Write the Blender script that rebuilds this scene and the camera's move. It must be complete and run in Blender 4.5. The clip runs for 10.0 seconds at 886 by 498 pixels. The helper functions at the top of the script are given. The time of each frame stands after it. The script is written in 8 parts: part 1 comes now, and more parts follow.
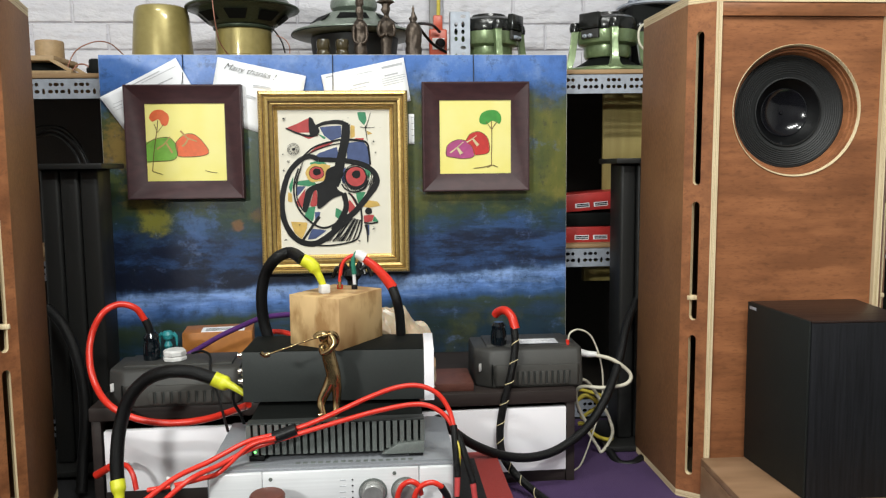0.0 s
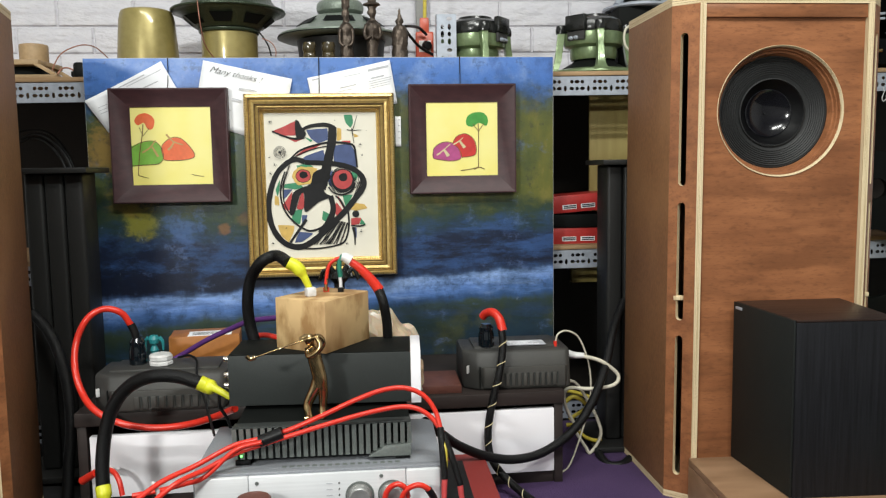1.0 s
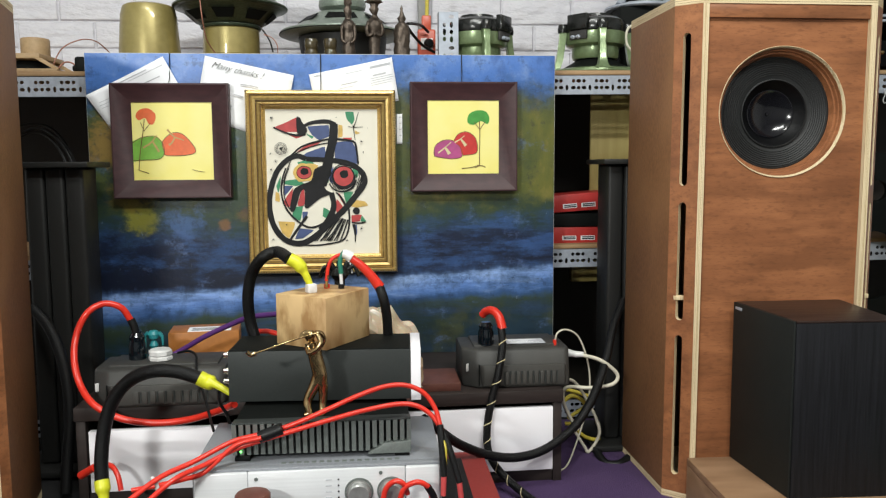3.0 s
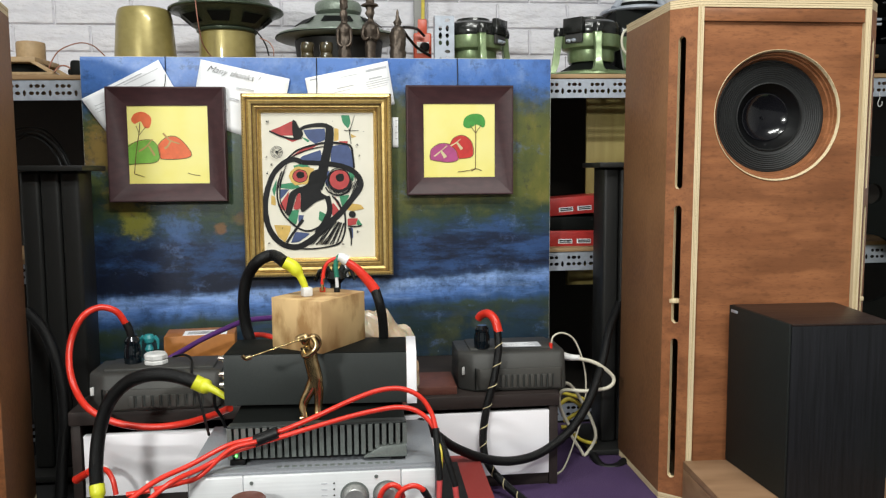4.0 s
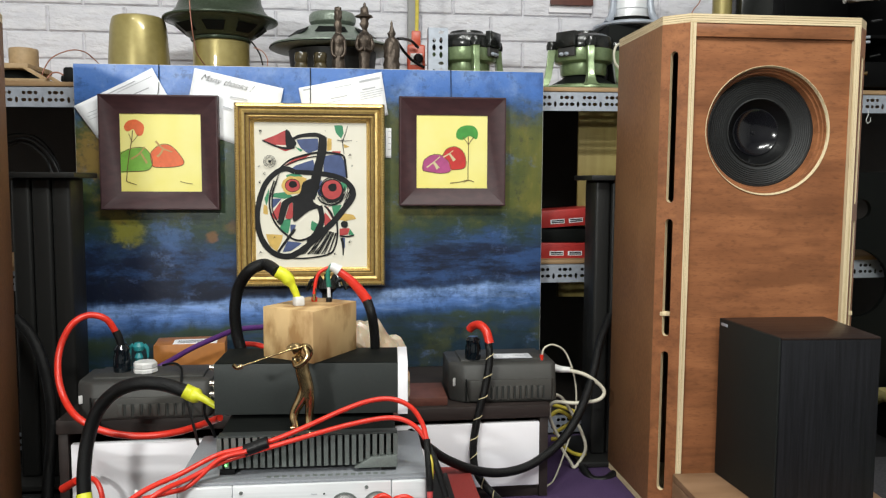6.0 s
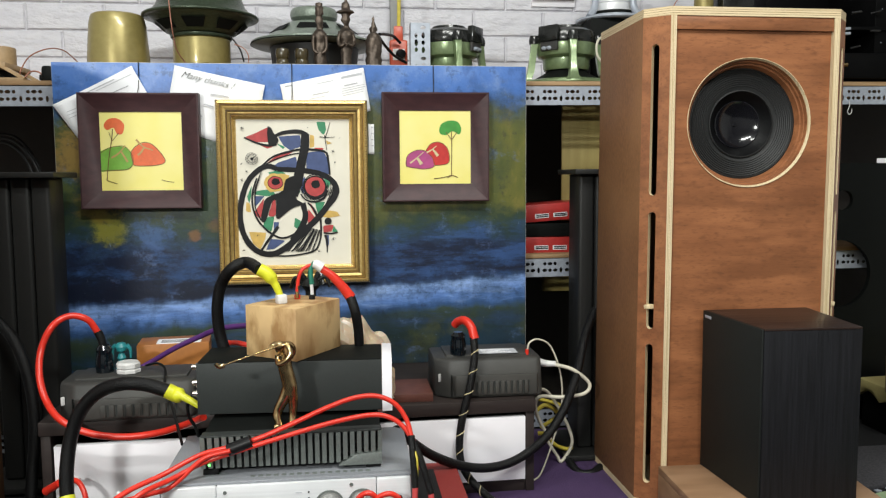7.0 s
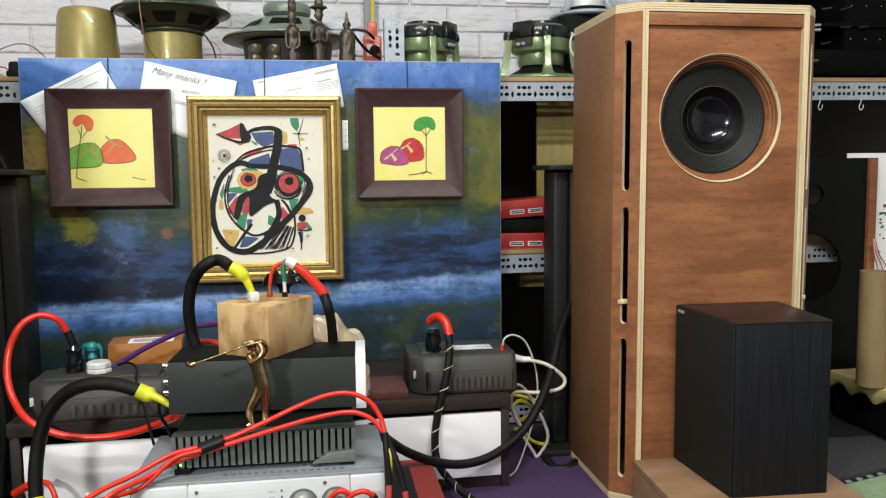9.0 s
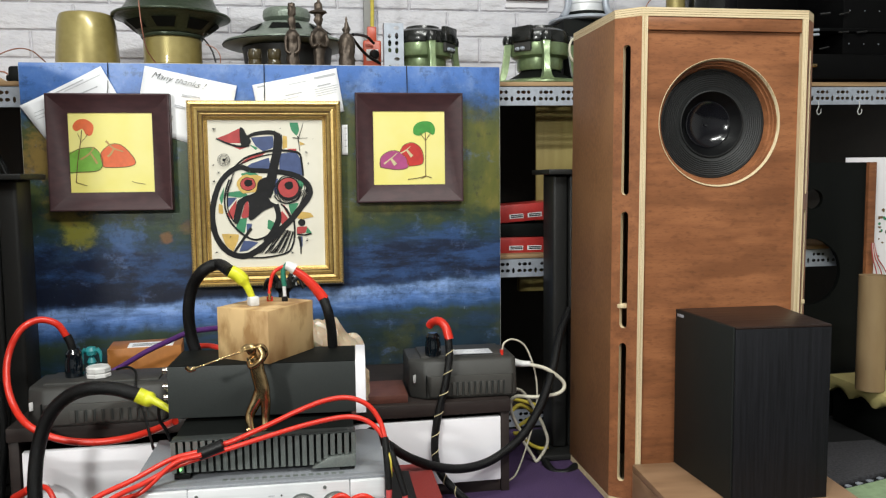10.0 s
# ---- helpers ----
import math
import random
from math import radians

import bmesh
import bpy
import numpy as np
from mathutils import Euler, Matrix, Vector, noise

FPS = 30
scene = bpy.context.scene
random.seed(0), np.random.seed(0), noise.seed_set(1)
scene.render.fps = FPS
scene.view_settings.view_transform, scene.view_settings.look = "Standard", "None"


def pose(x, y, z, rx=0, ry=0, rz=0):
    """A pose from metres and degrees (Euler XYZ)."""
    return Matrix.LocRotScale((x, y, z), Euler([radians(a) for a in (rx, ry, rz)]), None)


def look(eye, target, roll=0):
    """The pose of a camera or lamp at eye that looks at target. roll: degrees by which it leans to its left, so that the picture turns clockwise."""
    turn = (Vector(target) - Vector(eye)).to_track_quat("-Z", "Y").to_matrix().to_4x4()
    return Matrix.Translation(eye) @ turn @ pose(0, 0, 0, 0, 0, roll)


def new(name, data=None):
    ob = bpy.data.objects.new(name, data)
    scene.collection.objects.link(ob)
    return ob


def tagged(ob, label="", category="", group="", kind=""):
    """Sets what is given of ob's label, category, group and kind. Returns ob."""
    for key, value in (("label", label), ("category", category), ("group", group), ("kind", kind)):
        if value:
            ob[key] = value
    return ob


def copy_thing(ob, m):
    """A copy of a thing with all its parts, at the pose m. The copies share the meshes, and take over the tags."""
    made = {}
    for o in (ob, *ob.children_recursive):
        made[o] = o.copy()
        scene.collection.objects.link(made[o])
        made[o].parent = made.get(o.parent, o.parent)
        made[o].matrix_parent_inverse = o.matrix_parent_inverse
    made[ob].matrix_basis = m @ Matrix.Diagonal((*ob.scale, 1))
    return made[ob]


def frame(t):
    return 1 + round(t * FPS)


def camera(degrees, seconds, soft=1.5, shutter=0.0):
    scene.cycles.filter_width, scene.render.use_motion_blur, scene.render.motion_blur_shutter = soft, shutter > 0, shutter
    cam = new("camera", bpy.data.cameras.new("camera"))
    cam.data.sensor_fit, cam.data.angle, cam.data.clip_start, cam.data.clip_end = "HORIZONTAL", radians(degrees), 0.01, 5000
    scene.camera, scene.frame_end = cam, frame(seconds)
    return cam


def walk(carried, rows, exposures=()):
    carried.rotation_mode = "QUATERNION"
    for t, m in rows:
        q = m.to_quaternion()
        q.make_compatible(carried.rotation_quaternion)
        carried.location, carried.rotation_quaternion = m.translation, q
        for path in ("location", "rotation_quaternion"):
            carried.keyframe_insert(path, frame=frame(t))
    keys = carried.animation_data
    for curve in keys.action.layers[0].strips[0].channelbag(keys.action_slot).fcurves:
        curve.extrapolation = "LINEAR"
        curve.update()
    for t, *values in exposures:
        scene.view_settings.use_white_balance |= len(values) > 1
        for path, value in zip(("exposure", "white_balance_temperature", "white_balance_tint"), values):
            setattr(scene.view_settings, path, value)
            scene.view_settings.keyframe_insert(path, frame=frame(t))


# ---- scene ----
cam = camera(58.0, 10.0, soft=1.25)
ROWS = [
    (0, (-0.379, -0.121, 0.741), (-0.227, 1.862, 0.534), -0.6),
    (0.5, (-0.374, -0.122, 0.74), (-0.213, 1.861, 0.538), -0.9),
    (1, (-0.37, -0.121, 0.739), (-0.195, 1.861, 0.539), -0.9),
    (1.5, (-0.373, -0.121, 0.738), (-0.192, 1.861, 0.535), -0.7),
    (2, (-0.375, -0.121, 0.737), (-0.197, 1.861, 0.534), -0.6),
    (2.5, (-0.376, -0.121, 0.738), (-0.201, 1.861, 0.532), -0.4),
    (4, (-0.373, -0.121, 0.737), (-0.186, 1.86, 0.542), -0.4),
    (4.5, (-0.377, -0.123, 0.737), (-0.193, 1.86, 0.548), -0.2),
    (5, (-0.38, -0.12, 0.734), (-0.188, 1.863, 0.558), 0.4),
    (5.5, (-0.382, -0.124, 0.737), (-0.181, 1.859, 0.571), 0.5),
    (7, (-0.367, -0.12, 0.736), (-0.126, 1.858, 0.558), -0.4),
    (7.5, (-0.367, -0.117, 0.732), (-0.111, 1.858, 0.548), -0.3),
    (8, (-0.36, -0.116, 0.732), (-0.09, 1.857, 0.544), -0.4),
    (8.5, (-0.357, -0.117, 0.734), (-0.069, 1.853, 0.545), -0.6),
    (9, (-0.356, -0.117, 0.734), (-0.063, 1.853, 0.548), -0.6),
    (9.5, (-0.354, -0.115, 0.732), (-0.056, 1.854, 0.551), -0.7),
    (10, (-0.358, -0.118, 0.735), (-0.062, 1.852, 0.559), -0.6),
]
walk(cam, [(t, look(eye, aim, roll)) for t, eye, aim, roll in ROWS], exposures=[(0.0, 0.0), (10.0, 0.0)])

# ---- world and lamps ----
world = bpy.data.worlds.new("world")
world.use_nodes = True
world.node_tree.nodes["Background"].inputs[0].default_value = (0.8, 0.9, 1.0, 1)
world.node_tree.nodes["Background"].inputs[1].default_value = 0.03
scene.world = world


def area_lamp(name, at, target, sx, sy, watts, colour):
    d = bpy.data.lights.new(name, "AREA")
    d.shape, d.size, d.size_y, d.energy, d.color = "RECTANGLE", sx, sy, watts, colour
    ob = new(name, d)
    ob.matrix_world = look(at, target)
    return ob


WARM = (0.96, 0.98, 0.93)
area_lamp("ceiling_tube_light", (0.30, -0.35, 2.55), (0.2, 0.6, 0), 1.2, 0.10, 58, WARM)
area_lamp("ceiling_tube_light", (-0.75, 0.35, 2.55), (-0.7, 0.6, 0), 1.2, 0.10, 30, WARM)
area_lamp("wall_lamp", (-1.7, -1.3, 1.55), (-0.2, 1.8, 0.6), 0.30, 0.12, 49, WARM)


# ---- materials ----
def mat(name, col, rough=0.5, metal=0.0, col2=None, scale=20.0, stretch=(1, 1, 1), bump=0.0, bump_scale=None, detail=6, spread=(0.35, 0.65), coat=0.0, wear=None, wear_amt=0.25, rvar=0.0, spec=None):
    """A noise-grained surface; stretch squeezes the grain along the axes, wear is a second, larger stain."""
    m = bpy.data.materials.new(name)
    m.use_nodes = True
    nt = m.node_tree
    b = nt.nodes["Principled BSDF"]
    b.inputs["Roughness"].default_value, b.inputs["Metallic"].default_value = rough, metal
    b.inputs["Coat Weight"].default_value = coat
    if spec is not None:
        b.inputs["Specular IOR Level"].default_value = spec
    col2 = col2 or tuple(c * 0.8 for c in col)
    tc = nt.nodes.new("ShaderNodeTexCoord")
    mp = nt.nodes.new("ShaderNodeMapping")
    mp.inputs["Scale"].default_value = stretch
    nt.links.new(tc.outputs["Object"], mp.inputs["Vector"])
    n = nt.nodes.new("ShaderNodeTexNoise")
    n.inputs["Scale"].default_value, n.inputs["Detail"].default_value = scale, detail
    nt.links.new(mp.outputs[0], n.inputs["Vector"])
    r = nt.nodes.new("ShaderNodeValToRGB")
    r.color_ramp.elements[0].position, r.color_ramp.elements[1].position = spread
    r.color_ramp.elements[0].color, r.color_ramp.elements[1].color = (*col2, 1), (*col, 1)
    nt.links.new(n.outputs["Fac"], r.inputs[0])
    w = nt.nodes.new("ShaderNodeTexNoise")
    w.inputs["Scale"].default_value, w.inputs["Detail"].default_value = 5.0, 4
    nt.links.new(tc.outputs["Object"], w.inputs["Vector"])
    wr = nt.nodes.new("ShaderNodeValToRGB")
    wr.color_ramp.elements[0].position, wr.color_ramp.elements[1].position = 0.42, 0.7
    k = wear_amt
    wr.color_ramp.elements[0].color, wr.color_ramp.elements[1].color = (0, 0, 0, 1), (k, k, k, 1)
    nt.links.new(w.outputs["Fac"], wr.inputs[0])
    mx = nt.nodes.new("ShaderNodeMix")
    mx.data_type = "RGBA"
    wear = wear or tuple(c * 0.6 for c in col)
    mx.inputs[7].default_value = (*wear, 1)
    nt.links.new(wr.outputs[0], mx.inputs[0])
    nt.links.new(r.outputs[0], mx.inputs[6])
    nt.links.new(mx.outputs[2], b.inputs["Base Color"])
    if rvar:
        rr = nt.nodes.new("ShaderNodeMapRange")
        rr.inputs[3].default_value, rr.inputs[4].default_value = rough - rvar, rough + rvar
        nt.links.new(w.outputs["Fac"], rr.inputs[0])
        nt.links.new(rr.outputs[0], b.inputs["Roughness"])
    if bump:
        bn = nt.nodes.new("ShaderNodeTexNoise")
        bn.inputs["Scale"].default_value, bn.inputs["Detail"].default_value = bump_scale or scale, 5
        nt.links.new(mp.outputs[0], bn.inputs["Vector"])
        bp = nt.nodes.new("ShaderNodeBump")
        bp.inputs["Strength"].default_value, bp.inputs["Distance"].default_value = bump, 0.004
        nt.links.new(bn.outputs["Fac"], bp.inputs["Height"])
        nt.links.new(bp.outputs[0], b.inputs["Normal"])
    return m


def veneer(name, along, light, dark):
    """Rotary-cut veneer: broad cloudy figure, short dark pores and fine streaks along the given axis."""
    m = mat(name, light, 0.42, col2=dark, scale=7, stretch=tuple(0.35 if a else 1.5 for a in along), bump=0.05, spread=(0.28, 0.72), coat=0.0, spec=0.3, wear=tuple(min(1, c * 1.35) for c in light), wear_amt=0.4, rvar=0.1, detail=9)
    nt = m.node_tree
    b = nt.nodes["Principled BSDF"]
    src = b.inputs["Base Color"].links[0].from_socket
    tc = [n for n in nt.nodes if n.type == "TEX_COORD"][0]
    for scale, pinch, lo, hi, amt, col in ((280, 0.22, 0.54, 0.68, 0.30, tuple(c * 0.35 for c in dark)), (75, 0.09, 0.46, 0.74, 0.34, tuple(c * 0.55 for c in dark)), (16, 0.30, 0.47, 0.64, 0.42, tuple(c * 0.55 for c in dark)), (34, 0.24, 0.52, 0.70, 0.36, tuple(min(1, c * 1.35) for c in light)), (120, 0.35, 0.58, 0.70, 0.30, tuple(c * 0.45 for c in dark))):
        mp = nt.nodes.new("ShaderNodeMapping")
        mp.inputs["Scale"].default_value = tuple(pinch if a else 1.0 for a in along)
        nt.links.new(tc.outputs["Object"], mp.inputs[0])
        n = nt.nodes.new("ShaderNodeTexNoise")
        n.inputs["Scale"].default_value, n.inputs["Detail"].default_value = scale, 3
        nt.links.new(mp.outputs[0], n.inputs["Vector"])
        r = nt.nodes.new("ShaderNodeMapRange")
        r.inputs[1].default_value, r.inputs[2].default_value, r.inputs[4].default_value = lo, hi, amt
        nt.links.new(n.outputs["Fac"], r.inputs[0])
        x = nt.nodes.new("ShaderNodeMix")
        x.data_type = "RGBA"
        x.inputs[7].default_value = (*col, 1)
        nt.links.new(r.outputs[0], x.inputs[0])
        nt.links.new(src, x.inputs[6])
        src = x.outputs[2]
    nt.links.new(src, b.inputs["Base Color"])
    return m


VENEER = veneer("red_brown_veneer", (1, 0, 0), (0.325, 0.131, 0.056), (0.180, 0.066, 0.028))
VENEER_UP = veneer("corner_veneer", (1, 0, 0), (0.325, 0.131, 0.054), (0.180, 0.066, 0.028))
SIDE_PLY = mat("brown_side_board", (0.225, 0.105, 0.047), 0.55, col2=(0.160, 0.074, 0.034), scale=240, stretch=(1, 1, 0.4), bump=0.12, wear=(0.27, 0.135, 0.062), wear_amt=0.7, detail=9, spec=0.2)
PLY_EDGE = mat("pale_ply_edge", (0.72, 0.59, 0.38), 0.6, col2=(0.50, 0.36, 0.19), scale=230, stretch=(1.5, 1.5, 0.012), bump=0.15, spread=(0.34, 0.5))
PLY_FLAT = mat("pale_ply_edge_flat", (0.70, 0.57, 0.36), 0.6, col2=(0.48, 0.34, 0.18), scale=230, stretch=(0.012, 0.012, 1.5), bump=0.15, spread=(0.34, 0.5))
PLY_LINE = mat("brown_glue_line", (0.36, 0.235, 0.115), 0.65, col2=(0.26, 0.155, 0.07), scale=60, bump=0.15)
OAK_BOX = mat("tan_wooden_box", (0.31, 0.185, 0.105), 0.5, col2=(0.22, 0.125, 0.066), scale=30, stretch=(0.15, 0.6, 1.5), bump=0.08, wear=(0.36, 0.22, 0.13), wear_amt=0.5)
PINE = mat("pine_block", (0.64, 0.44, 0.215), 0.5, col2=(0.34, 0.19, 0.07), scale=16, stretch=(1.7, 1.7, 0.8), bump=0.10, spread=(0.40, 0.56), wear=(0.28, 0.15, 0.06), wear_amt=0.8, detail=11)
ASH = mat("black_ash_vinyl", (0.0135, 0.0138, 0.0165), 0.5, col2=(0.0085, 0.0086, 0.010), scale=200, stretch=(1, 1, 0.035), bump=0.35, spread=(0.36, 0.64), spec=0.15)
# ash vinyl tinted brown to carry the warm reflection on the top
ASH_TOP_SHEEN = mat("black_ash_brown_sheen", (0.030, 0.016, 0.012), 0.4, col2=(0.012, 0.007, 0.006), scale=90, stretch=(0.05, 1, 1), bump=0.25, spec=0.35)
BLACK_MATT = mat("matt_black_baffle", (0.006, 0.007, 0.0065), 0.62, scale=300, bump=0.1, spec=0.10, wear=(0.010, 0.011, 0.011))
DARK_BAFFLE = mat("dark_green_black_baffle", (0.0125, 0.0145, 0.0135), 0.6, col2=(0.0105, 0.012, 0.0115), scale=300, bump=0.1, spec=0.2, wear=(0.016, 0.018, 0.017))
BLACK_METAL = mat("black_powder_coat", (0.017, 0.017, 0.0165), 0.45, scale=400, bump=0.1, wear=(0.020, 0.020, 0.019), spec=0.25)
DEEP_BLACK = mat("deep_black_lacquer", (0.0028, 0.0028, 0.0030), 0.5, scale=300, bump=0.08, spec=0.06, wear=(0.004, 0.004, 0.004))
BLACK_RUBBER = mat("black_rubber", (0.0075, 0.0075, 0.008), 0.42, scale=250, bump=0.06, spec=0.25)
BLACK_SLEEVE = mat("black_woven_sleeve", (0.006, 0.006, 0.0066), 0.42, col2=(0.003, 0.003, 0.003), scale=420, bump=0.5, spec=0.22, wear=(0.011, 0.011, 0.012))
SURROUND = mat("grey_black_doped_cloth", (0.019, 0.0195, 0.020), 0.5, scale=250, bump=0.1, wear=(0.028, 0.028, 0.028), wear_amt=0.6, spec=0.3)
CONE = mat("black_paper_cone", (0.0042, 0.0044, 0.005), 0.4, scale=120, bump=0.08, spec=0.15)
CAP = mat("glossy_dust_cap", (0.006, 0.006, 0.008), 0.14, scale=60, bump=0.02, spec=0.5)
UPS_GREY = mat("dark_grey_plastic", (0.040, 0.0395, 0.0375), 0.52, scale=500, bump=0.15, wear=(0.085, 0.080, 0.070), wear_amt=0.5, spec=0.4)
DARK_BOX = mat("dark_grey_anodised", (0.031, 0.035, 0.034), 0.48, scale=600, bump=0.05, wear=(0.039, 0.042, 0.041), spec=0.3)
HEATSINK = mat("grey_heatsink_metal", (0.185, 0.205, 0.192), 0.42, 0.25, col2=(0.15, 0.165, 0.16), scale=300, bump=0.05)
SILVER = mat("brushed_silver", (0.84, 0.85, 0.87), 0.36, 0.3, col2=(0.78, 0.79, 0.81), scale=90, stretch=(0.03, 1, 3), bump=0.03)
NICKEL = mat("bright_nickel", (0.56, 0.52, 0.46), 0.22, 1.0, col2=(0.44, 0.40, 0.35), scale=120, bump=0.05)
KNOB = mat("turned_grey_metal", (0.42, 0.42, 0.41), 0.33, 0.6, col2=(0.34, 0.34, 0.33), scale=120, bump=0.05)
AMP_GREY = mat("grey_painted_steel", (0.30, 0.315, 0.345), 0.45, 0.2, scale=400, bump=0.04)
WHITE_PANEL = mat("white_laminate", (0.89, 0.87, 0.91), 0.35, col2=(0.88, 0.86, 0.90), scale=3, wear=(0.84, 0.82, 0.85), wear_amt=0.2)
ESPRESSO = mat("dark_brown_bench_wood", (0.034, 0.025, 0.023), 0.5, col2=(0.022, 0.016, 0.015), scale=40, stretch=(0.12, 1, 1), bump=0.08, wear=(0.045, 0.036, 0.032), spec=0.35)
BRICK = mat("white_foam_brick", (0.70, 0.69, 0.73), 0.55, col2=(0.62, 0.61, 0.66), scale=22, stretch=(0.6, 1, 1.3), bump=1.0, bump_scale=15, detail=8, wear=(0.56, 0.55, 0.60), wear_amt=0.4)
for node in BRICK.node_tree.nodes:
    if node.type == "BUMP":
        node.inputs["Distance"].default_value = 0.026
JOINT = mat("pale_brick_joint", (0.70, 0.69, 0.73), 0.8, scale=60, bump=0.2)
PLASTER = mat("white_plaster", (0.74, 0.74, 0.74), 0.8, scale=40, bump=0.1)
STEEL = mat("galvanised_angle", (0.44, 0.48, 0.55), 0.42, 0.3, col2=(0.36, 0.39, 0.45), scale=50, bump=0.05, wear=(0.32, 0.34, 0.37))
SHELF_WOOD = mat("shelf_board_wood", (0.42, 0.27, 0.14), 0.6, col2=(0.26, 0.15, 0.07), scale=40, stretch=(0.1, 1, 2), bump=0.1)
SHELF_BACK = mat("yellowed_ply_back", (0.34, 0.27, 0.085), 0.6, col2=(0.24, 0.18, 0.05), scale=14, stretch=(2, 1, 0.3), bump=0.05)
# near-black colour standing for the shade inside the shelving
SHADE_BOARD = mat("shelf_shade_board", (0.018, 0.014, 0.011), 0.7, scale=30, bump=0.1)
PURPLE = mat("purple_cloth", (0.070, 0.033, 0.115), 0.9, col2=(0.044, 0.021, 0.074), scale=300, bump=0.5, wear=(0.075, 0.04, 0.11), wear_amt=0.6)
DARK_FLOOR = mat("dark_floor_mat", (0.016, 0.016, 0.017), 0.85, scale=200, bump=0.4, spec=0.2)
CANVAS_EDGE = mat("canvas_edge", (0.62, 0.62, 0.60), 0.8, scale=80, bump=0.2)
PLUM = mat("plum_brown_frame_wood", (0.058, 0.023, 0.026), 0.5, col2=(0.040, 0.016, 0.019), scale=60, stretch=(0.4, 1, 1), bump=0.05, spec=0.4)
GILT = mat("old_gilt", (0.74, 0.54, 0.21), 0.32, 0.65, col2=(0.60, 0.41, 0.14), scale=120, bump=0.08, wear=(0.30, 0.18, 0.06), wear_amt=0.3)
CREAM = mat("cream_print_paper", (0.80, 0.76, 0.65), 0.6, col2=(0.77, 0.73, 0.61), scale=12)
YELLOW_ART = mat("yellow_art_paper", (0.86, 0.78, 0.24), 0.55, col2=(0.84, 0.74, 0.20), scale=9, wear=(0.88, 0.82, 0.40), wear_amt=0.7)
PAPER = mat("white_paper", (0.90, 0.91, 0.94), 0.7, col2=(0.88, 0.89, 0.92), scale=30, wear=(0.84, 0.85, 0.89))


# ---- building helpers ----
BACK = {}


def thing(name, at, label, category, group="", turn=0.0, kind=""):
    """An Empty at the base of a thing; its parts are then written in world coordinates."""
    ob = new(name)
    ob.empty_display_size = 0.02
    m = pose(*at, 0, 0, turn)
    ob.matrix_world = m
    BACK[ob] = m.inverted()
    return tagged(ob, label, category, group, kind)


def local_thing(name, at, label, category, group="", turn=0.0, tilt=(0, 0), kind=""):
    """The same with the parts written about the thing's own base."""
    ob = new(name)
    ob.empty_display_size = 0.02
    ob.matrix_world = pose(*at, tilt[0], tilt[1], turn)
    BACK[ob] = Matrix()
    return tagged(ob, label, category, group, kind)


def mesh_of(bm, name, smooth=35):
    bmesh.ops.recalc_face_normals(bm, faces=bm.faces[:])
    me = bpy.data.meshes.new(name)
    if smooth:
        for f in bm.faces:
            f.smooth = True
        for e in bm.edges:
            if len(e.link_faces) == 2 and e.calc_face_angle(0) > radians(smooth):
                e.smooth = False
    bm.to_mesh(me)
    bm.free()
    return me


def part(name, bm, material, parent, label="", smooth=35):
    bm.transform(BACK[parent])
    me = mesh_of(bm, name, smooth)
    me.materials.append(material)
    ob = new(name, me)
    ob.parent = parent
    BACK[ob] = BACK[parent]
    return tagged(ob, label)


def solid(name, bm, material, label="", category="", kind="", group="", smooth=35):
    """A thing of one mesh, with its origin at its base."""
    lo = [min(v.co[i] for v in bm.verts) for i in range(3)]
    hi = [max(v.co[i] for v in bm.verts) for i in range(3)]
    at = Vector(((lo[0] + hi[0]) / 2, (lo[1] + hi[1]) / 2, lo[2]))
    bm.transform(Matrix.Translation(-at))
    me = mesh_of(bm, name, smooth)
    me.materials.append(material)
    ob = new(name, me)
    ob.location = at
    BACK[ob] = Matrix.Translation(-at)
    return tagged(ob, label, category, group, kind)


def join(*bms):
    a = bms[0]
    for b in bms[1:]:
        me = bpy.data.meshes.new("scratch")
        b.to_mesh(me)
        b.free()
        a.from_mesh(me)
        bpy.data.meshes.remove(me)
    return a


def box(x0, x1, y0, y1, z0, z1, bevel=0.002, seg=2):
    bm = bmesh.new()
    bmesh.ops.create_cube(bm, size=1)
    for v in bm.verts:
        v.co = Vector((x0 + (v.co.x + 0.5) * (x1 - x0), y0 + (v.co.y + 0.5) * (y1 - y0), z0 + (v.co.z + 0.5) * (z1 - z0)))
    if bevel:
        bmesh.ops.bevel(bm, geom=bm.edges[:], offset=bevel, segments=seg, affect="EDGES", profile=0.5)
    return bm


def prism(plan, z0, z1, bevel=0.002):
    """An upright prism over a plan polygon."""
    bm = bmesh.new()
    lo = [bm.verts.new((x, y, z0)) for x, y in plan]
    hi = [bm.verts.new((x, y, z1)) for x, y in plan]
    bm.faces.new(lo[::-1])
    bm.faces.new(hi)
    for i in range(len(plan)):
        j = (i + 1) % len(plan)
        bm.faces.new((lo[i], lo[j], hi[j], hi[i]))
    if bevel:
        bmesh.ops.bevel(bm, geom=bm.edges[:], offset=bevel, segments=2, affect="EDGES", profile=0.5)
    return bm


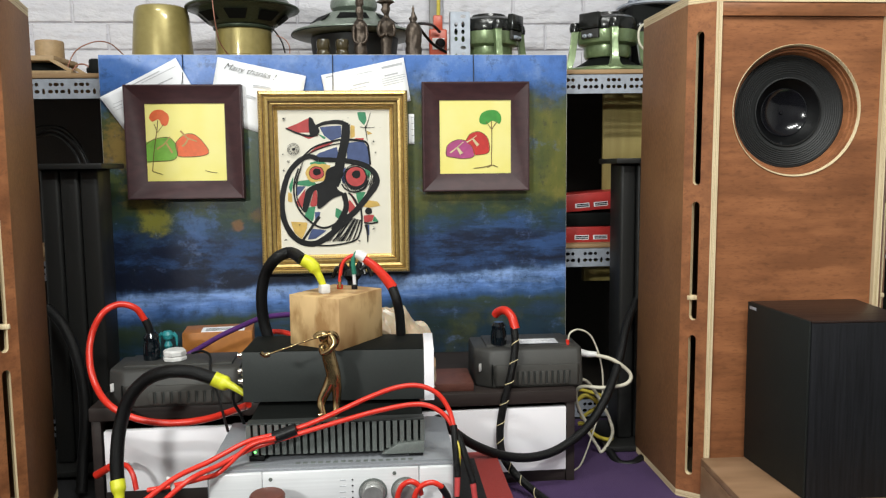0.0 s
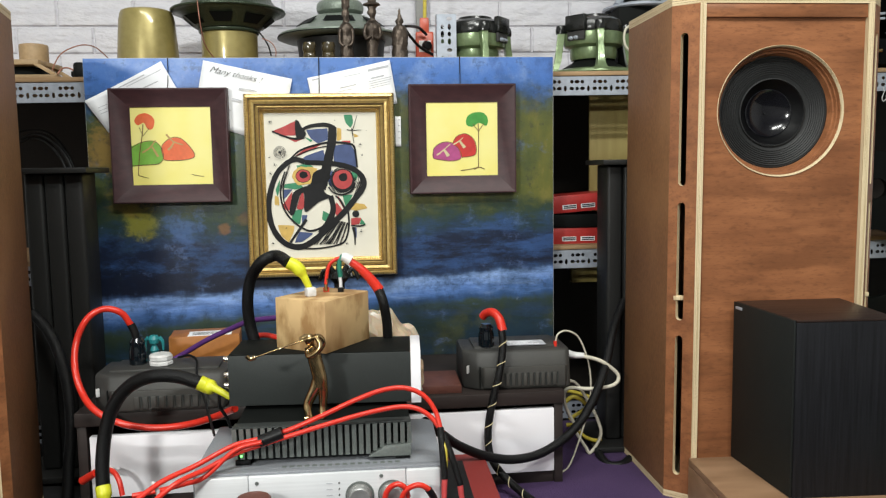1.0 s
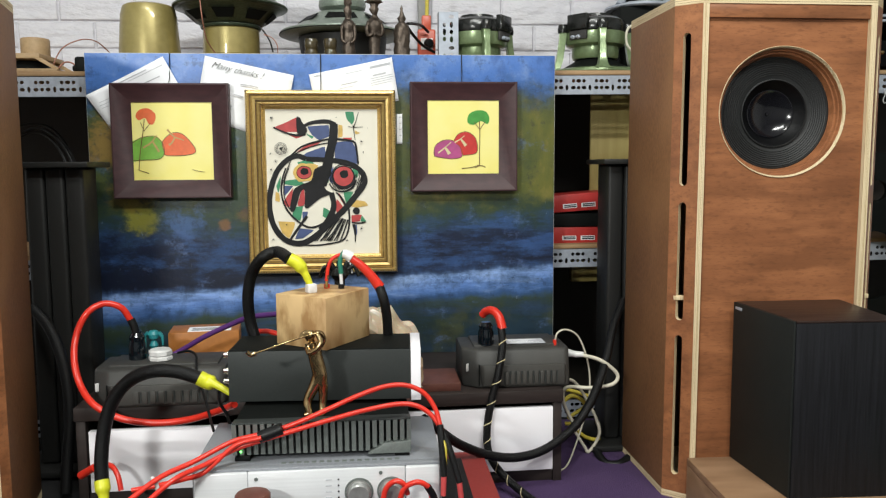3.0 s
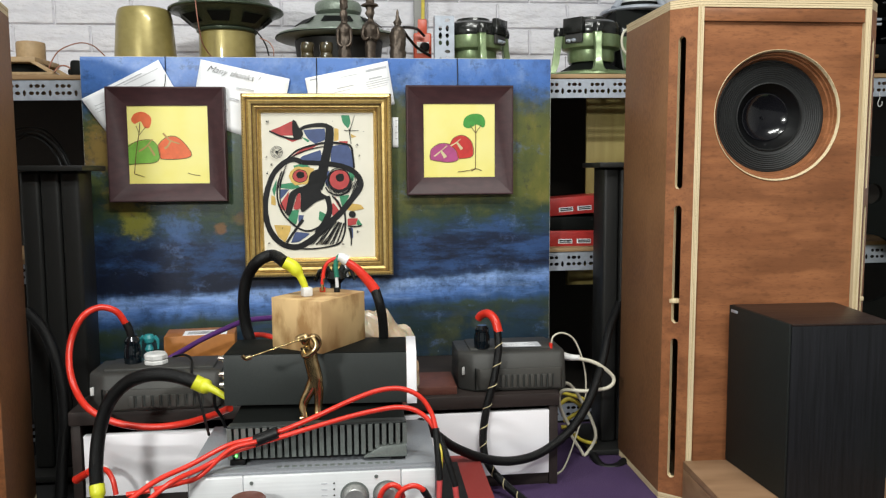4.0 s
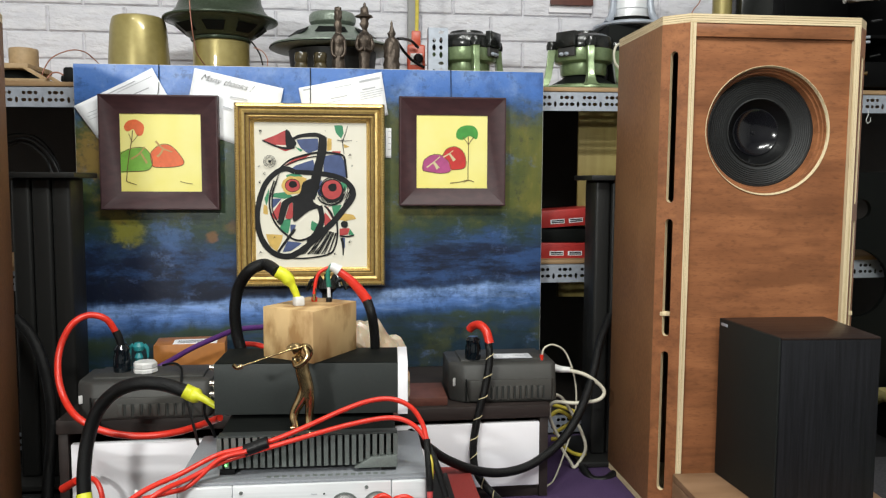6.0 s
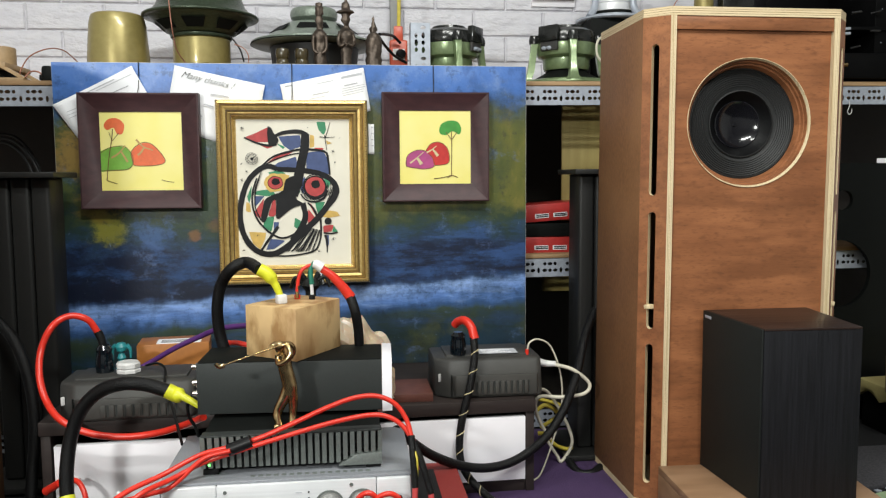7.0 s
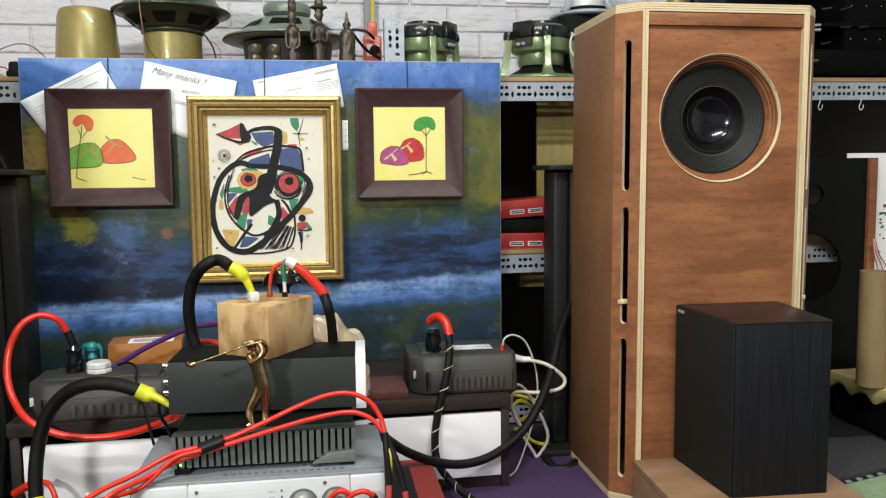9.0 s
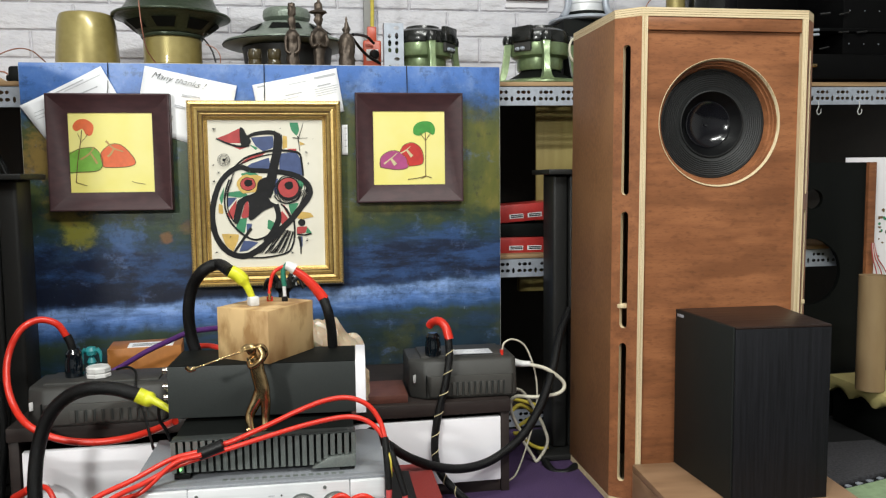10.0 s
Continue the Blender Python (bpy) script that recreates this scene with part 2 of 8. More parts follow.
def lathe(profile, at=(0, 0, 0), seg=40, axis=None):
    """Turned shape from (radius, height) pairs about z, or about the given axis."""
    bm = bmesh.new()
    rings = []
    for r, h in profile:
        if r < 1e-5:
            rings.append([bm.verts.new((0, 0, h))])
        else:
            rings.append([bm.verts.new((r * math.cos(2 * math.pi * k / seg), r * math.sin(2 * math.pi * k / seg), h)) for k in range(seg)])
    for a, b in zip(rings, rings[1:]):
        for k in range(seg):
            l = (k + 1) % seg
            if len(a) == 1 and len(b) == 1:
                continue
            if len(a) == 1:
                bm.faces.new((a[0], b[l], b[k]))
            elif len(b) == 1:
                bm.faces.new((a[k], a[l], b[0]))
            else:
                bm.faces.new((a[k], a[l], b[l], b[k]))
    m = Matrix.Translation(at)
    if axis is not None:
        m = m @ Vector(axis).to_track_quat("Z", "Y").to_matrix().to_4x4()
    bm.transform(m)
    return bm


def smooth_line(points, step=8):
    """Catmull-Rom through the points."""
    p = [Vector(q) for q in points]
    p = [p[0] * 2 - p[1]] + p + [p[-1] * 2 - p[-2]]
    out = []
    for i in range(1, len(p) - 2):
        a, b, c, d = p[i - 1:i + 3]
        for k in range(step):
            t = k / step
            out.append(0.5 * (2 * b + (c - a) * t + (2 * a - 5 * b + 4 * c - d) * t * t + (3 * b - a - 3 * c + d) * t ** 3))
    return out + [p[-2]]


def tube(points, r, seg=12, step=8, r1=None, raw=False, waist=False):
    """A round cable or rod through the points; waist: a wide collar that steps down to a thin end."""
    line = [Vector(q) for q in points] if raw else smooth_line(points, step)
    bm = bmesh.new()
    rings, up = [], None
    for i, q in enumerate(line):
        t = (line[min(i + 1, len(line) - 1)] - line[max(i - 1, 0)]).normalized()
        if up is None:
            up = t.orthogonal().normalized()
        up = (up - t * up.dot(t)).normalized()
        side = t.cross(up)
        f = i / (len(line) - 1)
        rad = r if r1 is None else r + (r1 - r) * f
        if waist:
            rad = r - (r - r1 * 1.3) * min(1.0, max(0.0, (f - 0.40) / 0.12)) - 0.3 * r1 * max(0.0, (f - 0.52) / 0.48)
        rings.append([bm.verts.new(q + rad * (up * math.cos(2 * math.pi * k / seg) + side * math.sin(2 * math.pi * k / seg))) for k in range(seg)])
    for a, b in zip(rings, rings[1:]):
        for k in range(seg):
            bm.faces.new((a[k], a[(k + 1) % seg], b[(k + 1) % seg], b[k]))
    bm.faces.new(rings[0][::-1])
    bm.faces.new(rings[-1])
    return bm


def turned(bm, m):
    bm.transform(m)
    return bm


# ---- room ----
FRONT_WALL = 2.62
solid("floor", box(-2.6, 2.6, -2.2, 2.8, -0.1, 0.0, 0), DARK_FLOOR, "dark speckled floor mat", "floor", "structure")
solid("ceiling", box(-2.6, 2.6, -2.2, 2.8, 2.7, 2.8, 0), PLASTER, "white plaster ceiling", "ceiling", "structure")
solid("wall_west", box(-2.7, -2.6, -2.2, 2.8, 0.0, 2.7, 0), PLASTER, "white plaster wall", "wall", "structure")
solid("wall_east", box(2.6, 2.7, -2.2, 2.8, 0.0, 2.7, 0), PLASTER, "white plaster wall", "wall", "structure")
solid("wall_south", box(-2.7, 2.7, -2.3, -2.2, 0.0, 2.7, 0), PLASTER, "white plaster wall", "wall", "structure")
wall_north = solid("wall_north", box(-2.6, 2.6, FRONT_WALL, 2.8, 0.0, 2.7, 0), JOINT, "white wall faced with foam bricks", "wall", "structure")
rug = solid("rug", box(-0.55, 0.42, 0.9, 2.1, 0.0, 0.006, 0.002), PURPLE, "purple cloth spread on the floor", "rug")


# ---- floor-standing loudspeaker ----
def slotted_board(a, b, z0, z1, thick, slots, sw):
    """A board from plan point a to b with round-ended upright slots through it; slots: (centre along 0..1, bottom, top)."""
    a, b = Vector((*a, 0)), Vector((*b, 0))
    u = (b - a)
    length = u.length
    u.normalize()
    n = Vector((-u.y, u.x, 0))
    bm = bmesh.new()
    loops = [[(0, z0), (length, z0), (length, z1), (0, z1)]]
    for c, s0, s1 in slots:
        cx, h = c * length, sw / 2
        lp = [(cx + h * math.cos(k * math.pi / 6), s1 - h + h * math.sin(k * math.pi / 6)) for k in range(7)]
        lp += [(cx - h * math.cos(k * math.pi / 6), s0 + h - h * math.sin(k * math.pi / 6)) for k in range(7)]
        loops.append(lp)
    edges = []
    for lp in loops:
        vs = [bm.verts.new(a + u * x + Vector((0, 0, z))) for x, z in lp]
        edges += [bm.edges.new((vs[i], vs[(i + 1) % len(vs)])) for i in range(len(vs))]
    bmesh.ops.triangle_fill(bm, edges=edges, use_beauty=True)
    ext = bmesh.ops.extrude_face_region(bm, geom=bm.faces[:])
    bmesh.ops.translate(bm, verts=[g for g in ext["geom"] if isinstance(g, bmesh.types.BMVert)], vec=n * thick)
    bm.normal_update()
    for f in bm.faces:
        if abs(f.normal.dot(n)) < 0.3:
            f.material_index = 1
    return bm


def holed_board(width, z0, z1, cx, cz, r_front, r_back, thick, seg=64):
    """A board in the xz plane, front at y=0, with a flared round hole at cx, cz."""
    bm = bmesh.new()
    w = width / 2
    out = [(-w, z0), (w, z0), (w, z1), (-w, z1)]
    edges = []
    vs = [bm.verts.new((x, 0, z)) for x, z in out]
    edges += [bm.edges.new((vs[i], vs[(i + 1) % 4])) for i in range(4)]
    ring = [bm.verts.new((cx + r_front * math.cos(2 * math.pi * k / seg), 0, cz + r_front * math.sin(2 * math.pi * k / seg))) for k in range(seg)]
    edges += [bm.edges.new((ring[i], ring[(i + 1) % seg])) for i in range(seg)]
    bmesh.ops.triangle_fill(bm, edges=edges, use_beauty=True)
    prev = ring
    for f, d in ((0.985, 0.006), (0.972, 0.0065), (0.960, 0.013), (0.945, 0.0135), (0.930, 0.020), (0.905, 0.0205), (r_back / r_front, thick)):
        nxt = [bm.verts.new((cx + f * r_front * math.cos(2 * math.pi * k / seg), d, cz + f * r_front * math.sin(2 * math.pi * k / seg))) for k in range(seg)]
        for k in range(seg):
            bm.faces.new((prev[k], prev[(k + 1) % seg], nxt[(k + 1) % seg], nxt[k]))
        prev = nxt
    return bm


SPK_H = 1.086


def plies(parent, name, label, layers, build):
    """A plywood edge as pale layers with thin, slightly sunken brown glue lines between them; build(lo, hi, inset) makes one layer over a share of the thickness."""
    board = part(name, build(layers[0][0], layers[0][1], 0.0), PLY_FLAT, parent, label)
    for lo, hi, dark in layers[1:]:
        part("ply", build(lo, hi, 0.0012 if dark else 0.0), PLY_LINE if dark else PLY_FLAT, board)
    return board


LAYERS = [(0.0, 0.22, 0), (0.22, 0.27, 1), (0.27, 0.48, 0), (0.48, 0.54, 1), (0.54, 0.73, 0), (0.73, 0.77, 1), (0.77, 1.0, 0)]


def floor_speaker(at, turn, narrow, lean=0.0):
    """Cabinet with slotted bevelled corners. Own axes: front faces -y, x to the right; narrow is the side (-1 or 1) with the slimmer bevel."""
    s = local_thing("floor_speaker", at, "tall red-brown wooden loudspeaker with slotted corners on the floor", "loudspeaker", "floor-standing loudspeakers", turn, (0, lean))
    hw, cd, back = 0.186, 0.040, 0.3195
    cut = {-1: 0.046, 1: 0.046}
    cut[narrow] = 0.036
    hb = {q: hw + cut[q] + 0.009 for q in (-1, 1)}
    DX, DZ = -0.005, 0.847
    t = 0.018

    def outline(d):
        return [(-hw, d), (hw, d), (hw + cut[1] - d, cd + d * 0.5), (hb[1] - d, back), (-hb[-1] + d, back), (-hw - cut[-1] + d, cd + d * 0.5)]

    H = SPK_H
    plies(s, "top_panel", "plywood top with pale layered edge", LAYERS, lambda lo, hi, d: prism(outline(d), H - t + t * lo, H - t + t * hi, 0))
    plies(s, "bottom_panel", "plywood base with pale layered edge", LAYERS, lambda lo, hi, d: prism(outline(d), t * lo, t * hi, 0))
    z0, z1 = t, H - t
    part("rear_panel", box(-hb[-1] + t, hb[1] - t, back - t, back, z0, z1, 0), SIDE_PLY, s)
    slots = [(0.47, 0.057, 0.369), (0.47, 0.402, 0.657), (0.47, 0.692, 1.011)]
    for q in (-1, 1):
        a, b = (q * (hw + cut[q]), cd), (q * hb[q], back)
        inner = [(a[0] - q * t, a[1] + 0.006), (a[0], a[1] + 0.0005), b, (b[0] - q * t, b[1])]
        part("side_panel", prism(inner, z0, z1, 0.0008), SIDE_PLY, s, "plain brown side board")
        if q < 0:
            brd = slotted_board((-hw - cut[q], cd), (-hw, 0.001), z0, z1, 0.014, slots, 0.0165)
        else:
            brd = slotted_board((hw, 0.001), (hw + cut[q], cd), z0, z1, 0.014, [(1 - c, lo, hi) for c, lo, hi in slots], 0.0165)
        part("corner_board", brd, VENEER_UP, s, "slotted veneer corner board").data.materials.append(PLY_EDGE)
        strip = None
        for lo, hi, dark in LAYERS:
            u0, u1 = q * (hw - 0.0125 * lo), q * (hw - 0.0125 * hi)
            ply = part("ply" if strip else "edge_strip", box(min(u0, u1), max(u0, u1), 0.0008 if dark else 0.0, 0.06, z0, z1, 0), PLY_LINE if dark else PLY_EDGE, strip or s, "" if strip else "pale plywood edge")
            strip = strip or ply
        part("slot_bridge", box(q * (hw + 0.5 * cut[q]) - 0.012, q * (hw + 0.5 * cut[q]) + 0.012, 0.026, 0.038, 0.445, 0.455, 0.002), PLY_EDGE, s, "pale wooden bridge inside the slot")
    part("top_rail", box(-hw + 0.013, hw - 0.013, 0.0025, 0.03, H - t - 0.028, H - t, 0.001), VENEER, s)
    part("baffle", turned(holed_board(2 * (hw - 0.013), z0, H - t - 0.027, DX, DZ, 0.137, 0.1190, 0.034), Matrix.Translation((0, 0.011, 0))), VENEER, s, "red-brown veneer baffle with grooved round opening")
    ring = lathe([(0.1374, 0.0), (0.1372, 0.0012), (0.1364, 0.0012), (0.1336, -0.0055), (0.1374, -0.0055), (0.1374, 0.0)], (DX, 0.0098, DZ), 72, (0, -1, 0))
    part("cut_edge", ring, PLY_EDGE, s, "pale cut edge of the opening")
    c = (DX, 0.044, DZ)
    ribs = [(0.1215, -0.014), (0.1195, 0.0), (0.1160, 0.0015)]
    for k in range(8):
        r = 0.1132 - 0.0044 * k
        ribs += [(r + 0.0014, -0.0002 - 0.0006 * k), (r, 0.0013 - 0.0006 * k), (r - 0.0014, -0.0002 - 0.0006 * k), (r - 0.0022, -0.0005 - 0.0006 * k)]
    driver = part("driver_surround", lathe(ribs + [(0.076, -0.006), (0.072, -0.007)], c, 80, (0, -1, 0)), SURROUND, s, "black corrugated driver surround")
    part("cone_ring", lathe([(0.0735, -0.008), (0.0728, -0.0025), (0.0710, -0.002), (0.0702, -0.0035), (0.0698, -0.012)], c, 72, (0, -1, 0)), SURROUND, driver, "raised grey ring round the cone")
    part("cone", lathe([(0.0700, -0.006), (0.0610, -0.0165), (0.0515, -0.0245), (0.046, -0.029)], c, 72, (0, -1, 0)), CONE, driver)
    part("dust_cap", lathe([(0.0525, -0.0255), (0.0520, -0.0218), (0.0500, -0.0215), (0.0470, -0.0238), (0.0370, -0.0298), (0.0230, -0.0342), (0.0090, -0.0360), (0.0042, -0.0360), (0.0036, -0.0325), (0.0, -0.0318)], c, 64, (0, -1, 0)), CAP, driver, "glossy black dished dust cap with a small nipple")
    return s


floor_speaker((0.4935, 1.504, 0.0012), -1.5, 1, 0.33)
floor_speaker((-1.284, 1.331, 0.0), 13.8, -1)

# ---- small loudspeaker on its box ----
plinth = thing("wooden_plinth", (0.5, 1.35, 0.0), "tan veneered wooden box on the floor before the tall loudspeaker", "box")
PL = [(0.300, 1.503), (0.284, 1.16), (0.652, 1.15), (0.684, 1.493)]


def along(p, q, t):
    return (p[0] + (q[0] - p[0]) * t, p[1] + (q[1] - p[1]) * t)


part("top_panel", prism(PL, 0.091, 0.107, 0.0015), OAK_BOX, plinth)
part("front_panel", prism([along(PL[1], PL[0], 0.04), PL[1], PL[2], along(PL[2], PL[3], 0.04)], 0.0, 0.0905, 0.001), OAK_BOX, plinth)
part("side_panel", prism([PL[0], along(PL[1], PL[0], 0.045), along(along(PL[1], PL[2], 0.04), along(PL[0], PL[3], 0.04), 0.045), along(PL[0], PL[3], 0.04)], 0.0, 0.0905, 0.001), OAK_BOX, plinth)
part("side_panel", prism([along(PL[0], PL[3], 0.96), along(along(PL[1], PL[2], 0.96), along(PL[0], PL[3], 0.96), 0.045), along(PL[2], PL[3], 0.045), PL[3]], 0.0, 0.0905, 0.001), OAK_BOX, plinth)
small = thing("bookshelf_speaker", (0.51, 1.39, 0.107), "black ash bookshelf loudspeaker standing on the wooden box", "loudspeaker")
SB = [(0.398, 1.498), (0.409, 1.273), (0.602, 1.266), (0.627, 1.496)]
part("cabinet", prism(SB, 0.107, 0.4445, 0.0012), ASH, small)
part("top_panel", prism(SB, 0.4447, 0.449, 0.001), ASH_TOP_SHEEN, small, "black top tinted brown for a reflection")
part("baffle", prism([(0.3935, 1.500), (0.4045, 1.275), (0.4085, 1.275), (0.3975, 1.500)], 0.108, 0.448, 0.0008), DARK_BAFFLE, small, "matt black front board")
part("badge", turned(box(-0.001, 0.001, -0.013, 0.013, 0.434, 0.440, 0.0005), pose(0.3945, 1.478, 0, 0, 0, 2.8)), STEEL, small, "small metal badge")

# ---- low bench ----
bench = thing("tv_bench", (-0.48, 1.85, 0.0), "low dark-brown television bench with white drawer fronts", "bench")
part("top", box(-1.02, 0.062, 1.648, 2.10, 0.196, 0.226, 0.002), ESPRESSO, bench)
part("side_panel", box(0.04, 0.06, 1.655, 2.09, 0.0, 0.195, 0.001), ESPRESSO, bench)
part("side_panel", box(-1.018, -0.998, 1.655, 2.09, 0.0, 0.195, 0.001), ESPRESSO, bench)
part("middle_panel", box(-0.49, -0.47, 1.665, 2.09, 0.03, 0.195, 0.001), ESPRESSO, bench)
part("base_rail", box(-0.997, 0.039, 1.66, 1.68, 0.0, 0.032, 0.001), ESPRESSO, bench)
part("rear_panel", box(-0.997, 0.039, 2.08, 2.09, 0.0, 0.195, 0.001), ESPRESSO, bench)
part("drawer_front", box(-0.991, -0.493, 1.650, 1.668, 0.036, 0.172, 0.001), WHITE_PANEL, bench, "white laminate drawer front")
part("drawer_front", box(-0.467, 0.038, 1.650, 1.668, 0.036, 0.185, 0.001), WHITE_PANEL, bench, "white laminate drawer front")


SWING = Matrix.Translation((0.06, 1.65, 0)) @ pose(0, 0, 0, 0, 0, 1.6) @ Matrix.Translation((-0.06, -1.65, 0))
bench.matrix_world = SWING @ bench.matrix_world


# ---- big canvas ----
def canvas_material():
    """Blue sky over olive and navy hills with a pale river; the canvas's own axes: x from its middle, z from its foot."""
    m = bpy.data.materials.new("landscape_painting")
    m.use_nodes = True
    nt = m.node_tree
    N, L = nt.nodes, nt.links
    b = N["Principled BSDF"]
    tc = N.new("ShaderNodeTexCoord")
    sep = N.new("ShaderNodeSeparateXYZ")
    L.new(tc.outputs["Object"], sep.inputs[0])

    def stretched(sx, sz_):
        mp = N.new("ShaderNodeMapping")
        mp.inputs["Scale"].default_value = (sx, 1, sz_)
        L.new(tc.outputs["Object"], mp.inputs[0])
        return mp.outputs[0]

    tall = stretched(2.2, 0.9)

    def noise_at(s, d, vec, rough=0.62):
        n = N.new("ShaderNodeTexNoise")
        n.inputs["Scale"].default_value, n.inputs["Detail"].default_value, n.inputs["Roughness"].default_value = s, d, rough
        L.new(vec, n.inputs["Vector"])
        return n.outputs["Fac"]

    def calc(op, a, c):
        n = N.new("ShaderNodeMath")
        n.operation = op
        for k, v in enumerate((a, c)):
            if isinstance(v, (int, float)):
                n.inputs[k].default_value = v
            else:
                L.new(v, n.inputs[k])
        return n.outputs[0]

    def ramp(fac, stops):
        r = N.new("ShaderNodeValToRGB")
        e = r.color_ramp.elements
        e[0].position, e[0].color = stops[0][0], (*stops[0][1], 1)
        e[1].position, e[1].color = stops[-1][0], (*stops[-1][1], 1)
        for p, c in stops[1:-1]:
            e.new(p).color = (*c, 1)
        L.new(fac, r.inputs[0])
        return r.outputs[0]

    def step(v, lo, hi, amt=1.0):
        r = N.new("ShaderNodeMapRange")
        r.interpolation_type = "SMOOTHSTEP"
        r.inputs[1].default_value, r.inputs[2].default_value, r.inputs[4].default_value = lo, hi, amt
        L.new(v, r.inputs[0])
        return r.outputs[0]

    def blend(fac, a, c):
        x = N.new("ShaderNodeMix")
        x.data_type = "RGBA"
        L.new(fac, x.inputs[0])
        for k, v in ((6, a), (7, c)):
            if isinstance(v, tuple):
                x.inputs[k].default_value = (*v, 1)
            else:
                L.new(v, x.inputs[k])
        return x.outputs[2]

    n1, n2, n3 = noise_at(3.6, 8, stretched(0.9, 1.5)), noise_at(11.0, 10, stretched(0.9, 1.4), 0.7), noise_at(9.0, 10, tall)
    x, z = sep.outputs["X"], calc("DIVIDE", sep.outputs["Z"], 0.81)
    h = calc("ADD", z, calc("ADD", calc("MULTIPLY", calc("SUBTRACT", n1, 0.5), 0.36), calc("MULTIPLY", calc("SUBTRACT", n2, 0.5), 0.15)))
    flat = tc.outputs["Object"]
    hills = ramp(h, [(0.28, (0.006, 0.010, 0.026)), (0.38, (0.008, 0.015, 0.040)), (0.41, (0.016, 0.036, 0.080)), (0.44, (0.016, 0.036, 0.042)), (0.48, (0.024, 0.046, 0.028)), (0.66, (0.040, 0.062, 0.026)), (0.81, (0.034, 0.060, 0.036)), (0.87, (0.030, 0.080, 0.20)), (0.93, (0.055, 0.155, 0.46)), (1.0, (0.085, 0.20, 0.54))])
    # cloudy sky, mossy patches on the hills
    high, low = step(h, 0.84, 0.92), calc("MULTIPLY", step(h, 0.45, 0.52), calc("SUBTRACT", 1.0, step(h, 0.84, 0.92)))
    hills = blend(calc("MULTIPLY", high, step(noise_at(9.0, 10, flat, 0.7), 0.46, 0.68, 0.55)), hills, (0.24, 0.36, 0.62))
    hills = blend(calc("MULTIPLY", high, step(noise_at(7.0, 9, stretched(1.3, 1.0), 0.7), 0.52, 0.66, 0.6)), hills, (0.035, 0.085, 0.26))
    hills = blend(calc("MULTIPLY", low, step(noise_at(10.0, 10, stretched(1.2, 1.0), 0.72), 0.48, 0.57, 0.75)), hills, (0.060, 0.072, 0.018))
    hills = blend(calc("MULTIPLY", low, step(noise_at(15.0, 8, stretched(1.0, 1.2), 0.72), 0.53, 0.60, 0.6)), hills, (0.010, 0.026, 0.040))
    # olive bank on the side away from the black stand
    bank = calc("MULTIPLY", calc("MULTIPLY", step(calc("ADD", x, calc("MULTIPLY", calc("SUBTRACT", n2, 0.5), 0.5)), 0.06, 0.42), calc("MULTIPLY", step(h, 0.48, 0.56), calc("SUBTRACT", 1.0, step(h, 0.78, 0.90)))), step(noise_at(6.0, 8, tc.outputs["Object"]), 0.30, 0.56))
    col = blend(bank, hills, ramp(n3, [(0.3, (0.075, 0.095, 0.022)), (0.55, (0.125, 0.125, 0.026)), (0.75, (0.24, 0.19, 0.05))]))
    # ochre and orange touches
    for px, pz, rad, c, amt in ((-0.56, 0.58, 0.085, (0.26, 0.16, 0.04), 0.75), (-0.50, 0.385, 0.055, (0.22, 0.21, 0.03), 0.85), (-0.52, 0.445, 0.06, (0.22, 0.14, 0.03), 0.5), (-0.28, 0.36, 0.018, (0.26, 0.11, 0.03), 0.55), (-0.22, 0.39, 0.022, (0.20, 0.09, 0.03), 0.4), (0.43, 0.56, 0.10, (0.30, 0.24, 0.07), 0.6), (-0.38, 0.37, 0.06, (0.06, 0.13, 0.32), 0.6)):
        d = N.new("ShaderNodeVectorMath")
        d.operation = "DISTANCE"
        d.inputs[1].default_value = (px, 0, pz)
        L.new(tc.outputs["Object"], d.inputs[0])
        near = calc("ADD", d.outputs["Value"], calc("MULTIPLY", calc("SUBTRACT", n2, 0.5), rad * 4.0))
        col = blend(calc("MULTIPLY", calc("SUBTRACT", 1.0, step(near, rad * 0.3, rad)), amt), col, c)
    # river: a crisp upper bank, softer lower one, climbing slightly along the canvas
    r = calc("SUBTRACT", calc("ADD", z, calc("ADD", calc("MULTIPLY", calc("SUBTRACT", n1, 0.5), 0.07), calc("MULTIPLY", calc("SUBTRACT", n3, 0.5), 0.05))), calc("ADD", calc("MULTIPLY", x, 0.065), 0.26))
    streak = noise_at(7.0, 9, stretched(0.55, 3.2), 0.7)
    water = ramp(calc("ADD", calc("MULTIPLY", r, 4.2), 1.0), [(0.0, (0.010, 0.024, 0.024)), (0.30, (0.014, 0.030, 0.027)), (0.44, (0.026, 0.042, 0.024)), (0.54, (0.034, 0.056, 0.040)), (0.62, (0.030, 0.080, 0.20)), (0.74, (0.10, 0.21, 0.52)), (0.86, (0.20, 0.34, 0.70)), (0.95, (0.24, 0.39, 0.74)), (1.0, (0.09, 0.18, 0.42))])
    shade = blend(step(streak, 0.46, 0.66, 0.72), water, (0.022, 0.052, 0.13))
    shade = blend(calc("MULTIPLY", step(streak, 0.50, 0.36), step(r, -0.11, -0.05, 0.55)), shade, (0.34, 0.48, 0.78))
    shade = blend(step(noise_at(14.0, 10, flat, 0.72), 0.50, 0.66, 0.5), shade, (0.016, 0.036, 0.062))
    far = step(calc("ADD", x, calc("MULTIPLY", calc("SUBTRACT", n2, 0.5), 0.6)), 0.02, 0.40)
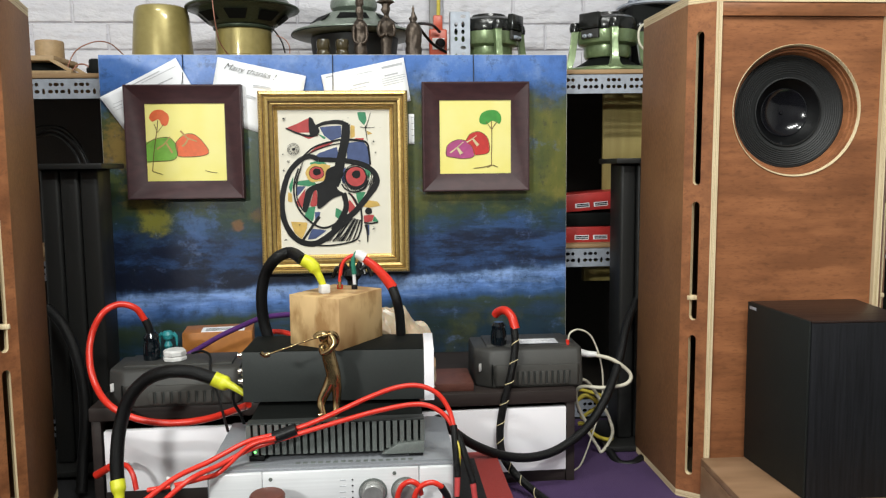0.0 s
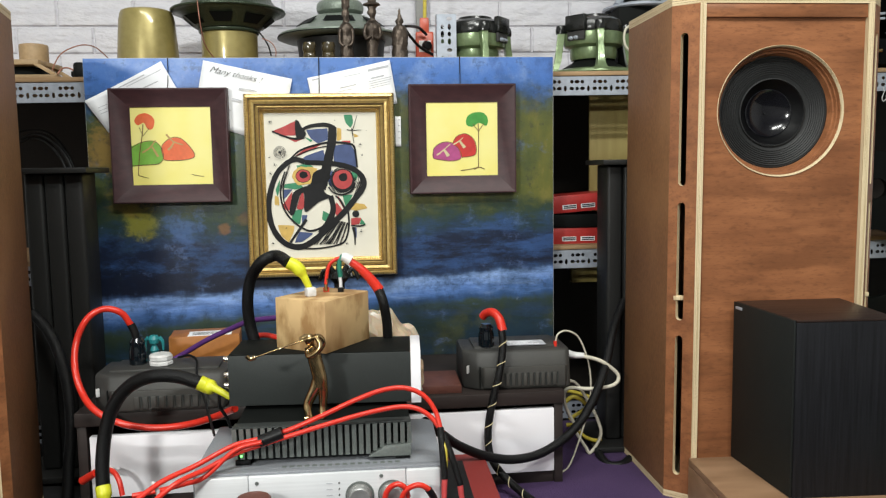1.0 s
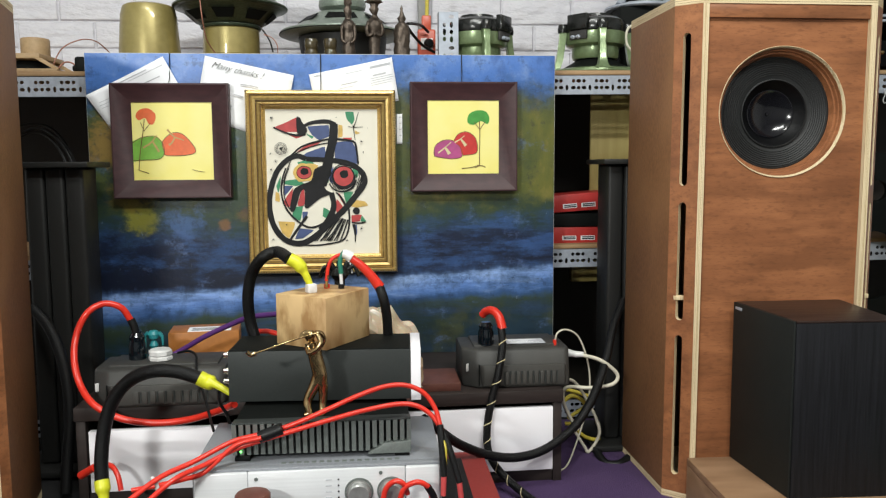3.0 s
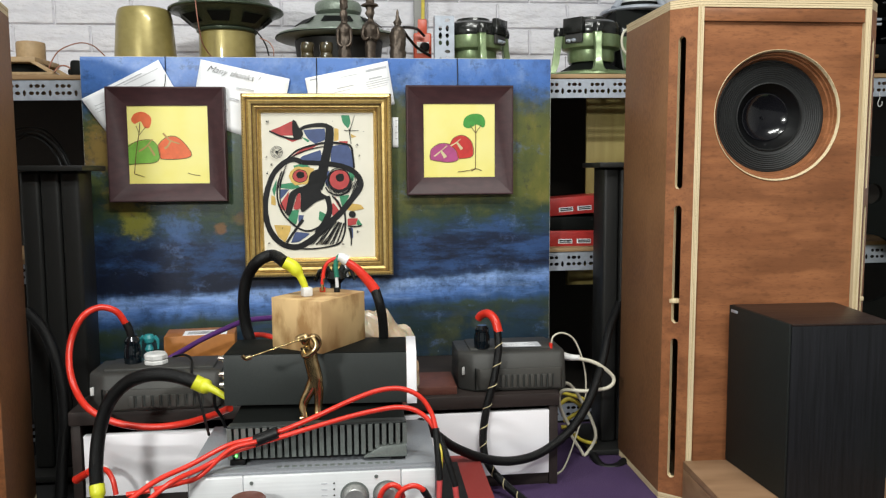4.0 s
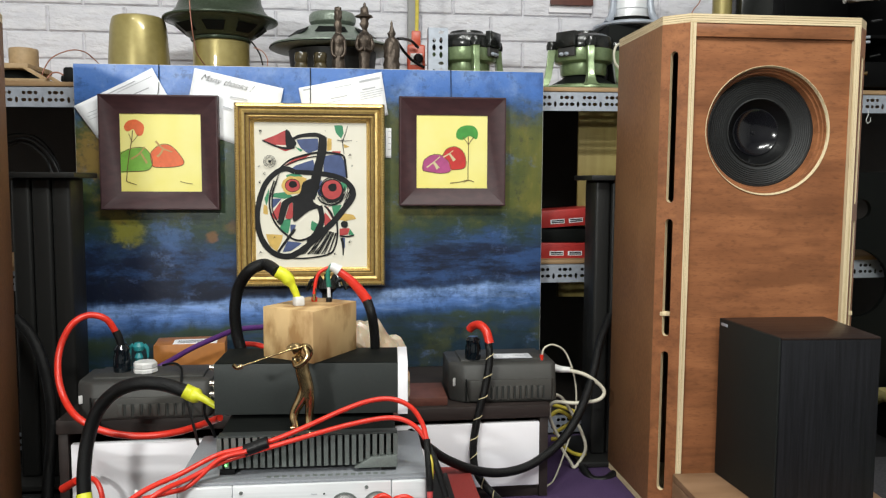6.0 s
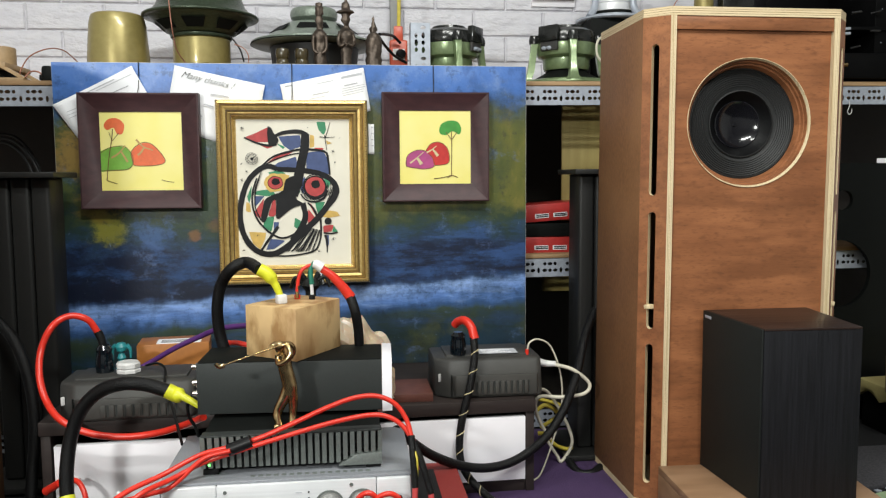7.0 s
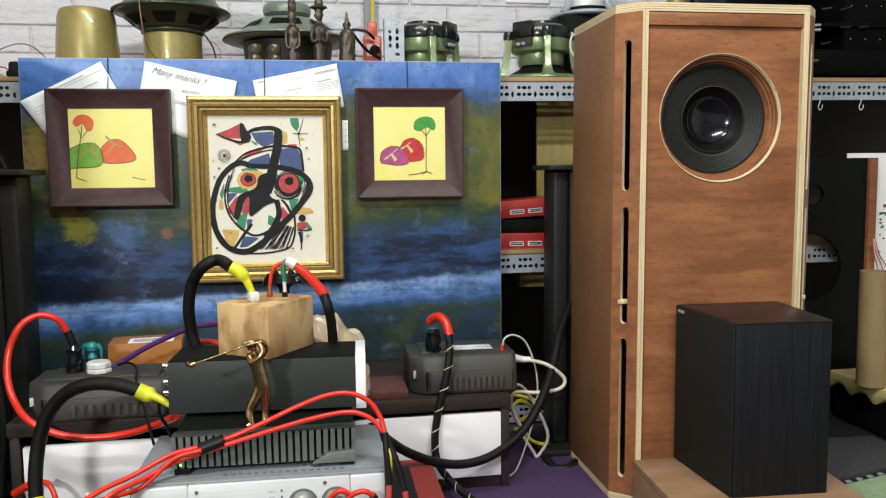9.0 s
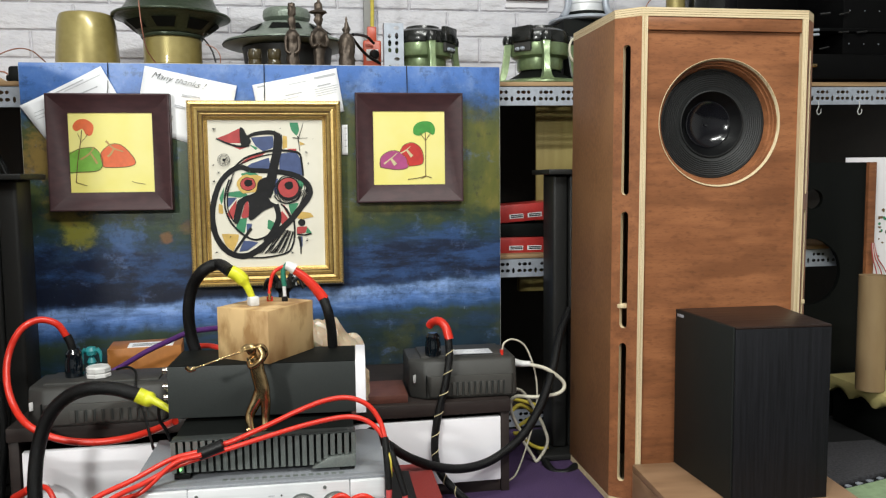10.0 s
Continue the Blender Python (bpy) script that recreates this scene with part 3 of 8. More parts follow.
    shade = blend(calc("MULTIPLY", far, step(noise_at(6.0, 8, stretched(0.7, 1.6), 0.7), 0.40, 0.58, 0.75)), shade, (0.014, 0.034, 0.060))
    shade = blend(calc("MULTIPLY", calc("MULTIPLY", far, step(r, -0.10, -0.17)), step(noise_at(5.0, 7, flat, 0.7), 0.52, 0.66, 0.6)), shade, (0.070, 0.075, 0.022))
    # mid-blue strokes over the dark ground above the river
    band = calc("MULTIPLY", step(h, 0.26, 0.33), calc("SUBTRACT", 1.0, step(h, 0.40, 0.50)))
    col = blend(calc("MULTIPLY", band, step(noise_at(6.5, 10, stretched(0.8, 2.2), 0.72), 0.46, 0.62, 0.75)), col, (0.028, 0.075, 0.20))
    col = blend(calc("MULTIPLY", calc("MULTIPLY", band, far), step(streak, 0.44, 0.60, 0.6)), col, (0.040, 0.10, 0.27))
    col = blend(step(calc("ADD", r, calc("MULTIPLY", calc("SUBTRACT", streak, 0.5), 0.05)), -0.022, 0.014), shade, col)
    # dry-brushed lights and little chips
    col = blend(step(noise_at(12.0, 12, stretched(0.9, 1.25), 0.74), 0.55, 0.68, 0.42), col, (0.13, 0.20, 0.40))
    col = blend(step(noise_at(26.0, 8, flat, 0.78), 0.53, 0.62, 0.42), col, (0.010, 0.018, 0.030))
    col = blend(step(noise_at(34.0, 6, tall, 0.7), 0.64, 0.72, 0.40), col, (0.30, 0.38, 0.50))
    col = blend(step(noise_at(70.0, 3, tall), 0.72, 0.78, 0.55), col, (0.45, 0.48, 0.52))
    L.new(col, b.inputs["Base Color"])
    b.inputs["Roughness"].default_value = 0.38
    bp = N.new("ShaderNodeBump")
    bp.inputs["Strength"].default_value, bp.inputs["Distance"].default_value = 0.4, 0.002
    L.new(noise_at(42.0, 8, stretched(1.0, 1.2)), bp.inputs["Height"])
    L.new(bp.outputs[0], b.inputs["Normal"])
    return m


CX0, CX1, CZ0, CZ1, CY = -1.1025, 0.1285, 0.2265, 1.0355, 2.05
canvas = thing("canvas_painting", ((CX0 + CX1) / 2, CY, CZ0), "large blue and green abstract landscape canvas standing on the bench", "painting")
part("picture", box(CX0, CX1, CY, CY + 0.0025, CZ0, CZ1, 0), canvas_material(), canvas, "thickly painted blue, green and ochre picture")
part("stretcher", box(CX0 - 0.0018, CX1 + 0.0018, CY + 0.0026, CY + 0.028, CZ0, CZ1 + 0.0015, 0.001), CANVAS_EDGE, canvas, "bare pale canvas edge")


# ---- colours of small things ----
RED_RUBBER = mat("red_cable_rubber", (0.70, 0.034, 0.018), 0.32, col2=(0.60, 0.026, 0.014), scale=80, bump=0.03)
YELLOW_SHRINK = mat("yellow_heat_shrink", (0.72, 0.72, 0.03), 0.4, scale=60, bump=0.1)
WHITE_PLASTIC = mat("white_plastic", (0.74, 0.73, 0.72), 0.4, scale=60)
CREAM_CABLE = mat("cream_cable", (0.66, 0.62, 0.50), 0.45, scale=60)
YELLOW_CABLE = mat("yellow_cable", (0.62, 0.50, 0.06), 0.45, scale=60)
PURPLE_CABLE = mat("purple_cable", (0.10, 0.03, 0.17), 0.4, scale=60)
GREEN_WIRE = mat("green_wire", (0.02, 0.18, 0.12), 0.4, scale=60)
COPPER = mat("copper_twin_wire", (0.36, 0.16, 0.11), 0.35, 0.4, scale=200)
BRASS = mat("polished_brass", (0.66, 0.49, 0.26), 0.2, 1.0, col2=(0.42, 0.29, 0.14), scale=50, bump=0.1, wear=(0.16, 0.09, 0.03), wear_amt=0.6)
OLIVE_GOLD = mat("olive_gold_enamel", (0.33, 0.27, 0.095), 0.38, 0.35, col2=(0.29, 0.235, 0.08), scale=60, bump=0.04, coat=0.35, wear=(0.20, 0.15, 0.045), wear_amt=0.5)
HAMMER_GREEN = mat("dark_green_hammertone", (0.055, 0.075, 0.048), 0.32, 0.4, col2=(0.035, 0.05, 0.03), scale=160, bump=0.3, wear=(0.02, 0.02, 0.015))
PEWTER_GREEN = mat("grey_green_hammertone", (0.25, 0.29, 0.245), 0.36, 0.3, col2=(0.19, 0.23, 0.19), scale=160, bump=0.3, wear=(0.08, 0.09, 0.075))
LEAF_GREEN = mat("light_green_enamel", (0.20, 0.27, 0.135), 0.28, 0.35, scale=120, bump=0.12, coat=0.3, wear=(0.06, 0.09, 0.04))
BLACK_GLOSS = mat("black_gloss_cap", (0.013, 0.014, 0.013), 0.2, scale=90, bump=0.05)
BRONZE = mat("dark_bronze", (0.105, 0.082, 0.066), 0.42, 0.7, col2=(0.050, 0.040, 0.033), scale=90, bump=0.4, wear=(0.14, 0.10, 0.07), wear_amt=0.6)
TAN_CARD = mat("tan_pressed_board", (0.40, 0.27, 0.14), 0.6, scale=80, bump=0.1)
CARDBOARD = mat("brown_cardboard_tube", (0.30, 0.205, 0.105), 0.75, col2=(0.26, 0.17, 0.085), scale=30, stretch=(1, 1, 0.3), bump=0.08)
ORANGE_BOX = mat("orange_carton", (0.42, 0.155, 0.032), 0.5, scale=40)
RED_CARD = mat("red_carton", (0.50, 0.035, 0.03), 0.45, scale=40, wear=(0.36, 0.02, 0.02))
RED_CLOTH = mat("red_cloth_cover", (0.30, 0.03, 0.025), 0.8, scale=300, bump=0.3)
MAROON = mat("reddish_brown_box", (0.14, 0.05, 0.036), 0.45, col2=(0.10, 0.034, 0.025), scale=50, bump=0.06)
ORANGE_RED = mat("orange_red_plastic", (0.62, 0.10, 0.05), 0.35, scale=40)
TEAL = mat("teal_plastic", (0.02, 0.22, 0.24), 0.4, scale=40)
QUARTZ = mat("pale_quartz", (0.50, 0.39, 0.27), 0.28, col2=(0.36, 0.26, 0.17), scale=26, bump=0.5, wear=(0.62, 0.57, 0.48), wear_amt=0.6)
QUARTZ.node_tree.nodes["Principled BSDF"].inputs["Subsurface Weight"].default_value = 0.25
QUARTZ.node_tree.nodes["Principled BSDF"].inputs["Subsurface Scale"].default_value = 0.02
FOAM_YELLOW = mat("yellow_foam", (0.60, 0.52, 0.22), 0.9, col2=(0.52, 0.44, 0.17), scale=300, bump=0.5)
FOAM_TILE = mat("grey_foam_tile", (0.060, 0.058, 0.066), 0.9, col2=(0.024, 0.024, 0.028), scale=160, bump=0.5)
GREEN_TILE = mat("pale_green_tile", (0.36, 0.50, 0.29), 0.7, scale=60)
INK = mat("black_ink", (0.010, 0.010, 0.011), 0.6, scale=90, wear=(0.035, 0.035, 0.038), wear_amt=0.5, spec=0.25)
INK_RED = mat("red_ink", (0.50, 0.055, 0.055), 0.55, scale=60)
INK_BLUE = mat("blue_ink", (0.055, 0.085, 0.21), 0.55, scale=60, wear=(0.10, 0.13, 0.26))
INK_GREEN = mat("green_ink", (0.045, 0.27, 0.13), 0.55, scale=60)
INK_YELLOW = mat("yellow_ink", (0.70, 0.46, 0.12), 0.55, scale=60)
PAINT_ORANGE = mat("orange_paint", (0.78, 0.13, 0.035), 0.5, scale=60, wear=(0.80, 0.22, 0.09), wear_amt=0.6)
PAINT_GREEN = mat("leaf_green_paint", (0.20, 0.46, 0.06), 0.5, scale=60)
PAINT_DEEP_GREEN = mat("tree_green_paint", (0.06, 0.34, 0.05), 0.5, scale=60)
PAINT_PALE = mat("pale_cream_paint", (0.72, 0.62, 0.36), 0.5, scale=60)
PAINT_PURPLE = mat("magenta_paint", (0.46, 0.075, 0.24), 0.5, scale=60)
PAINT_RED = mat("red_paint", (0.62, 0.035, 0.03), 0.5, scale=60)
PAINT_BROWN = mat("thin_brown_paint", (0.16, 0.09, 0.03), 0.5, scale=60)
PAINT_TAN = mat("tan_paint", (0.55, 0.34, 0.12), 0.5, scale=60)
GREY_INK = mat("grey_print", (0.55, 0.56, 0.60), 0.7, scale=60)
LED = bpy.data.materials.new("green_led")
LED.use_nodes = True
LED.node_tree.nodes["Principled BSDF"].inputs["Emission Color"].default_value = (0.1, 1, 0.1, 1)
LED.node_tree.nodes["Principled BSDF"].inputs["Emission Strength"].default_value = 3.0


# ---- flat drawing ----
def flat_shape(points, y, round_it=True, step=5):
    """A flat patch facing -y, from (x, z) corners."""
    if round_it:
        ring = points + points[:3]
        pts = smooth_line([(x, 0, z) for x, z in [points[-1]] + ring], step)
        pts = pts[step:step * (len(points) + 1)]
        points = [(p.x, p.z) for p in pts]
    bm = bmesh.new()
    vs = [bm.verts.new((x, y, z)) for x, z in points]
    es = [bm.edges.new((vs[i], vs[(i + 1) % len(vs)])) for i in range(len(vs))]
    bmesh.ops.triangle_fill(bm, edges=es, use_beauty=True)
    return bm


def stroke(points, y, w, w1=None, step=8):
    """A brush stroke facing -y along (x, z) points, from width w to w1."""
    line = smooth_line([(x, 0, z) for x, z in points], step)
    bm = bmesh.new()
    prev = None
    for i, p in enumerate(line):
        t = (line[min(i + 1, len(line) - 1)] - line[max(i - 1, 0)]).normalized()
        n = Vector((-t.z, 0, t.x))
        k = w if w1 is None else w + (w1 - w) * i / (len(line) - 1)
        k *= 0.5 * (1 + 0.12 * noise.noise(p * 60))
        pair = [bm.verts.new((p.x + n.x * k, y, p.z + n.z * k)), bm.verts.new((p.x - n.x * k, y, p.z - n.z * k))]
        if prev:
            bm.faces.new((prev[0], prev[1], pair[1], pair[0]))
        prev = pair
    return bm


def blot(x, z, rx, rz, y, seg=24, rag=0.06):
    bm = bmesh.new()
    c = bm.verts.new((x, y, z))
    vs = []
    for k in range(seg):
        a = 2 * math.pi * k / seg
        f = 1 + rag * noise.noise(Vector((math.cos(a) * 2 + x * 50, math.sin(a) * 2, z * 50)))
        vs.append(bm.verts.new((x + rx * f * math.cos(a), y, z + rz * f * math.sin(a))))
    for k in range(seg):
        bm.faces.new((c, vs[k], vs[(k + 1) % seg]))
    return bm


def frame_moulding(x0, x1, z0, z1, y, profile):
    """A mitred picture frame; profile: (inset from the outer edge, distance in front of y)."""
    bm = bmesh.new()
    rings = []
    for d, h in profile:
        rings.append([bm.verts.new(c) for c in ((x0 + d, y - h, z0 + d), (x1 - d, y - h, z0 + d), (x1 - d, y - h, z1 - d), (x0 + d, y - h, z1 - d))])
    for a, b in zip(rings, rings[1:]):
        for k in range(4):
            bm.faces.new((a[k], a[(k + 1) % 4], b[(k + 1) % 4], b[k]))
    return bm


# ---- letters pinned to the canvas ----
def sheet(corners, y, label, bars):
    """A sheet of paper, a little curled, with printed bars given as (u0, u1, v, thickness)."""
    a, b, c, d = [Vector((x, 0, z)) for x, z in corners]   # top left, top right, bottom right, bottom left
    bm = bmesh.new()
    n = 10
    grid = [[None] * (n + 1) for _ in range(n + 1)]
    at = lambda u, v: a * (1 - u) * (1 - v) + b * u * (1 - v) + c * u * v + d * (1 - u) * v
    for i in range(n + 1):
        for j in range(n + 1):
            u, v = i / n, j / n
            p = at(u, v)
            p.y = y - 0.002 - 0.006 * (2 * u - 1) ** 2 * (1 - v) - 0.001 * math.sin(5 * v)
            grid[i][j] = bm.verts.new(p)
    for i in range(n):
        for j in range(n):
            bm.faces.new((grid[i][j], grid[i + 1][j], grid[i + 1][j + 1], grid[i][j + 1]))
    ob = solid("paper_sheet", bm, PAPER, label, "paper", group="letters on the canvas", smooth=60)
    mod = ob.modifiers.new("thickness", "SOLIDIFY")
    mod.thickness = 0.0004
    for u0, u1, v, th in bars:
        p = [at(u0, v), at(u1, v), at(u1, v + th), at(u0, v + th)]
        q = bmesh.new()
        m = 6
        top = [at(u0 + (u1 - u0) * k / m, v) for k in range(m + 1)]
        low = [at(u0 + (u1 - u0) * k / m, v + th) for k in range(m + 1)]
        for k in range(m + 1):
            u = u0 + (u1 - u0) * k / m
            for w in (top[k], low[k]):
                w.y = y - 0.0032 - 0.006 * (2 * u - 1) ** 2 * (1 - v) - 0.001 * math.sin(5 * v)
        tv, lv = [q.verts.new(w) for w in top], [q.verts.new(w) for w in low]
        for k in range(m):
            q.faces.new((tv[k], tv[k + 1], lv[k + 1], lv[k]))
        part("printed_line", q, GREY_INK, ob)
    return ob


PY = CY - 0.001
sheet([(-1.1010, 0.9270), (-0.9040, 1.0270), (-0.8410, 0.9060), (-1.0460, 0.8440)], PY, "white printed letter tilted on the blue canvas", [(0.35, 0.75, 0.07, 0.02), (0.5, 0.95, 0.13, 0.012), (0.3, 0.45, 0.25, 0.012), (0.55, 0.85, 0.3, 0.02), (0.08, 0.2, 0.3, 0.012), (0.06, 0.18, 0.38, 0.012), (0.06, 0.22, 0.46, 0.012)])
note = sheet([(-0.7970, 1.0290), (-0.5700, 0.9800), (-0.6080, 0.8050), (-0.8300, 0.8750)], PY, "white handwritten thank-you note tilted on the canvas", [])
sheet([(-0.5310, 0.9820), (-0.3130, 1.0280), (-0.2950, 0.9150), (-0.5100, 0.8650)], PY, "white printed order slip tilted on the canvas", [(0.72, 0.97, 0.10, 0.05), (0.74, 0.9, 0.30, 0.03), (0.70, 0.98, 0.37, 0.012), (0.70, 0.98, 0.42, 0.012), (0.70, 0.96, 0.47, 0.012), (0.70, 0.95, 0.52, 0.012), (0.42, 0.62, 0.14, 0.012), (0.35, 0.55, 0.36, 0.02), (0.3, 0.5, 0.44, 0.012), (0.05, 0.14, 0.05, 0.03)])
sheet([(-0.3020, 0.8800), (-0.2870, 0.8800), (-0.2870, 0.8000), (-0.3020, 0.8000)], PY, "narrow white slip behind the gilt frame", [(0.5, 0.9, 0.1, 0.02), (0.5, 0.9, 0.3, 0.02), (0.4, 0.9, 0.5, 0.02), (0.5, 0.9, 0.7, 0.02)])


def lettering(text, x, z, y, size, slope, parent, material):
    c = bpy.data.curves.new("lettering", "FONT")
    c.body, c.size, c.shear = text, size, 0.5
    c.offset = -0.0003
    c.resolution_u = 3
    tmp = new("lettering_source", c)
    bpy.context.view_layer.update()
    me = bpy.data.meshes.new_from_object(tmp.evaluated_get(bpy.context.evaluated_depsgraph_get()))
    bpy.data.objects.remove(tmp)
    me.transform(pose(x, y, z) @ pose(0, 0, 0, 0, slope, 0) @ pose(0, 0, 0, 90, 0, 0))
    me.transform(BACK[parent])
    me.materials.clear()
    me.materials.append(material)
    ob = new("lettering", me)
    ob.parent = parent
    return ob


NX, NZ = (-0.7840, 1.0000)
lettering("Many thanks !", NX, NZ, PY - 0.0085, 0.024, 13, note, INK)
# an unreadable signature and two lines, as plain bars
for (ax, az), (bx, bz), th in (((-0.7090, 0.9560), (-0.6630, 0.9480), 0.0035), ((-0.7270, 0.9300), (-0.7030, 0.9230), 0.0035), ((-0.7390, 0.9030), (-0.7330, 0.8980), 0.003)):
    part("written_line", stroke([(ax, az), ((ax + bx) / 2, (az + bz) / 2 + 0.001), (bx, bz)], PY - 0.0085, th), GREY_INK, note)


# ---- hung pictures ----
def small_picture(x0, x1, z0, z1, label):
    s = thing("framed_picture", ((x0 + x1) / 2, 2.045, z0), label, "picture", "small framed pictures")
    w = 0.047
    part("frame", frame_moulding(x0, x1, z0, z1, 2.046, [(0.003, 0.0), (0.0, 0.003), (0.0, 0.031), (0.0012, 0.0325), (0.004, 0.0325), (0.008, 0.031), (w - 0.002, 0.013), (w, 0.0125), (w, 0.006)]), PLUM, s, "wide plum-brown wooden frame", smooth=20)
    part("picture_panel", box(x0 + w - 0.002, x1 - w + 0.002, 2.036, 2.040, z0 + w - 0.002, z1 - w + 0.002, 0), YELLOW_ART, s, "yellow painted panel")
    mx = (x0 + x1) / 2
    part("hanging_wire", tube([(mx - 0.004, 2.03, z1 - 0.002), (mx - 0.003, 2.040, z1 + 0.02), (mx - 0.003, 2.046, 1.02), (mx - 0.003, 2.047, 1.037)], 0.0012, 6), BLACK_RUBBER, s, "thin black hanging wire")
    return s


AY = 2.0355
left_pic = small_picture(-1.0345, -0.7365, 0.6615, 0.9565, "small yellow landscape in a plum-brown frame, orange tree")
right_pic = small_picture(-0.2665, 0.0200, 0.6725, 0.9620, "small yellow landscape in a plum-brown frame, green tree")


def fitted(old, now):
    """Scales a drawing from one (x0, x1, z0, z1) to another."""
    kx, kz = (now[1] - now[0]) / (old[1] - old[0]), (now[3] - now[2]) / (old[3] - old[2])
    return Matrix(((kx, 0, 0, now[0] - old[0] * kx), (0, 1, 0, 0), (0, 0, kz, now[2] - old[2] * kz), (0, 0, 0, 1)))


ART = {left_pic: fitted((-0.985, -0.777, 0.699, 0.907), (-0.9890, -0.7845, 0.7085, 0.9085)), right_pic: fitted((-0.209, -0.015, 0.719, 0.915), (-0.2195, -0.0270, 0.7195, 0.9150))}


def paint(parent, name, bm, material, label=""):
    bm.transform(ART[parent])
    return part(name, bm, material, parent, label, smooth=0)


paint(left_pic, "painted_mound", flat_shape([(-0.9910, 0.7960), (-0.9610, 0.8120), (-0.9250, 0.8160), (-0.9070, 0.7970), (-0.9040, 0.7720), (-0.9160, 0.7570), (-0.9550, 0.7540), (-0.9900, 0.7520)], AY), PAINT_GREEN, "leaf-green mound")
paint(left_pic, "painted_mound", flat_shape([(-0.9040, 0.7760), (-0.9050, 0.8030), (-0.8830, 0.8230), (-0.8590, 0.8240), (-0.8380, 0.8060), (-0.8220, 0.7770), (-0.8440, 0.7670), (-0.8960, 0.7660)], AY - 0.0004), PAINT_ORANGE, "orange mound")
paint(left_pic, "painted_crown", flat_shape([(-0.9730, 0.8720), (-0.9620, 0.8880), (-0.9400, 0.8910), (-0.9220, 0.8750), (-0.9270, 0.8510), (-0.9400, 0.8500), (-0.9490, 0.8660), (-0.9650, 0.8600)], AY), PAINT_ORANGE, "orange tree crown")
paint(left_pic, "painted_trunk", stroke([(-0.9510, 0.8630), (-0.9540, 0.8370), (-0.9640, 0.7790), (-0.9700, 0.7260)], AY - 0.0008, 0.0022), PAINT_BROWN)
paint(left_pic, "painted_twig", stroke([(-0.9570, 0.7860), (-0.9370, 0.7990), (-0.9210, 0.8190)], AY - 0.0008, 0.005, 0.003), PAINT_TAN)
paint(left_pic, "painted_twig", stroke([(-0.9310, 0.8020), (-0.9230, 0.7880), (-0.9160, 0.7750)], AY - 0.001, 0.004, 0.006), PAINT_TAN)
paint(left_pic, "painted_twig", stroke([(-0.8930, 0.8350), (-0.8760, 0.8160), (-0.8510, 0.8060)], AY - 0.0008, 0.005, 0.003), PAINT_TAN)
paint(left_pic, "painted_twig", stroke([(-0.8740, 0.8130), (-0.8820, 0.8000), (-0.8900, 0.7930)], AY - 0.001, 0.004, 0.006), PAINT_TAN)
paint(right_pic, "painted_mound", flat_shape([(-0.1900, 0.7660), (-0.1880, 0.7930), (-0.1650, 0.8080), (-0.1390, 0.8060), (-0.1210, 0.7880), (-0.1170, 0.7660), (-0.1440, 0.7600)], AY), PAINT_PURPLE, "magenta mound")
paint(right_pic, "painted_mound", flat_shape([(-0.1380, 0.8060), (-0.1260, 0.8240), (-0.1010, 0.8300), (-0.0790, 0.8120), (-0.0770, 0.7760), (-0.1130, 0.7690), (-0.1220, 0.7910)], AY - 0.0004), PAINT_RED, "red mound")
paint(right_pic, "painted_crown", flat_shape([(-0.1000, 0.8560), (-0.0970, 0.8770), (-0.0770, 0.8880), (-0.0520, 0.8860), (-0.0410, 0.8690), (-0.0460, 0.8520), (-0.0650, 0.8600), (-0.0830, 0.8500)], AY), PAINT_DEEP_GREEN, "green tree crown")
paint(right_pic, "painted_trunk", stroke([(-0.0680, 0.8600), (-0.0670, 0.8190), (-0.0680, 0.7730), (-0.0680, 0.7410)], AY - 0.0008, 0.0022), PAINT_BROWN)
paint(right_pic, "painted_twig", stroke([(-0.1810, 0.7750), (-0.1650, 0.7870), (-0.1450, 0.8040)], AY - 0.0012, 0.004, 0.002), PAINT_PALE)
paint(right_pic, "painted_twig", stroke([(-0.1620, 0.7890), (-0.1560, 0.7810), (-0.1500, 0.7720)], AY - 0.0012, 0.006, 0.01), PAINT_PALE)
paint(right_pic, "painted_twig", stroke([(-0.1360, 0.8030), (-0.1230, 0.8100), (-0.1090, 0.8210)], AY - 0.0012, 0.004, 0.002), PAINT_PALE)
paint(right_pic, "painted_twig", stroke([(-0.1190, 0.8120), (-0.1120, 0.8030), (-0.1050, 0.7940)], AY - 0.0012, 0.005, 0.009), PAINT_PALE)

for pic, loops in ((left_pic, ([(-0.9850, 0.7980), (-0.9610, 0.8130), (-0.9250, 0.8170), (-0.9060, 0.7970), (-0.9030, 0.7720), (-0.9160, 0.7560), (-0.9550, 0.7530), (-0.9850, 0.7520)], [(-0.9040, 0.7760), (-0.9060, 0.8030), (-0.8830, 0.8245), (-0.8590, 0.8250), (-0.8370, 0.8060), (-0.8210, 0.7770), (-0.8440, 0.7660), (-0.8960, 0.7650), (-0.9040, 0.7760)])),
                   (right_pic, ([(-0.1910, 0.7660), (-0.1890, 0.7930), (-0.1650, 0.8090), (-0.1390, 0.8070), (-0.1200, 0.7880), (-0.1160, 0.7660), (-0.1440, 0.7590), (-0.1910, 0.7660)], [(-0.1380, 0.8070), (-0.1260, 0.8250), (-0.1010, 0.8310), (-0.0780, 0.8120), (-0.0760, 0.7760), (-0.1130, 0.7680)]))):
    for pts in loops:
        paint(pic, "painted_outline", stroke(pts, AY - 0.0007, 0.0016), PAINT_BROWN)
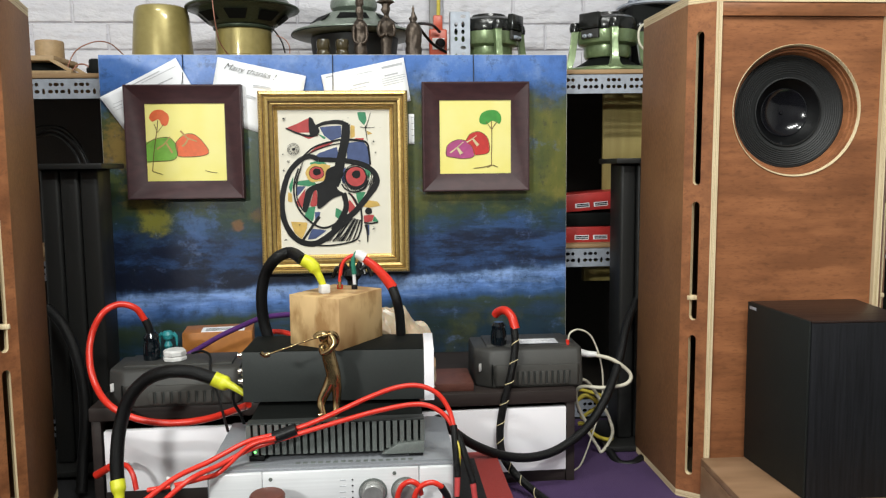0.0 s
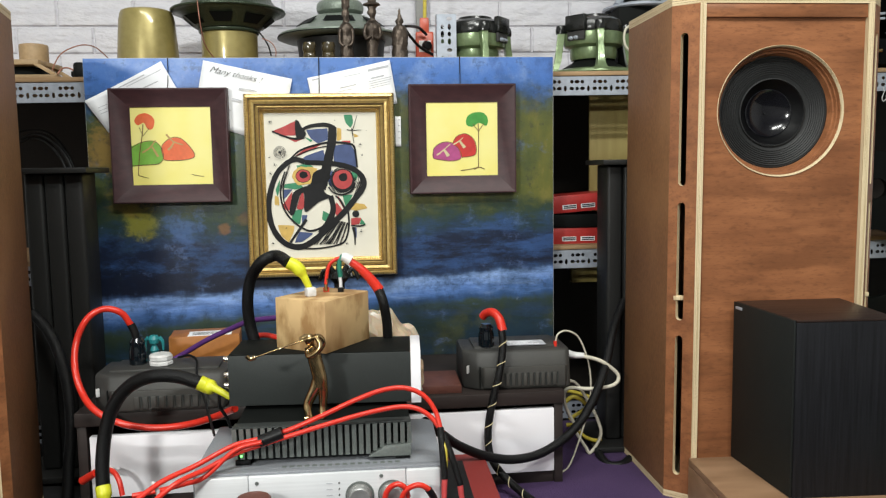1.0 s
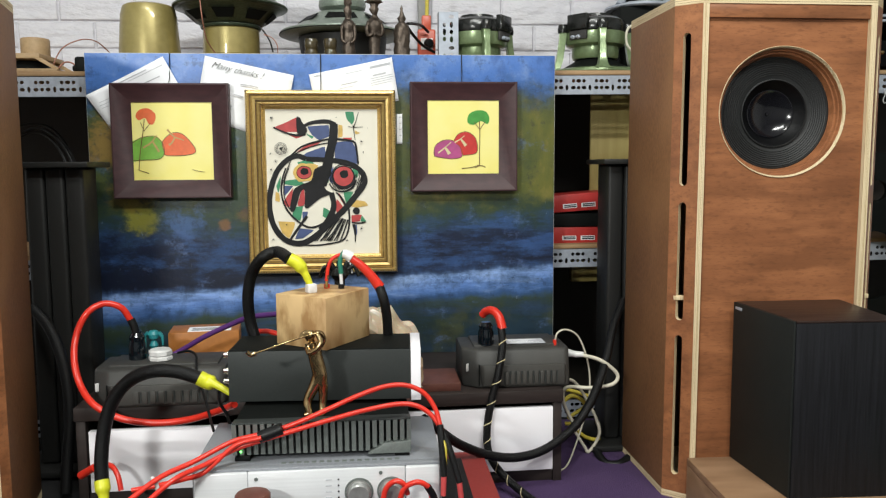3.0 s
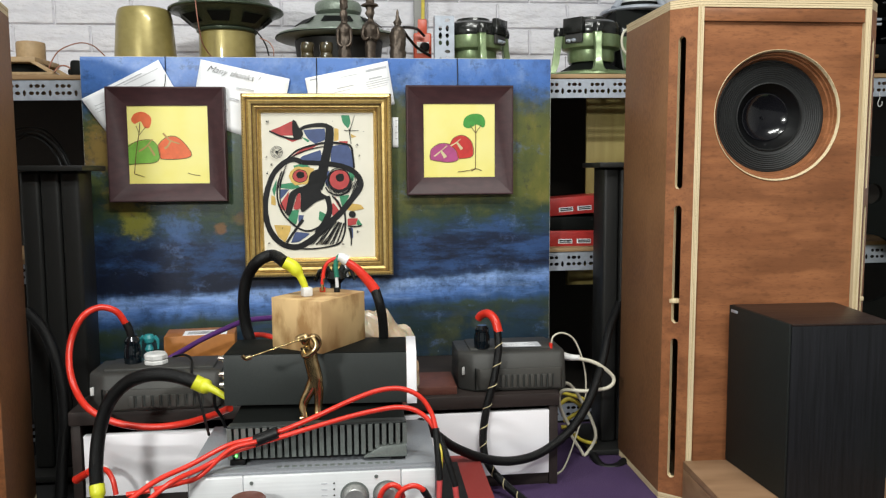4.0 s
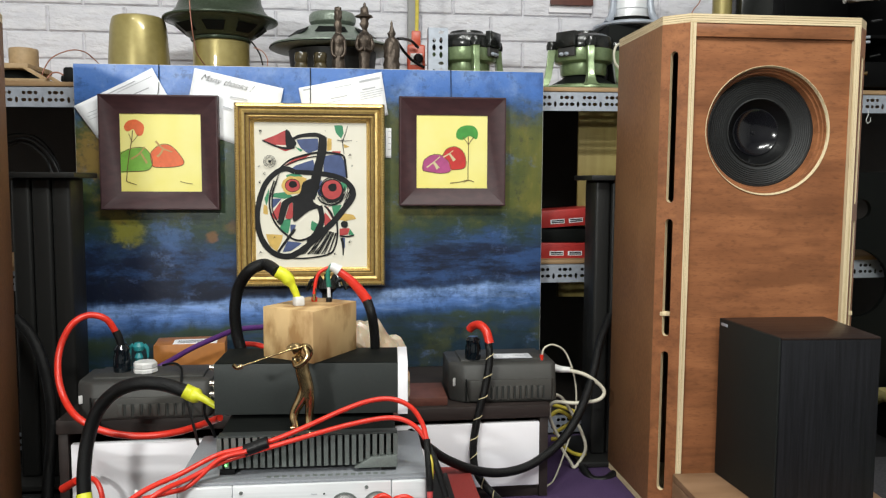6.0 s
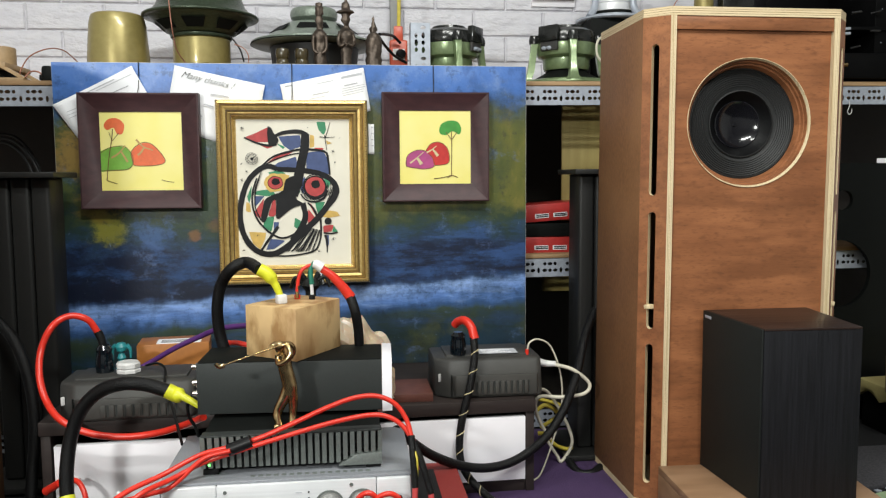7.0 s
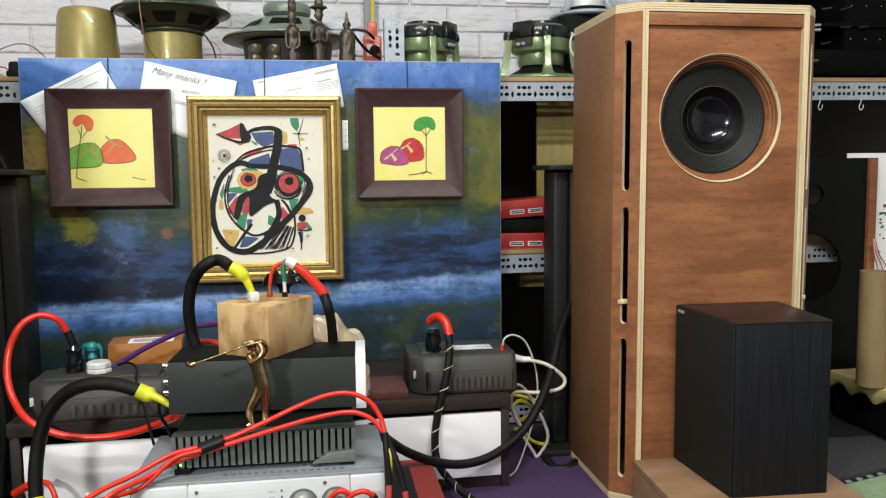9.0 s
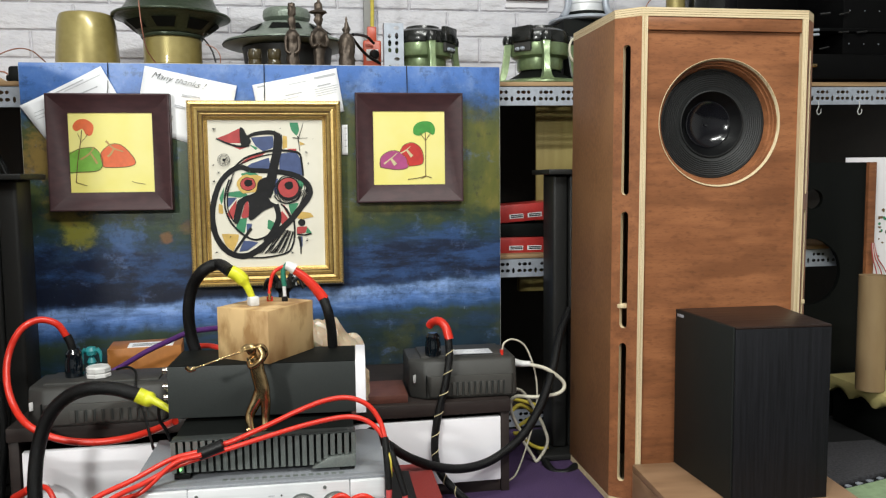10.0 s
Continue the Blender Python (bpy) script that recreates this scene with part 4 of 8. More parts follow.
for pts in ([(-0.9610, 0.8540), (-0.9570, 0.8430), (-0.9530, 0.8310)], [(-0.9360, 0.8520), (-0.9440, 0.8420), (-0.9530, 0.8310)], [(-0.9700, 0.7260), (-0.9580, 0.7220), (-0.9440, 0.7170)], [(-0.8320, 0.7270), (-0.8190, 0.7230), (-0.8000, 0.7200)]):
    paint(left_pic, "painted_twig", stroke(pts, AY - 0.0009, 0.0014), PAINT_BROWN)
for pts in ([(-0.0830, 0.8580), (-0.0740, 0.8460), (-0.0670, 0.8370)], [(-0.0520, 0.8580), (-0.0600, 0.8480), (-0.0670, 0.8370)], [(-0.0800, 0.7350), (-0.0660, 0.7410), (-0.0510, 0.7360)], [(-0.1170, 0.7330), (-0.0910, 0.7360), (-0.0680, 0.7420)]):
    paint(right_pic, "painted_twig", stroke(pts, AY - 0.0014, 0.0018), PAINT_BROWN)

# gilt frame with an abstract print
GX0, GX1, GZ0, GZ1 = -0.695, -0.3055, 0.459, 0.9395
gilt = thing("gilt_framed_print", (-0.488, 2.045, GZ0), "abstract colour print in an ornate gilt frame hanging on the canvas", "picture")
part("frame", frame_moulding(GX0, GX1, GZ0, GZ1, 2.046, [(0.006, 0.0), (0.0, 0.006), (0.0, 0.034), (0.003, 0.042), (0.009, 0.044), (0.012, 0.040), (0.014, 0.036), (0.020, 0.040), (0.026, 0.038), (0.028, 0.031), (0.034, 0.034), (0.037, 0.030), (0.042, 0.018), (0.047, 0.016), (0.049, 0.010)]), GILT, gilt, "stepped old-gold moulding", smooth=25)
DARK_GILT = mat("dark_brown_gilt", (0.12, 0.065, 0.02), 0.45, 0.4, scale=120, bump=0.2)
# thin dark strips laid along the steps of the moulding
for d, w, hgt in ((0.0122, 0.0014, 0.0402), (0.0268, 0.0013, 0.0376), (0.0376, 0.0014, 0.0306)):
    part("groove", frame_moulding(GX0, GX1, GZ0, GZ1, 2.046, [(d, hgt - 0.004), (d, hgt), (d + w, hgt), (d + w, hgt - 0.006)]), DARK_GILT, gilt, "dark line along the moulding's step", smooth=0)
bead = bmesh.new()
for (ax, az), (bx, bz) in (((GX0, GZ0), (GX1, GZ0)), ((GX1, GZ0), (GX1, GZ1)), ((GX1, GZ1), (GX0, GZ1)), ((GX0, GZ1), (GX0, GZ0))):
    length = math.hypot(bx - ax, bz - az)
    n = int(length / 0.0068)
    for k in range(n):
        t = (k + 0.5) / n
        x, z = ax + (bx - ax) * t, az + (bz - az) * t
        ix, iz = (0.005 if abs(x - GX0) < 0.001 else -0.005 if abs(x - GX1) < 0.001 else 0), (0.005 if abs(z - GZ0) < 0.001 else -0.005 if abs(z - GZ1) < 0.001 else 0)
        bmesh.ops.create_icosphere(bead, subdivisions=1, radius=0.0026, matrix=pose(x + ix, 2.0050, z + iz))
tagged(part("beading", bead, DARK_GILT, gilt, "fine rope-beaded gilt edge"), kind="stuff")
bead = bmesh.new()
for (ax, az), (bx, bz) in (((GX0 + 0.044, GZ0 + 0.044), (GX1 - 0.044, GZ0 + 0.044)), ((GX1 - 0.044, GZ0 + 0.044), (GX1 - 0.044, GZ1 - 0.044)), ((GX1 - 0.044, GZ1 - 0.044), (GX0 + 0.044, GZ1 - 0.044)), ((GX0 + 0.044, GZ1 - 0.044), (GX0 + 0.044, GZ0 + 0.044))):
    n = int(math.hypot(bx - ax, bz - az) / 0.006)
    for k in range(n):
        t = (k + 0.5) / n
        bmesh.ops.create_icosphere(bead, subdivisions=1, radius=0.0028, matrix=pose(ax + (bx - ax) * t, 2.029, az + (bz - az) * t))
tagged(part("inner_beading", bead, GILT, gilt, "fine beaded inner edge"), kind="stuff")
part("print_sheet", box(GX0 + 0.047, GX1 - 0.047, 2.034, 2.037, GZ0 + 0.047, GZ1 - 0.047, 0), CREAM, gilt, "cream paper print")
mx = (GX0 + GX1) / 2
part("hanging_wire", tube([(mx, 2.03, GZ1 - 0.002), (mx, 2.040, GZ1 + 0.03), (mx, 2.047, 1.037)], 0.0012, 6), BLACK_RUBBER, gilt, "thin black hanging wire")
GY = 2.0335
LAYER = [0]
SHEET = fitted((-0.637, -0.339, 0.496, 0.894), (-0.648, -0.3525, 0.506, 0.8925))


def ink(name, bm, material, label=""):
    LAYER[0] += 1
    bmesh.ops.translate(bm, verts=bm.verts[:], vec=(0, -0.00004 * LAYER[0], 0))
    bm.transform(SHEET)
    return part(name, bm, material, gilt, label, smooth=0)


# colour patches first, black strokes over them
def patch(m, *pts):
    ink("colour_patch", flat_shape(list(pts), GY, step=3), m)


def line(w, w1, *pts):
    ink("ink_stroke", stroke(list(pts), GY, w, w1), INK)


patch(INK_RED, (-0.6100, 0.8460), (-0.5850, 0.8560), (-0.5770, 0.8600), (-0.5560, 0.8700), (-0.5520, 0.8670), (-0.5470, 0.8370), (-0.5500, 0.8320), (-0.5810, 0.8320), (-0.5890, 0.8330), (-0.6110, 0.8430))
patch(INK_RED, (-0.5720, 0.8260), (-0.5340, 0.8250), (-0.5310, 0.8240), (-0.5530, 0.8150), (-0.5590, 0.8160), (-0.5750, 0.8240))
patch(INK_BLUE, (-0.5190, 0.8470), (-0.4760, 0.8500), (-0.4690, 0.8470), (-0.4690, 0.8230), (-0.4720, 0.8180), (-0.4920, 0.8110), (-0.4980, 0.8110), (-0.5110, 0.8210), (-0.5150, 0.8250), (-0.5250, 0.8440))
patch(INK_RED, (-0.5590, 0.7740), (-0.5360, 0.7920), (-0.5260, 0.7970), (-0.4870, 0.8090), (-0.4830, 0.8090), (-0.5000, 0.7990), (-0.5070, 0.7950), (-0.5360, 0.7820), (-0.5430, 0.7790), (-0.5600, 0.7720))
patch(INK_BLUE, (-0.5400, 0.7670), (-0.5290, 0.7760), (-0.5210, 0.7790), (-0.4860, 0.7910), (-0.4810, 0.7890), (-0.4780, 0.7650), (-0.4840, 0.7610), (-0.5210, 0.7620), (-0.5290, 0.7630), (-0.5400, 0.7650))
patch(INK_BLUE, (-0.4460, 0.8040), (-0.4160, 0.8070), (-0.4090, 0.8050), (-0.4000, 0.7900), (-0.3980, 0.7820), (-0.3940, 0.7480), (-0.4000, 0.7450), (-0.4480, 0.7570), (-0.4550, 0.7640), (-0.4520, 0.7980))
patch(INK_YELLOW, (-0.4420, 0.8510), (-0.4340, 0.8490), (-0.4330, 0.8450), (-0.4330, 0.8230), (-0.4350, 0.8190), (-0.4440, 0.8160), (-0.4450, 0.8200), (-0.4440, 0.8470))
patch(INK_GREEN, (-0.4230, 0.8860), (-0.4060, 0.8860), (-0.4030, 0.8830), (-0.4010, 0.8660), (-0.4020, 0.8620), (-0.4070, 0.8520), (-0.4100, 0.8530), (-0.4200, 0.8640), (-0.4220, 0.8690), (-0.4250, 0.8830))
patch(INK_GREEN, (-0.5280, 0.8270), (-0.5120, 0.8200), (-0.5100, 0.8180), (-0.5140, 0.8140), (-0.5170, 0.8150), (-0.5290, 0.8260))
patch(INK_YELLOW, (-0.3990, 0.8350), (-0.3870, 0.8290), (-0.3870, 0.8280), (-0.3970, 0.8250), (-0.3990, 0.8260), (-0.4010, 0.8350))
patch(INK_RED, (-0.4290, 0.8160), (-0.4110, 0.8160), (-0.4090, 0.8150), (-0.4100, 0.8100), (-0.4130, 0.8090), (-0.4290, 0.8110), (-0.4320, 0.8120), (-0.4320, 0.8150))
patch(INK_GREEN, (-0.5510, 0.7510), (-0.5280, 0.7560), (-0.5220, 0.7550), (-0.5110, 0.7470), (-0.5140, 0.7450), (-0.5430, 0.7390), (-0.5490, 0.7400), (-0.5540, 0.7490))
patch(INK_GREEN, (-0.5820, 0.7010), (-0.5550, 0.7040), (-0.5490, 0.7020), (-0.5380, 0.6920), (-0.5390, 0.6900), (-0.5540, 0.6870), (-0.5610, 0.6860), (-0.5860, 0.6900), (-0.5890, 0.6910), (-0.5870, 0.6990))
patch(INK_BLUE, (-0.5910, 0.6860), (-0.5690, 0.6860), (-0.5690, 0.6830), (-0.5870, 0.6620), (-0.5900, 0.6620), (-0.5930, 0.6820))
patch(INK_RED, (-0.5910, 0.6470), (-0.5700, 0.6770), (-0.5680, 0.6760), (-0.5730, 0.6430), (-0.5750, 0.6360), (-0.5790, 0.6260), (-0.5810, 0.6260), (-0.5930, 0.6400))
patch(INK_GREEN, (-0.6100, 0.6890), (-0.6000, 0.7120), (-0.5990, 0.7120), (-0.6010, 0.6890), (-0.6020, 0.6830), (-0.6060, 0.6690), (-0.6070, 0.6690), (-0.6110, 0.6830))
patch(INK_YELLOW, (-0.6130, 0.6700), (-0.6060, 0.6670), (-0.6040, 0.6630), (-0.6030, 0.6460), (-0.6050, 0.6430), (-0.6130, 0.6450), (-0.6150, 0.6480), (-0.6140, 0.6680))
patch(INK_GREEN, (-0.5620, 0.6280), (-0.5450, 0.6300), (-0.5430, 0.6260), (-0.5490, 0.5950), (-0.5530, 0.5910), (-0.5700, 0.6030), (-0.5710, 0.6070), (-0.5660, 0.6250))
patch(INK_BLUE, (-0.5420, 0.6150), (-0.5310, 0.6150), (-0.5300, 0.6120), (-0.5350, 0.5930), (-0.5360, 0.5900), (-0.5430, 0.5940), (-0.5440, 0.5970), (-0.5440, 0.6130))
patch(INK_GREEN, (-0.4850, 0.6250), (-0.4720, 0.6170), (-0.4700, 0.6130), (-0.4730, 0.5960), (-0.4760, 0.5940), (-0.4890, 0.6010), (-0.4900, 0.6060), (-0.4880, 0.6230))
patch(INK_RED, (-0.4490, 0.6460), (-0.4360, 0.6280), (-0.4360, 0.6230), (-0.4490, 0.6100), (-0.4520, 0.6110), (-0.4570, 0.6280), (-0.4570, 0.6330), (-0.4520, 0.6470))
patch(INK_RED, (-0.4490, 0.6640), (-0.4450, 0.6640), (-0.4420, 0.6600), (-0.4310, 0.6370), (-0.4300, 0.6340), (-0.4330, 0.6310), (-0.4350, 0.6350), (-0.4480, 0.6600))
patch(INK_GREEN, (-0.4300, 0.6670), (-0.4100, 0.6690), (-0.4090, 0.6640), (-0.4240, 0.6370), (-0.4270, 0.6370), (-0.4330, 0.6630))
patch(INK_YELLOW, (-0.6040, 0.5890), (-0.5700, 0.5870), (-0.5650, 0.5850), (-0.5670, 0.5720), (-0.5690, 0.5670), (-0.5790, 0.5450), (-0.5830, 0.5430), (-0.5980, 0.5570), (-0.6010, 0.5630), (-0.6080, 0.5860))
patch(INK_BLUE, (-0.5640, 0.5430), (-0.5540, 0.5660), (-0.5480, 0.5690), (-0.5190, 0.5650), (-0.5180, 0.5610), (-0.5400, 0.5450), (-0.5460, 0.5420), (-0.5630, 0.5400))
patch(INK_YELLOW, (-0.4120, 0.6300), (-0.4010, 0.6440), (-0.3960, 0.6450), (-0.3780, 0.6420), (-0.3750, 0.6400), (-0.3690, 0.6320), (-0.3710, 0.6300), (-0.3930, 0.6260), (-0.3980, 0.6250), (-0.4120, 0.6280))
patch(INK_YELLOW, (-0.5620, 0.7120), (-0.5550, 0.7320), (-0.5470, 0.7360), (-0.5050, 0.7420), (-0.5000, 0.7410), (-0.5050, 0.7270), (-0.5090, 0.7220), (-0.5240, 0.7040), (-0.5290, 0.7000), (-0.5480, 0.6970), (-0.5520, 0.6980), (-0.5610, 0.7070))
patch(INK_BLUE, (-0.4700, 0.7240), (-0.4600, 0.7370), (-0.4590, 0.7330), (-0.4610, 0.6970), (-0.4630, 0.6920), (-0.4680, 0.6960), (-0.4700, 0.7000), (-0.4720, 0.7190))
patch(INK_GREEN, (-0.4810, 0.6960), (-0.4720, 0.7120), (-0.4710, 0.7120), (-0.4730, 0.6960), (-0.4750, 0.6940), (-0.4820, 0.6940))
patch(INK_GREEN, (-0.4050, 0.7360), (-0.3950, 0.7250), (-0.3930, 0.7210), (-0.3960, 0.7080), (-0.3980, 0.7080), (-0.4080, 0.7160), (-0.4090, 0.7190), (-0.4070, 0.7350))
patch(INK_RED, (-0.4090, 0.6040), (-0.3890, 0.6050), (-0.3860, 0.6030), (-0.3910, 0.5890), (-0.3940, 0.5870), (-0.4100, 0.5850), (-0.4130, 0.5880), (-0.4130, 0.6020))
patch(INK_GREEN, (-0.3840, 0.6010), (-0.3750, 0.5880), (-0.3750, 0.5860), (-0.3880, 0.5870), (-0.3890, 0.5890), (-0.3860, 0.6010))
patch(INK_BLUE, (-0.4080, 0.5780), (-0.4000, 0.5780), (-0.3990, 0.5740), (-0.3990, 0.5540), (-0.4000, 0.5500), (-0.4060, 0.5500), (-0.4070, 0.5540), (-0.4090, 0.5740))
ink("eye_surround", blot(*(-0.5310, 0.7230), 0.0350, 0.0250, GY, rag=0.2), INK_YELLOW)
ink("eye_patch", blot(*(-0.5370, 0.7220), 0.0205, 0.0185, GY), INK)
ink("eye_patch", blot(*(-0.5370, 0.7220), 0.0190, 0.0165, GY), INK_RED)
ink("eye_patch", blot(*(-0.5360, 0.7250), 0.0110, 0.0095, GY, rag=0.15), INK)
ink("eye_patch", blot(*(-0.4330, 0.7080), 0.0310, 0.0325, GY), INK)
ink("eye_patch", blot(*(-0.4330, 0.7110), 0.0262, 0.0262, GY), INK_RED)
ink("eye_patch", blot(*(-0.4310, 0.7170), 0.0115, 0.0110, GY, rag=0.15), INK)
line(0.013, 0.0165, (-0.5310, 0.7590), (-0.5530, 0.7670), (-0.5800, 0.7570), (-0.6100, 0.7230), (-0.6280, 0.6660), (-0.6300, 0.6150), (-0.6170, 0.5700), (-0.5890, 0.5370), (-0.5480, 0.5280), (-0.5070, 0.5500), (-0.4670, 0.5880))
line(0.0165, 0.013, (-0.4670, 0.5880), (-0.4320, 0.6200), (-0.3990, 0.6600), (-0.3760, 0.6950), (-0.3870, 0.7260), (-0.4170, 0.7450), (-0.4560, 0.7540), (-0.4910, 0.7570), (-0.5310, 0.7590))
line(0.021, 0.027, (-0.4560, 0.8540), (-0.4580, 0.8180), (-0.4660, 0.7820), (-0.4740, 0.7460), (-0.4810, 0.7160), (-0.4920, 0.6880))
line(0.008, 0.012, (-0.5410, 0.8440), (-0.5160, 0.8560), (-0.4760, 0.8600), (-0.4510, 0.8510))
line(0.004, 0.007, (-0.6150, 0.8440), (-0.5840, 0.8300), (-0.5550, 0.8230), (-0.5310, 0.8260))
line(0.004, 0.006, (-0.5740, 0.7650), (-0.5420, 0.7920), (-0.4960, 0.8070), (-0.4580, 0.8140))
line(0.003, 0.003, (-0.5680, 0.7680), (-0.5360, 0.7850), (-0.4990, 0.7970), (-0.4730, 0.8020))
line(0.006, 0.005, (-0.4580, 0.8120), (-0.4350, 0.8110), (-0.4030, 0.8040), (-0.3960, 0.7770), (-0.3930, 0.7430))
line(0.004, 0.006, (-0.5850, 0.7350), (-0.5970, 0.6960), (-0.5970, 0.6560), (-0.5840, 0.6200), (-0.5580, 0.5900), (-0.5270, 0.5720), (-0.4970, 0.5780), (-0.4710, 0.5970))
line(0.003, 0.003, (-0.5790, 0.7350), (-0.5890, 0.7010), (-0.5910, 0.6570), (-0.5770, 0.6210))
line(0.006, 0.008, (-0.5770, 0.5400), (-0.5560, 0.5700), (-0.5320, 0.6030))
line(0.014, 0.017, (-0.4660, 0.6670), (-0.4600, 0.6310), (-0.4710, 0.6000), (-0.4950, 0.5640))
line(0.004, 0.006, (-0.4530, 0.6670), (-0.4390, 0.6520), (-0.4280, 0.6290))
line(0.0012, 0.0022, (-0.3900, 0.8850), (-0.3960, 0.8650), (-0.4030, 0.8440))
line(0.002, 0.0012, (-0.4180, 0.8460), (-0.4030, 0.8440), (-0.3790, 0.8450))
line(0.0012, 0.0022, (-0.4000, 0.8090), (-0.4020, 0.8260), (-0.4050, 0.8500))
line(0.004, 0.004, (-0.4130, 0.5840), (-0.3930, 0.5820), (-0.3750, 0.5850))
line(0.008, 0.003, (-0.4080, 0.5790), (-0.4040, 0.5580), (-0.4040, 0.5300))
line(0.005, 0.004, (-0.4200, 0.6220), (-0.4190, 0.5880), (-0.4250, 0.5560), (-0.4410, 0.5340), (-0.4970, 0.5230), (-0.5480, 0.5230))
line(0.003, 0.006, (-0.4710, 0.6910), (-0.4590, 0.6760), (-0.4350, 0.6690), (-0.4110, 0.6790), (-0.4000, 0.7000))
line(0.0025, 0.0025, (-0.4620, 0.7240), (-0.4500, 0.7390), (-0.4290, 0.7440), (-0.4110, 0.7360))
line(0.003, 0.004, (-0.3850, 0.7250), (-0.3840, 0.7020), (-0.3930, 0.6790), (-0.4030, 0.6670))
line(0.002, 0.002, (-0.3930, 0.7310), (-0.3910, 0.7070), (-0.3990, 0.6870))
ink("ink_mass", flat_shape([(-0.5090, 0.7310), (-0.4770, 0.7420), (-0.4710, 0.7220), (-0.4840, 0.6970), (-0.4810, 0.6760), (-0.4650, 0.6640), (-0.4950, 0.6520), (-0.5200, 0.6320), (-0.5320, 0.6240), (-0.5380, 0.6330), (-0.5360, 0.6730), (-0.5480, 0.6680), (-0.5590, 0.6330), (-0.5680, 0.6150), (-0.5770, 0.6230), (-0.5700, 0.6600), (-0.5640, 0.6780), (-0.5440, 0.6900), (-0.5180, 0.7010)], GY, step=3), INK, "solid black ink mass")
patch(INK_RED, (-0.5560, 0.6330), (-0.5510, 0.6540), (-0.5450, 0.6710), (-0.5380, 0.6740), (-0.5370, 0.6510), (-0.5400, 0.6330))
ink("ink_mass", flat_shape([(-0.5540, 0.8700), (-0.5450, 0.8700), (-0.5380, 0.8560), (-0.5260, 0.8370), (-0.5350, 0.8250), (-0.5520, 0.8270)], GY), INK)
ink("ink_dot", blot(*(-0.4000, 0.6160), 0.0095, 0.0095, GY), INK)
rnd = random.Random(5)
(ax, az), (bx, bz), (cx, cz), (dx, dz) = (-0.5240, 0.5340), (-0.4440, 0.5340), (-0.4620, 0.5880), (-0.4230, 0.6070)
for k in range(22):
    f = k / 21 + rnd.uniform(-0.03, 0.03)
    p = (ax + (bx - ax) * f, az + (bz - az) * f)
    q = (cx + (dx - cx) * f, cz + (dz - cz) * f - 0.030 * max(0, f - 0.5))
    ink("ink_scribble", stroke([p, ((p[0] + q[0]) / 2 + rnd.uniform(-0.003, 0.003), (p[1] + q[1]) / 2 + rnd.uniform(-0.004, 0.002)), q], GY, rnd.uniform(0.0012, 0.0035), rnd.uniform(0.001, 0.003)), INK)
rnd = random.Random(11)
for k in range(26):
    a = 2.6 + k * 0.15
    ex, ez = (-0.4330, 0.7080)
    r0, r1 = 0.031, 0.037 + rnd.uniform(-0.002, 0.004)
    ink("ink_scribble", stroke([(ex + r0 * math.cos(a), ez + r0 * math.sin(a)), (ex + (r0 + r1) / 2 * math.cos(a + 0.12), ez + (r0 + r1) / 2 * math.sin(a + 0.12)), (ex + r1 * math.cos(a + 0.30), ez + r1 * math.sin(a + 0.30))], GY, 0.0020, 0.0012), INK)
(ax, az), (bx, bz), (ex, ez), (fx, fz) = (-0.5740, 0.7500), (-0.5950, 0.6900), (-0.3810, 0.7190), (-0.3990, 0.6760)
for k in range(12):
    f = k / 11
    for (px, pz), (qx, qz) in (((ax, az), (bx, bz)), ((ex, ez), (fx, fz))):
        x, z, s = px + (qx - px) * f, pz + (qz - pz) * f, rnd.uniform(0.005, 0.010)
        ink("ink_scribble", stroke([(x - s * 0.5, z - s), (x, z), (x + s * 0.7, z + s * 0.8)], GY, 0.0016, 0.001, 4), INK)
for x, z, r in ((*(-0.6200, 0.8690), 0.005), (*(-0.5960, 0.7870), 0.008), (*(-0.6240, 0.7730), 0.003), (*(-0.6110, 0.7530), 0.004), (*(-0.3790, 0.7760), 0.003), (*(-0.3840, 0.8060), 0.004), (*(-0.3660, 0.8420), 0.0015), (*(-0.4640, 0.8640), 0.002), (*(-0.4490, 0.8700), 0.002), (*(-0.6230, 0.7300), 0.004), (*(-0.3870, 0.5670), 0.005), (*(-0.6230, 0.5400), 0.004), (*(-0.4260, 0.5340), 0.004), (*(-0.6340, 0.6750), 0.002), (*(-0.5860, 0.5810), 0.003)):
    ink("ink_dot", blot(x, z, r * 0.55, r * 0.5, GY, 12, 0.5), INK)
    for s in range(5 if r > 0.0025 else 0):
        a, q = rnd.uniform(0, 6.28), r * rnd.uniform(0.7, 1.1)
        ink("ink_dot", blot(x + q * math.cos(a), z + q * math.sin(a), r * 0.2, r * 0.16, GY, 7, 0.5), INK)
for k in range(3):
    x, z = (-0.5960, 0.7870)
    r = 0.010 + 0.003 * k
    ink("ink_scribble", stroke([(x + r * math.cos(a * 0.9), z + r * math.sin(a * 0.9)) for a in range(8)], GY, 0.0012), INK)


# ---- slotted-angle shelving ----
def hole(cx, cz, w, h, n=10):
    return [(cx + w / 2 * math.cos(2 * math.pi * k / n), cz + h / 2 * math.sin(2 * math.pi * k / n)) for k in range(n)]


